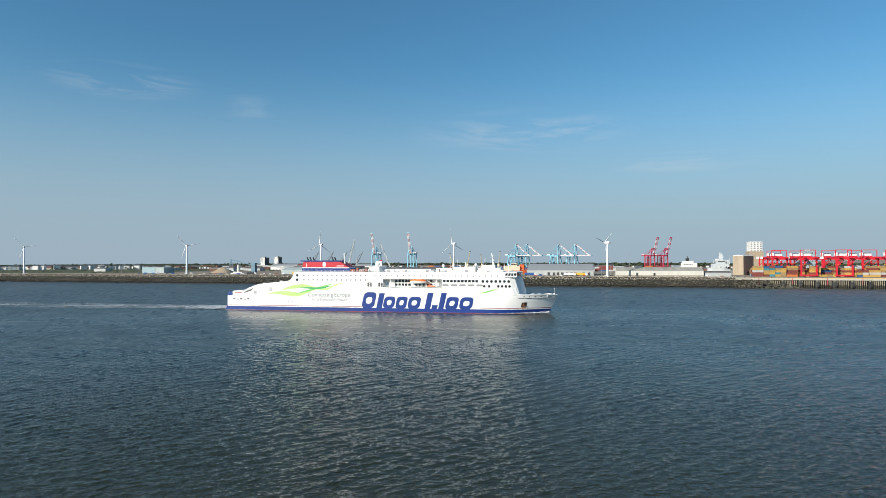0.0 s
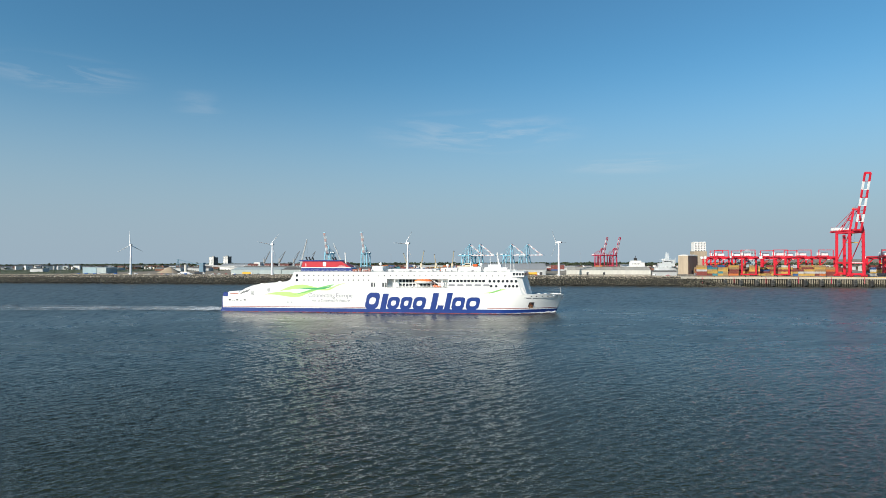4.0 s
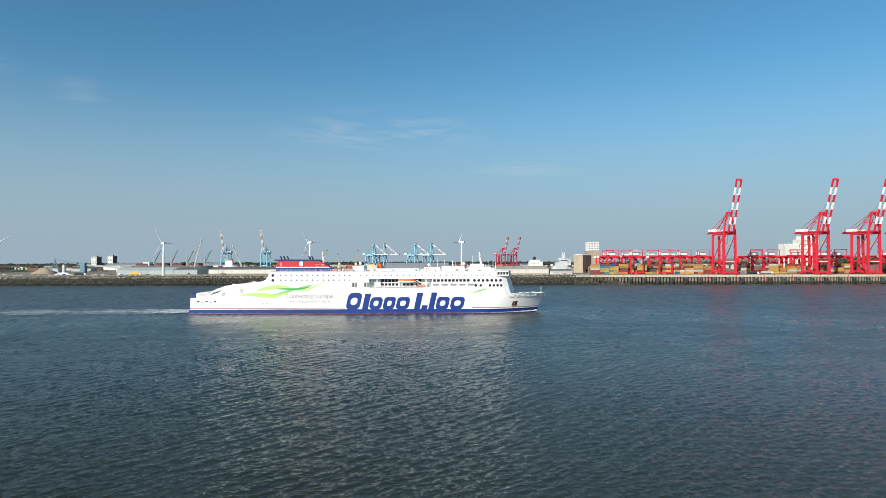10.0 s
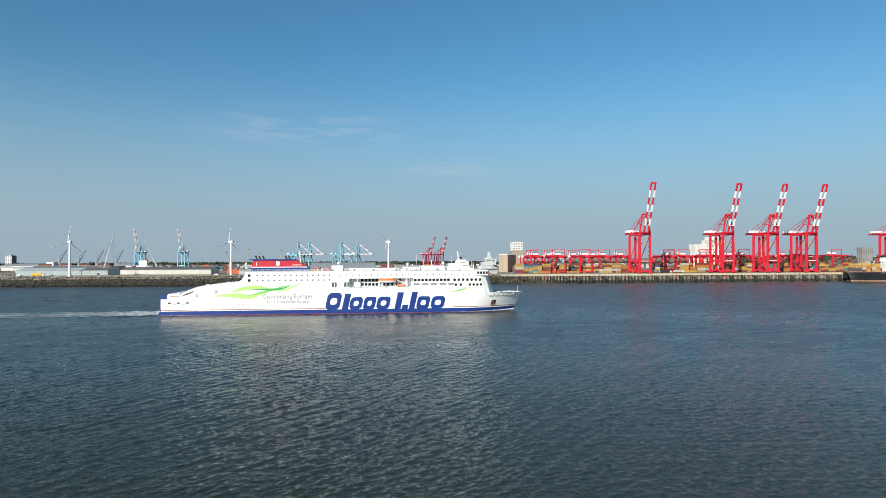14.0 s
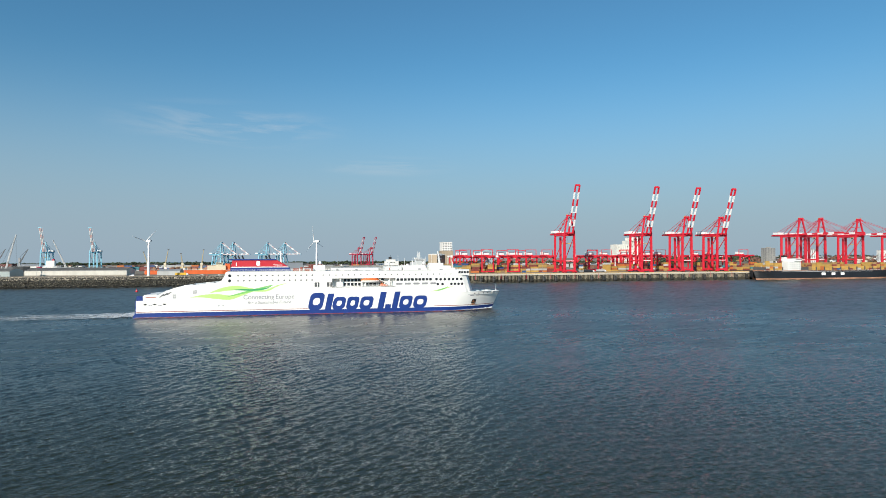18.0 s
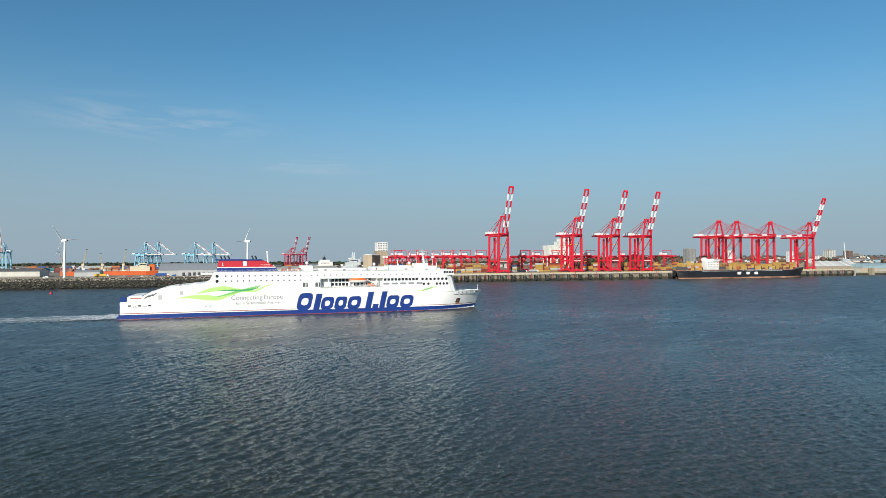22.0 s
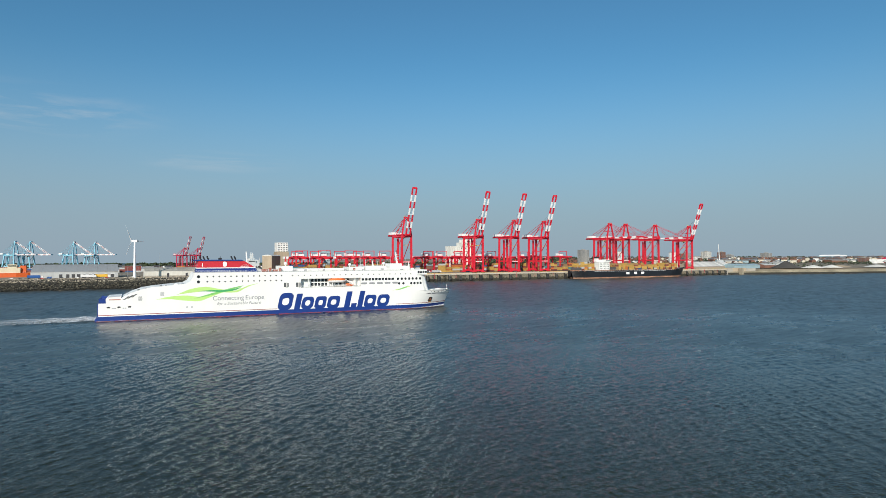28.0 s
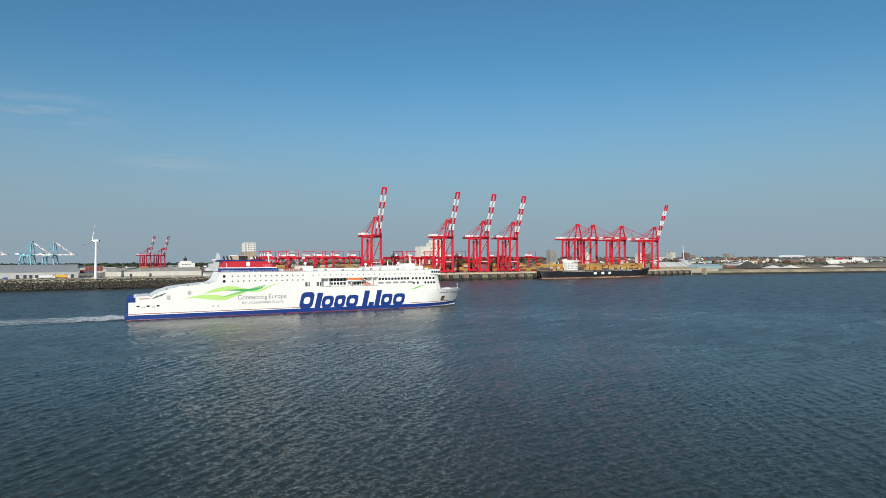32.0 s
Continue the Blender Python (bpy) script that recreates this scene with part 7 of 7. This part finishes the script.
roofscape("far_town", "mass of small brick and white houses climbing the far town", places, rg)

# low works and sheds filling the dock estate
rg = random.Random(33)
for i in range(34):
    x = rg.uniform(-420, 640)
    y = rg.uniform(1150, 1400)
    w, d, hh = rg.uniform(18, 55), rg.uniform(14, 26), rg.uniform(4.5, 8.5)
    z = far_level(x, y)
    shed(rg.choice(("low dock-estate store with a pale roof", "low brick dock-estate workshop")), x - w / 2, x + w / 2, y, y + d, z + hh, z + hh + 2.2, rg.choice((BRICK, CLAD_CREAM, CLAD_GREY, BRICK)), rg.choice((ROOF_BROWN, ROOF_GREY, ROOF_DARK, ROOF_WHITE)), bay=20, z0=z)
for i in range(30):
    u = rg.random()
    x = 1180 + 1150 * u
    y = 880 + rg.uniform(0, 330) - 100 * u
    w, d, hh = rg.uniform(30, 70), rg.uniform(20, 32), rg.uniform(3.5, 6.5)
    z = far_level(x, y)
    shed("low industrial shed on the far river bank", x - w / 2, x + w / 2, y, y + d, z + hh, z + hh + 2.4, rg.choice((BRICK, CLAD_CREAM, CLAD_GREY, CLAD_SKY)), rg.choice((ROOF_BROWN, ROOF_GREY, ROOF_DARK, ROOF_BROWN)), bay=24, z0=z, rz=-16)
for i in range(14):
    x = rg.uniform(-1000, -560)
    y = rg.uniform(1050, 1350)
    w, d, hh = rg.uniform(20, 45), rg.uniform(14, 22), rg.uniform(4, 6.5)
    z = far_level(x, y)
    shed("low dock-estate store with a pale roof", x - w / 2, x + w / 2, y, y + d, z + hh, z + hh + 2, rg.choice((CLAD_CREAM, CLAD_GREY, BRICK)), rg.choice((ROOF_WHITE, ROOF_GREY, ROOF_DARK)), bay=20, z0=z)

# ---------------------------------------------------------------- scrub and far woods
BROWNFIELD = mat("brown cinder ground", (0.19, 0.165, 0.12), 0.95, var=0.5, scale=0.05)


def rough_ground(name, label, x0, x1, y0, y1, slope=0.0):
    """Rough grass lying a hand's width over the hardstanding."""
    vs, fs = [], []
    nx, ny = 44, 12
    for i in range(nx + 1):
        for j in range(ny + 1):
            x = x0 + (x1 - x0) * i / nx
            y = y0 + (y1 - y0) * j / ny + slope * (x - x0)
            vs.append((x, y, land_height(x, y) + .25))
    for i in range(nx):
        for j in range(ny):
            a = i * (ny + 1) + j
            fs.append((a, a + ny + 1, a + ny + 2, a + 1))
    tagged(new(name, from_arrays(name, vs, fs, SCRUB if x0 < 0 else BROWNFIELD)), label, "grass", kind="structure")


rough_ground("rough_grass", "dark olive rough grass behind the dock road", -2400, -780, 895, 1600)
rough_ground("rough_pasture", "dark rough ground between the riverside sheds", 1120, 3400, 830, 2300, -.16)
FOLIAGE = mat("dark foliage", (0.045, 0.062, 0.028), 0.95, var=0.4, scale=0.2, island=0.5)


def clumps(name, label, places, rng, leafy=11):
    """Tree crowns as heaps of small rough clumps with gaps, on short trunks hidden among them."""
    oct_v = np.array([(1, 0, 0), (-1, 0, 0), (0, 1, 0), (0, -1, 0), (0, 0, 1), (0, 0, -1)], float)
    oct_f = [(0, 2, 4), (2, 1, 4), (1, 3, 4), (3, 0, 4), (2, 0, 5), (1, 2, 5), (3, 1, 5), (0, 3, 5)]
    vs, fs = [], []
    for x, y, z, h in places:
        r = h * rng.uniform(.4, .8)
        for k in range(leafy):
            q, rr = rng.uniform(0, 6.3), r * math.sqrt(rng.uniform(0, 1))
            c = np.array((x + rr * math.cos(q), y + rr * math.sin(q), z + h * rng.uniform(.2, .84) * (1.05 - .4 * (rr / r) ** 2)))
            s = h * rng.uniform(.13, .24)
            o = len(vs)
            for p in oct_v * (s * rng.uniform(.75, 1.2, (6, 1))) * np.array((1.25, 1.25, .7)):
                vs.append(tuple(c + p))
            fs += [(a + o, b + o, d + o) for a, b, d in oct_f]
        o = len(vs)
        vs += [(x - .3, y, z - 1), (x + .3, y, z - 1), (x, y, z + h * .5)]
        fs.append((o, o + 1, o + 2))
    ob = new(name, from_arrays(name, vs, fs, FOLIAGE))
    tagged(ob, label, "trees", kind="stuff")


rng = np.random.default_rng(17)
spots = []
for i in range(2500):
    x = rng.uniform(-2500, 1500)
    y = 1750 + rng.uniform(0, 350)
    spots.append((x, y, far_level(x, y), rng.uniform(15.5, 18.5) * (1.12 if rng.random() < .05 else 1)))
for i in range(320):
    x = rng.uniform(-1500, 900)
    y = rng.uniform(1380, 1700)
    spots.append((x, y, far_level(x, y), rng.uniform(6, 12)))
for i in range(1900):
    u = rng.uniform(0, 1)
    x, y = 1250 + 2900 * u, 1150 + rng.uniform(0, 850) - 350 * u
    spots.append((x, y, far_level(x, y), rng.uniform(5, 10) + 2 * u))
for i in range(1100):
    u = rng.uniform(0, 1)
    x, y = 1300 + 3300 * u, 2050 + rng.uniform(0, 300) - 550 * u
    spots.append((x, y, far_level(x, y), rng.uniform(10, 16)))
clumps("far_woods", "dark green belt of trees along the skyline", spots, rng, 9)
spots = []
for i in range(1700):
    x = rng.uniform(-1700, -420)
    y = rng.uniform(900 if x < -780 else 1080, 1400)
    spots.append((x, y, far_level(x, y), rng.uniform(1.2, 3.0)))
for i in range(700):
    u = rng.uniform(0, 1)
    x, y = 1100 + 1500 * u, 800 + rng.uniform(0, 300) - 150 * u
    spots.append((x, y, far_level(x, y), rng.uniform(4, 9)))
clumps("scrub", "low dark scrub between the dock buildings", spots, rng, 6)


# ---------------------------------------------------------------- what moves
def motions():
    rows = []
    for i in range(17):
        t = 2.0 * i
        u = t - 16
        rows.append((t, pose(2.43 + 8.134 * u, 369.1 + 13.9 - 0.0099 * u * u, 0, 0, 0, -0.1395 * u)))
    walk(FERRY, rows)
    walk(WAKE, rows)
    # the waves drift down-wind as one sheet
    walk(water, [(0, pose(-14, 13, 0)), (16, pose(0, 0, 0)), (32, pose(14, -13, 0))])
    for hub, upright, third in TURBINES:
        turn = 120.0 / third
        walk(hub, [(k * 0.25, pose(3.9, 0, 42.3, (upright - k * 0.25) * turn, 0, 0)) for k in range(129)])


motions()
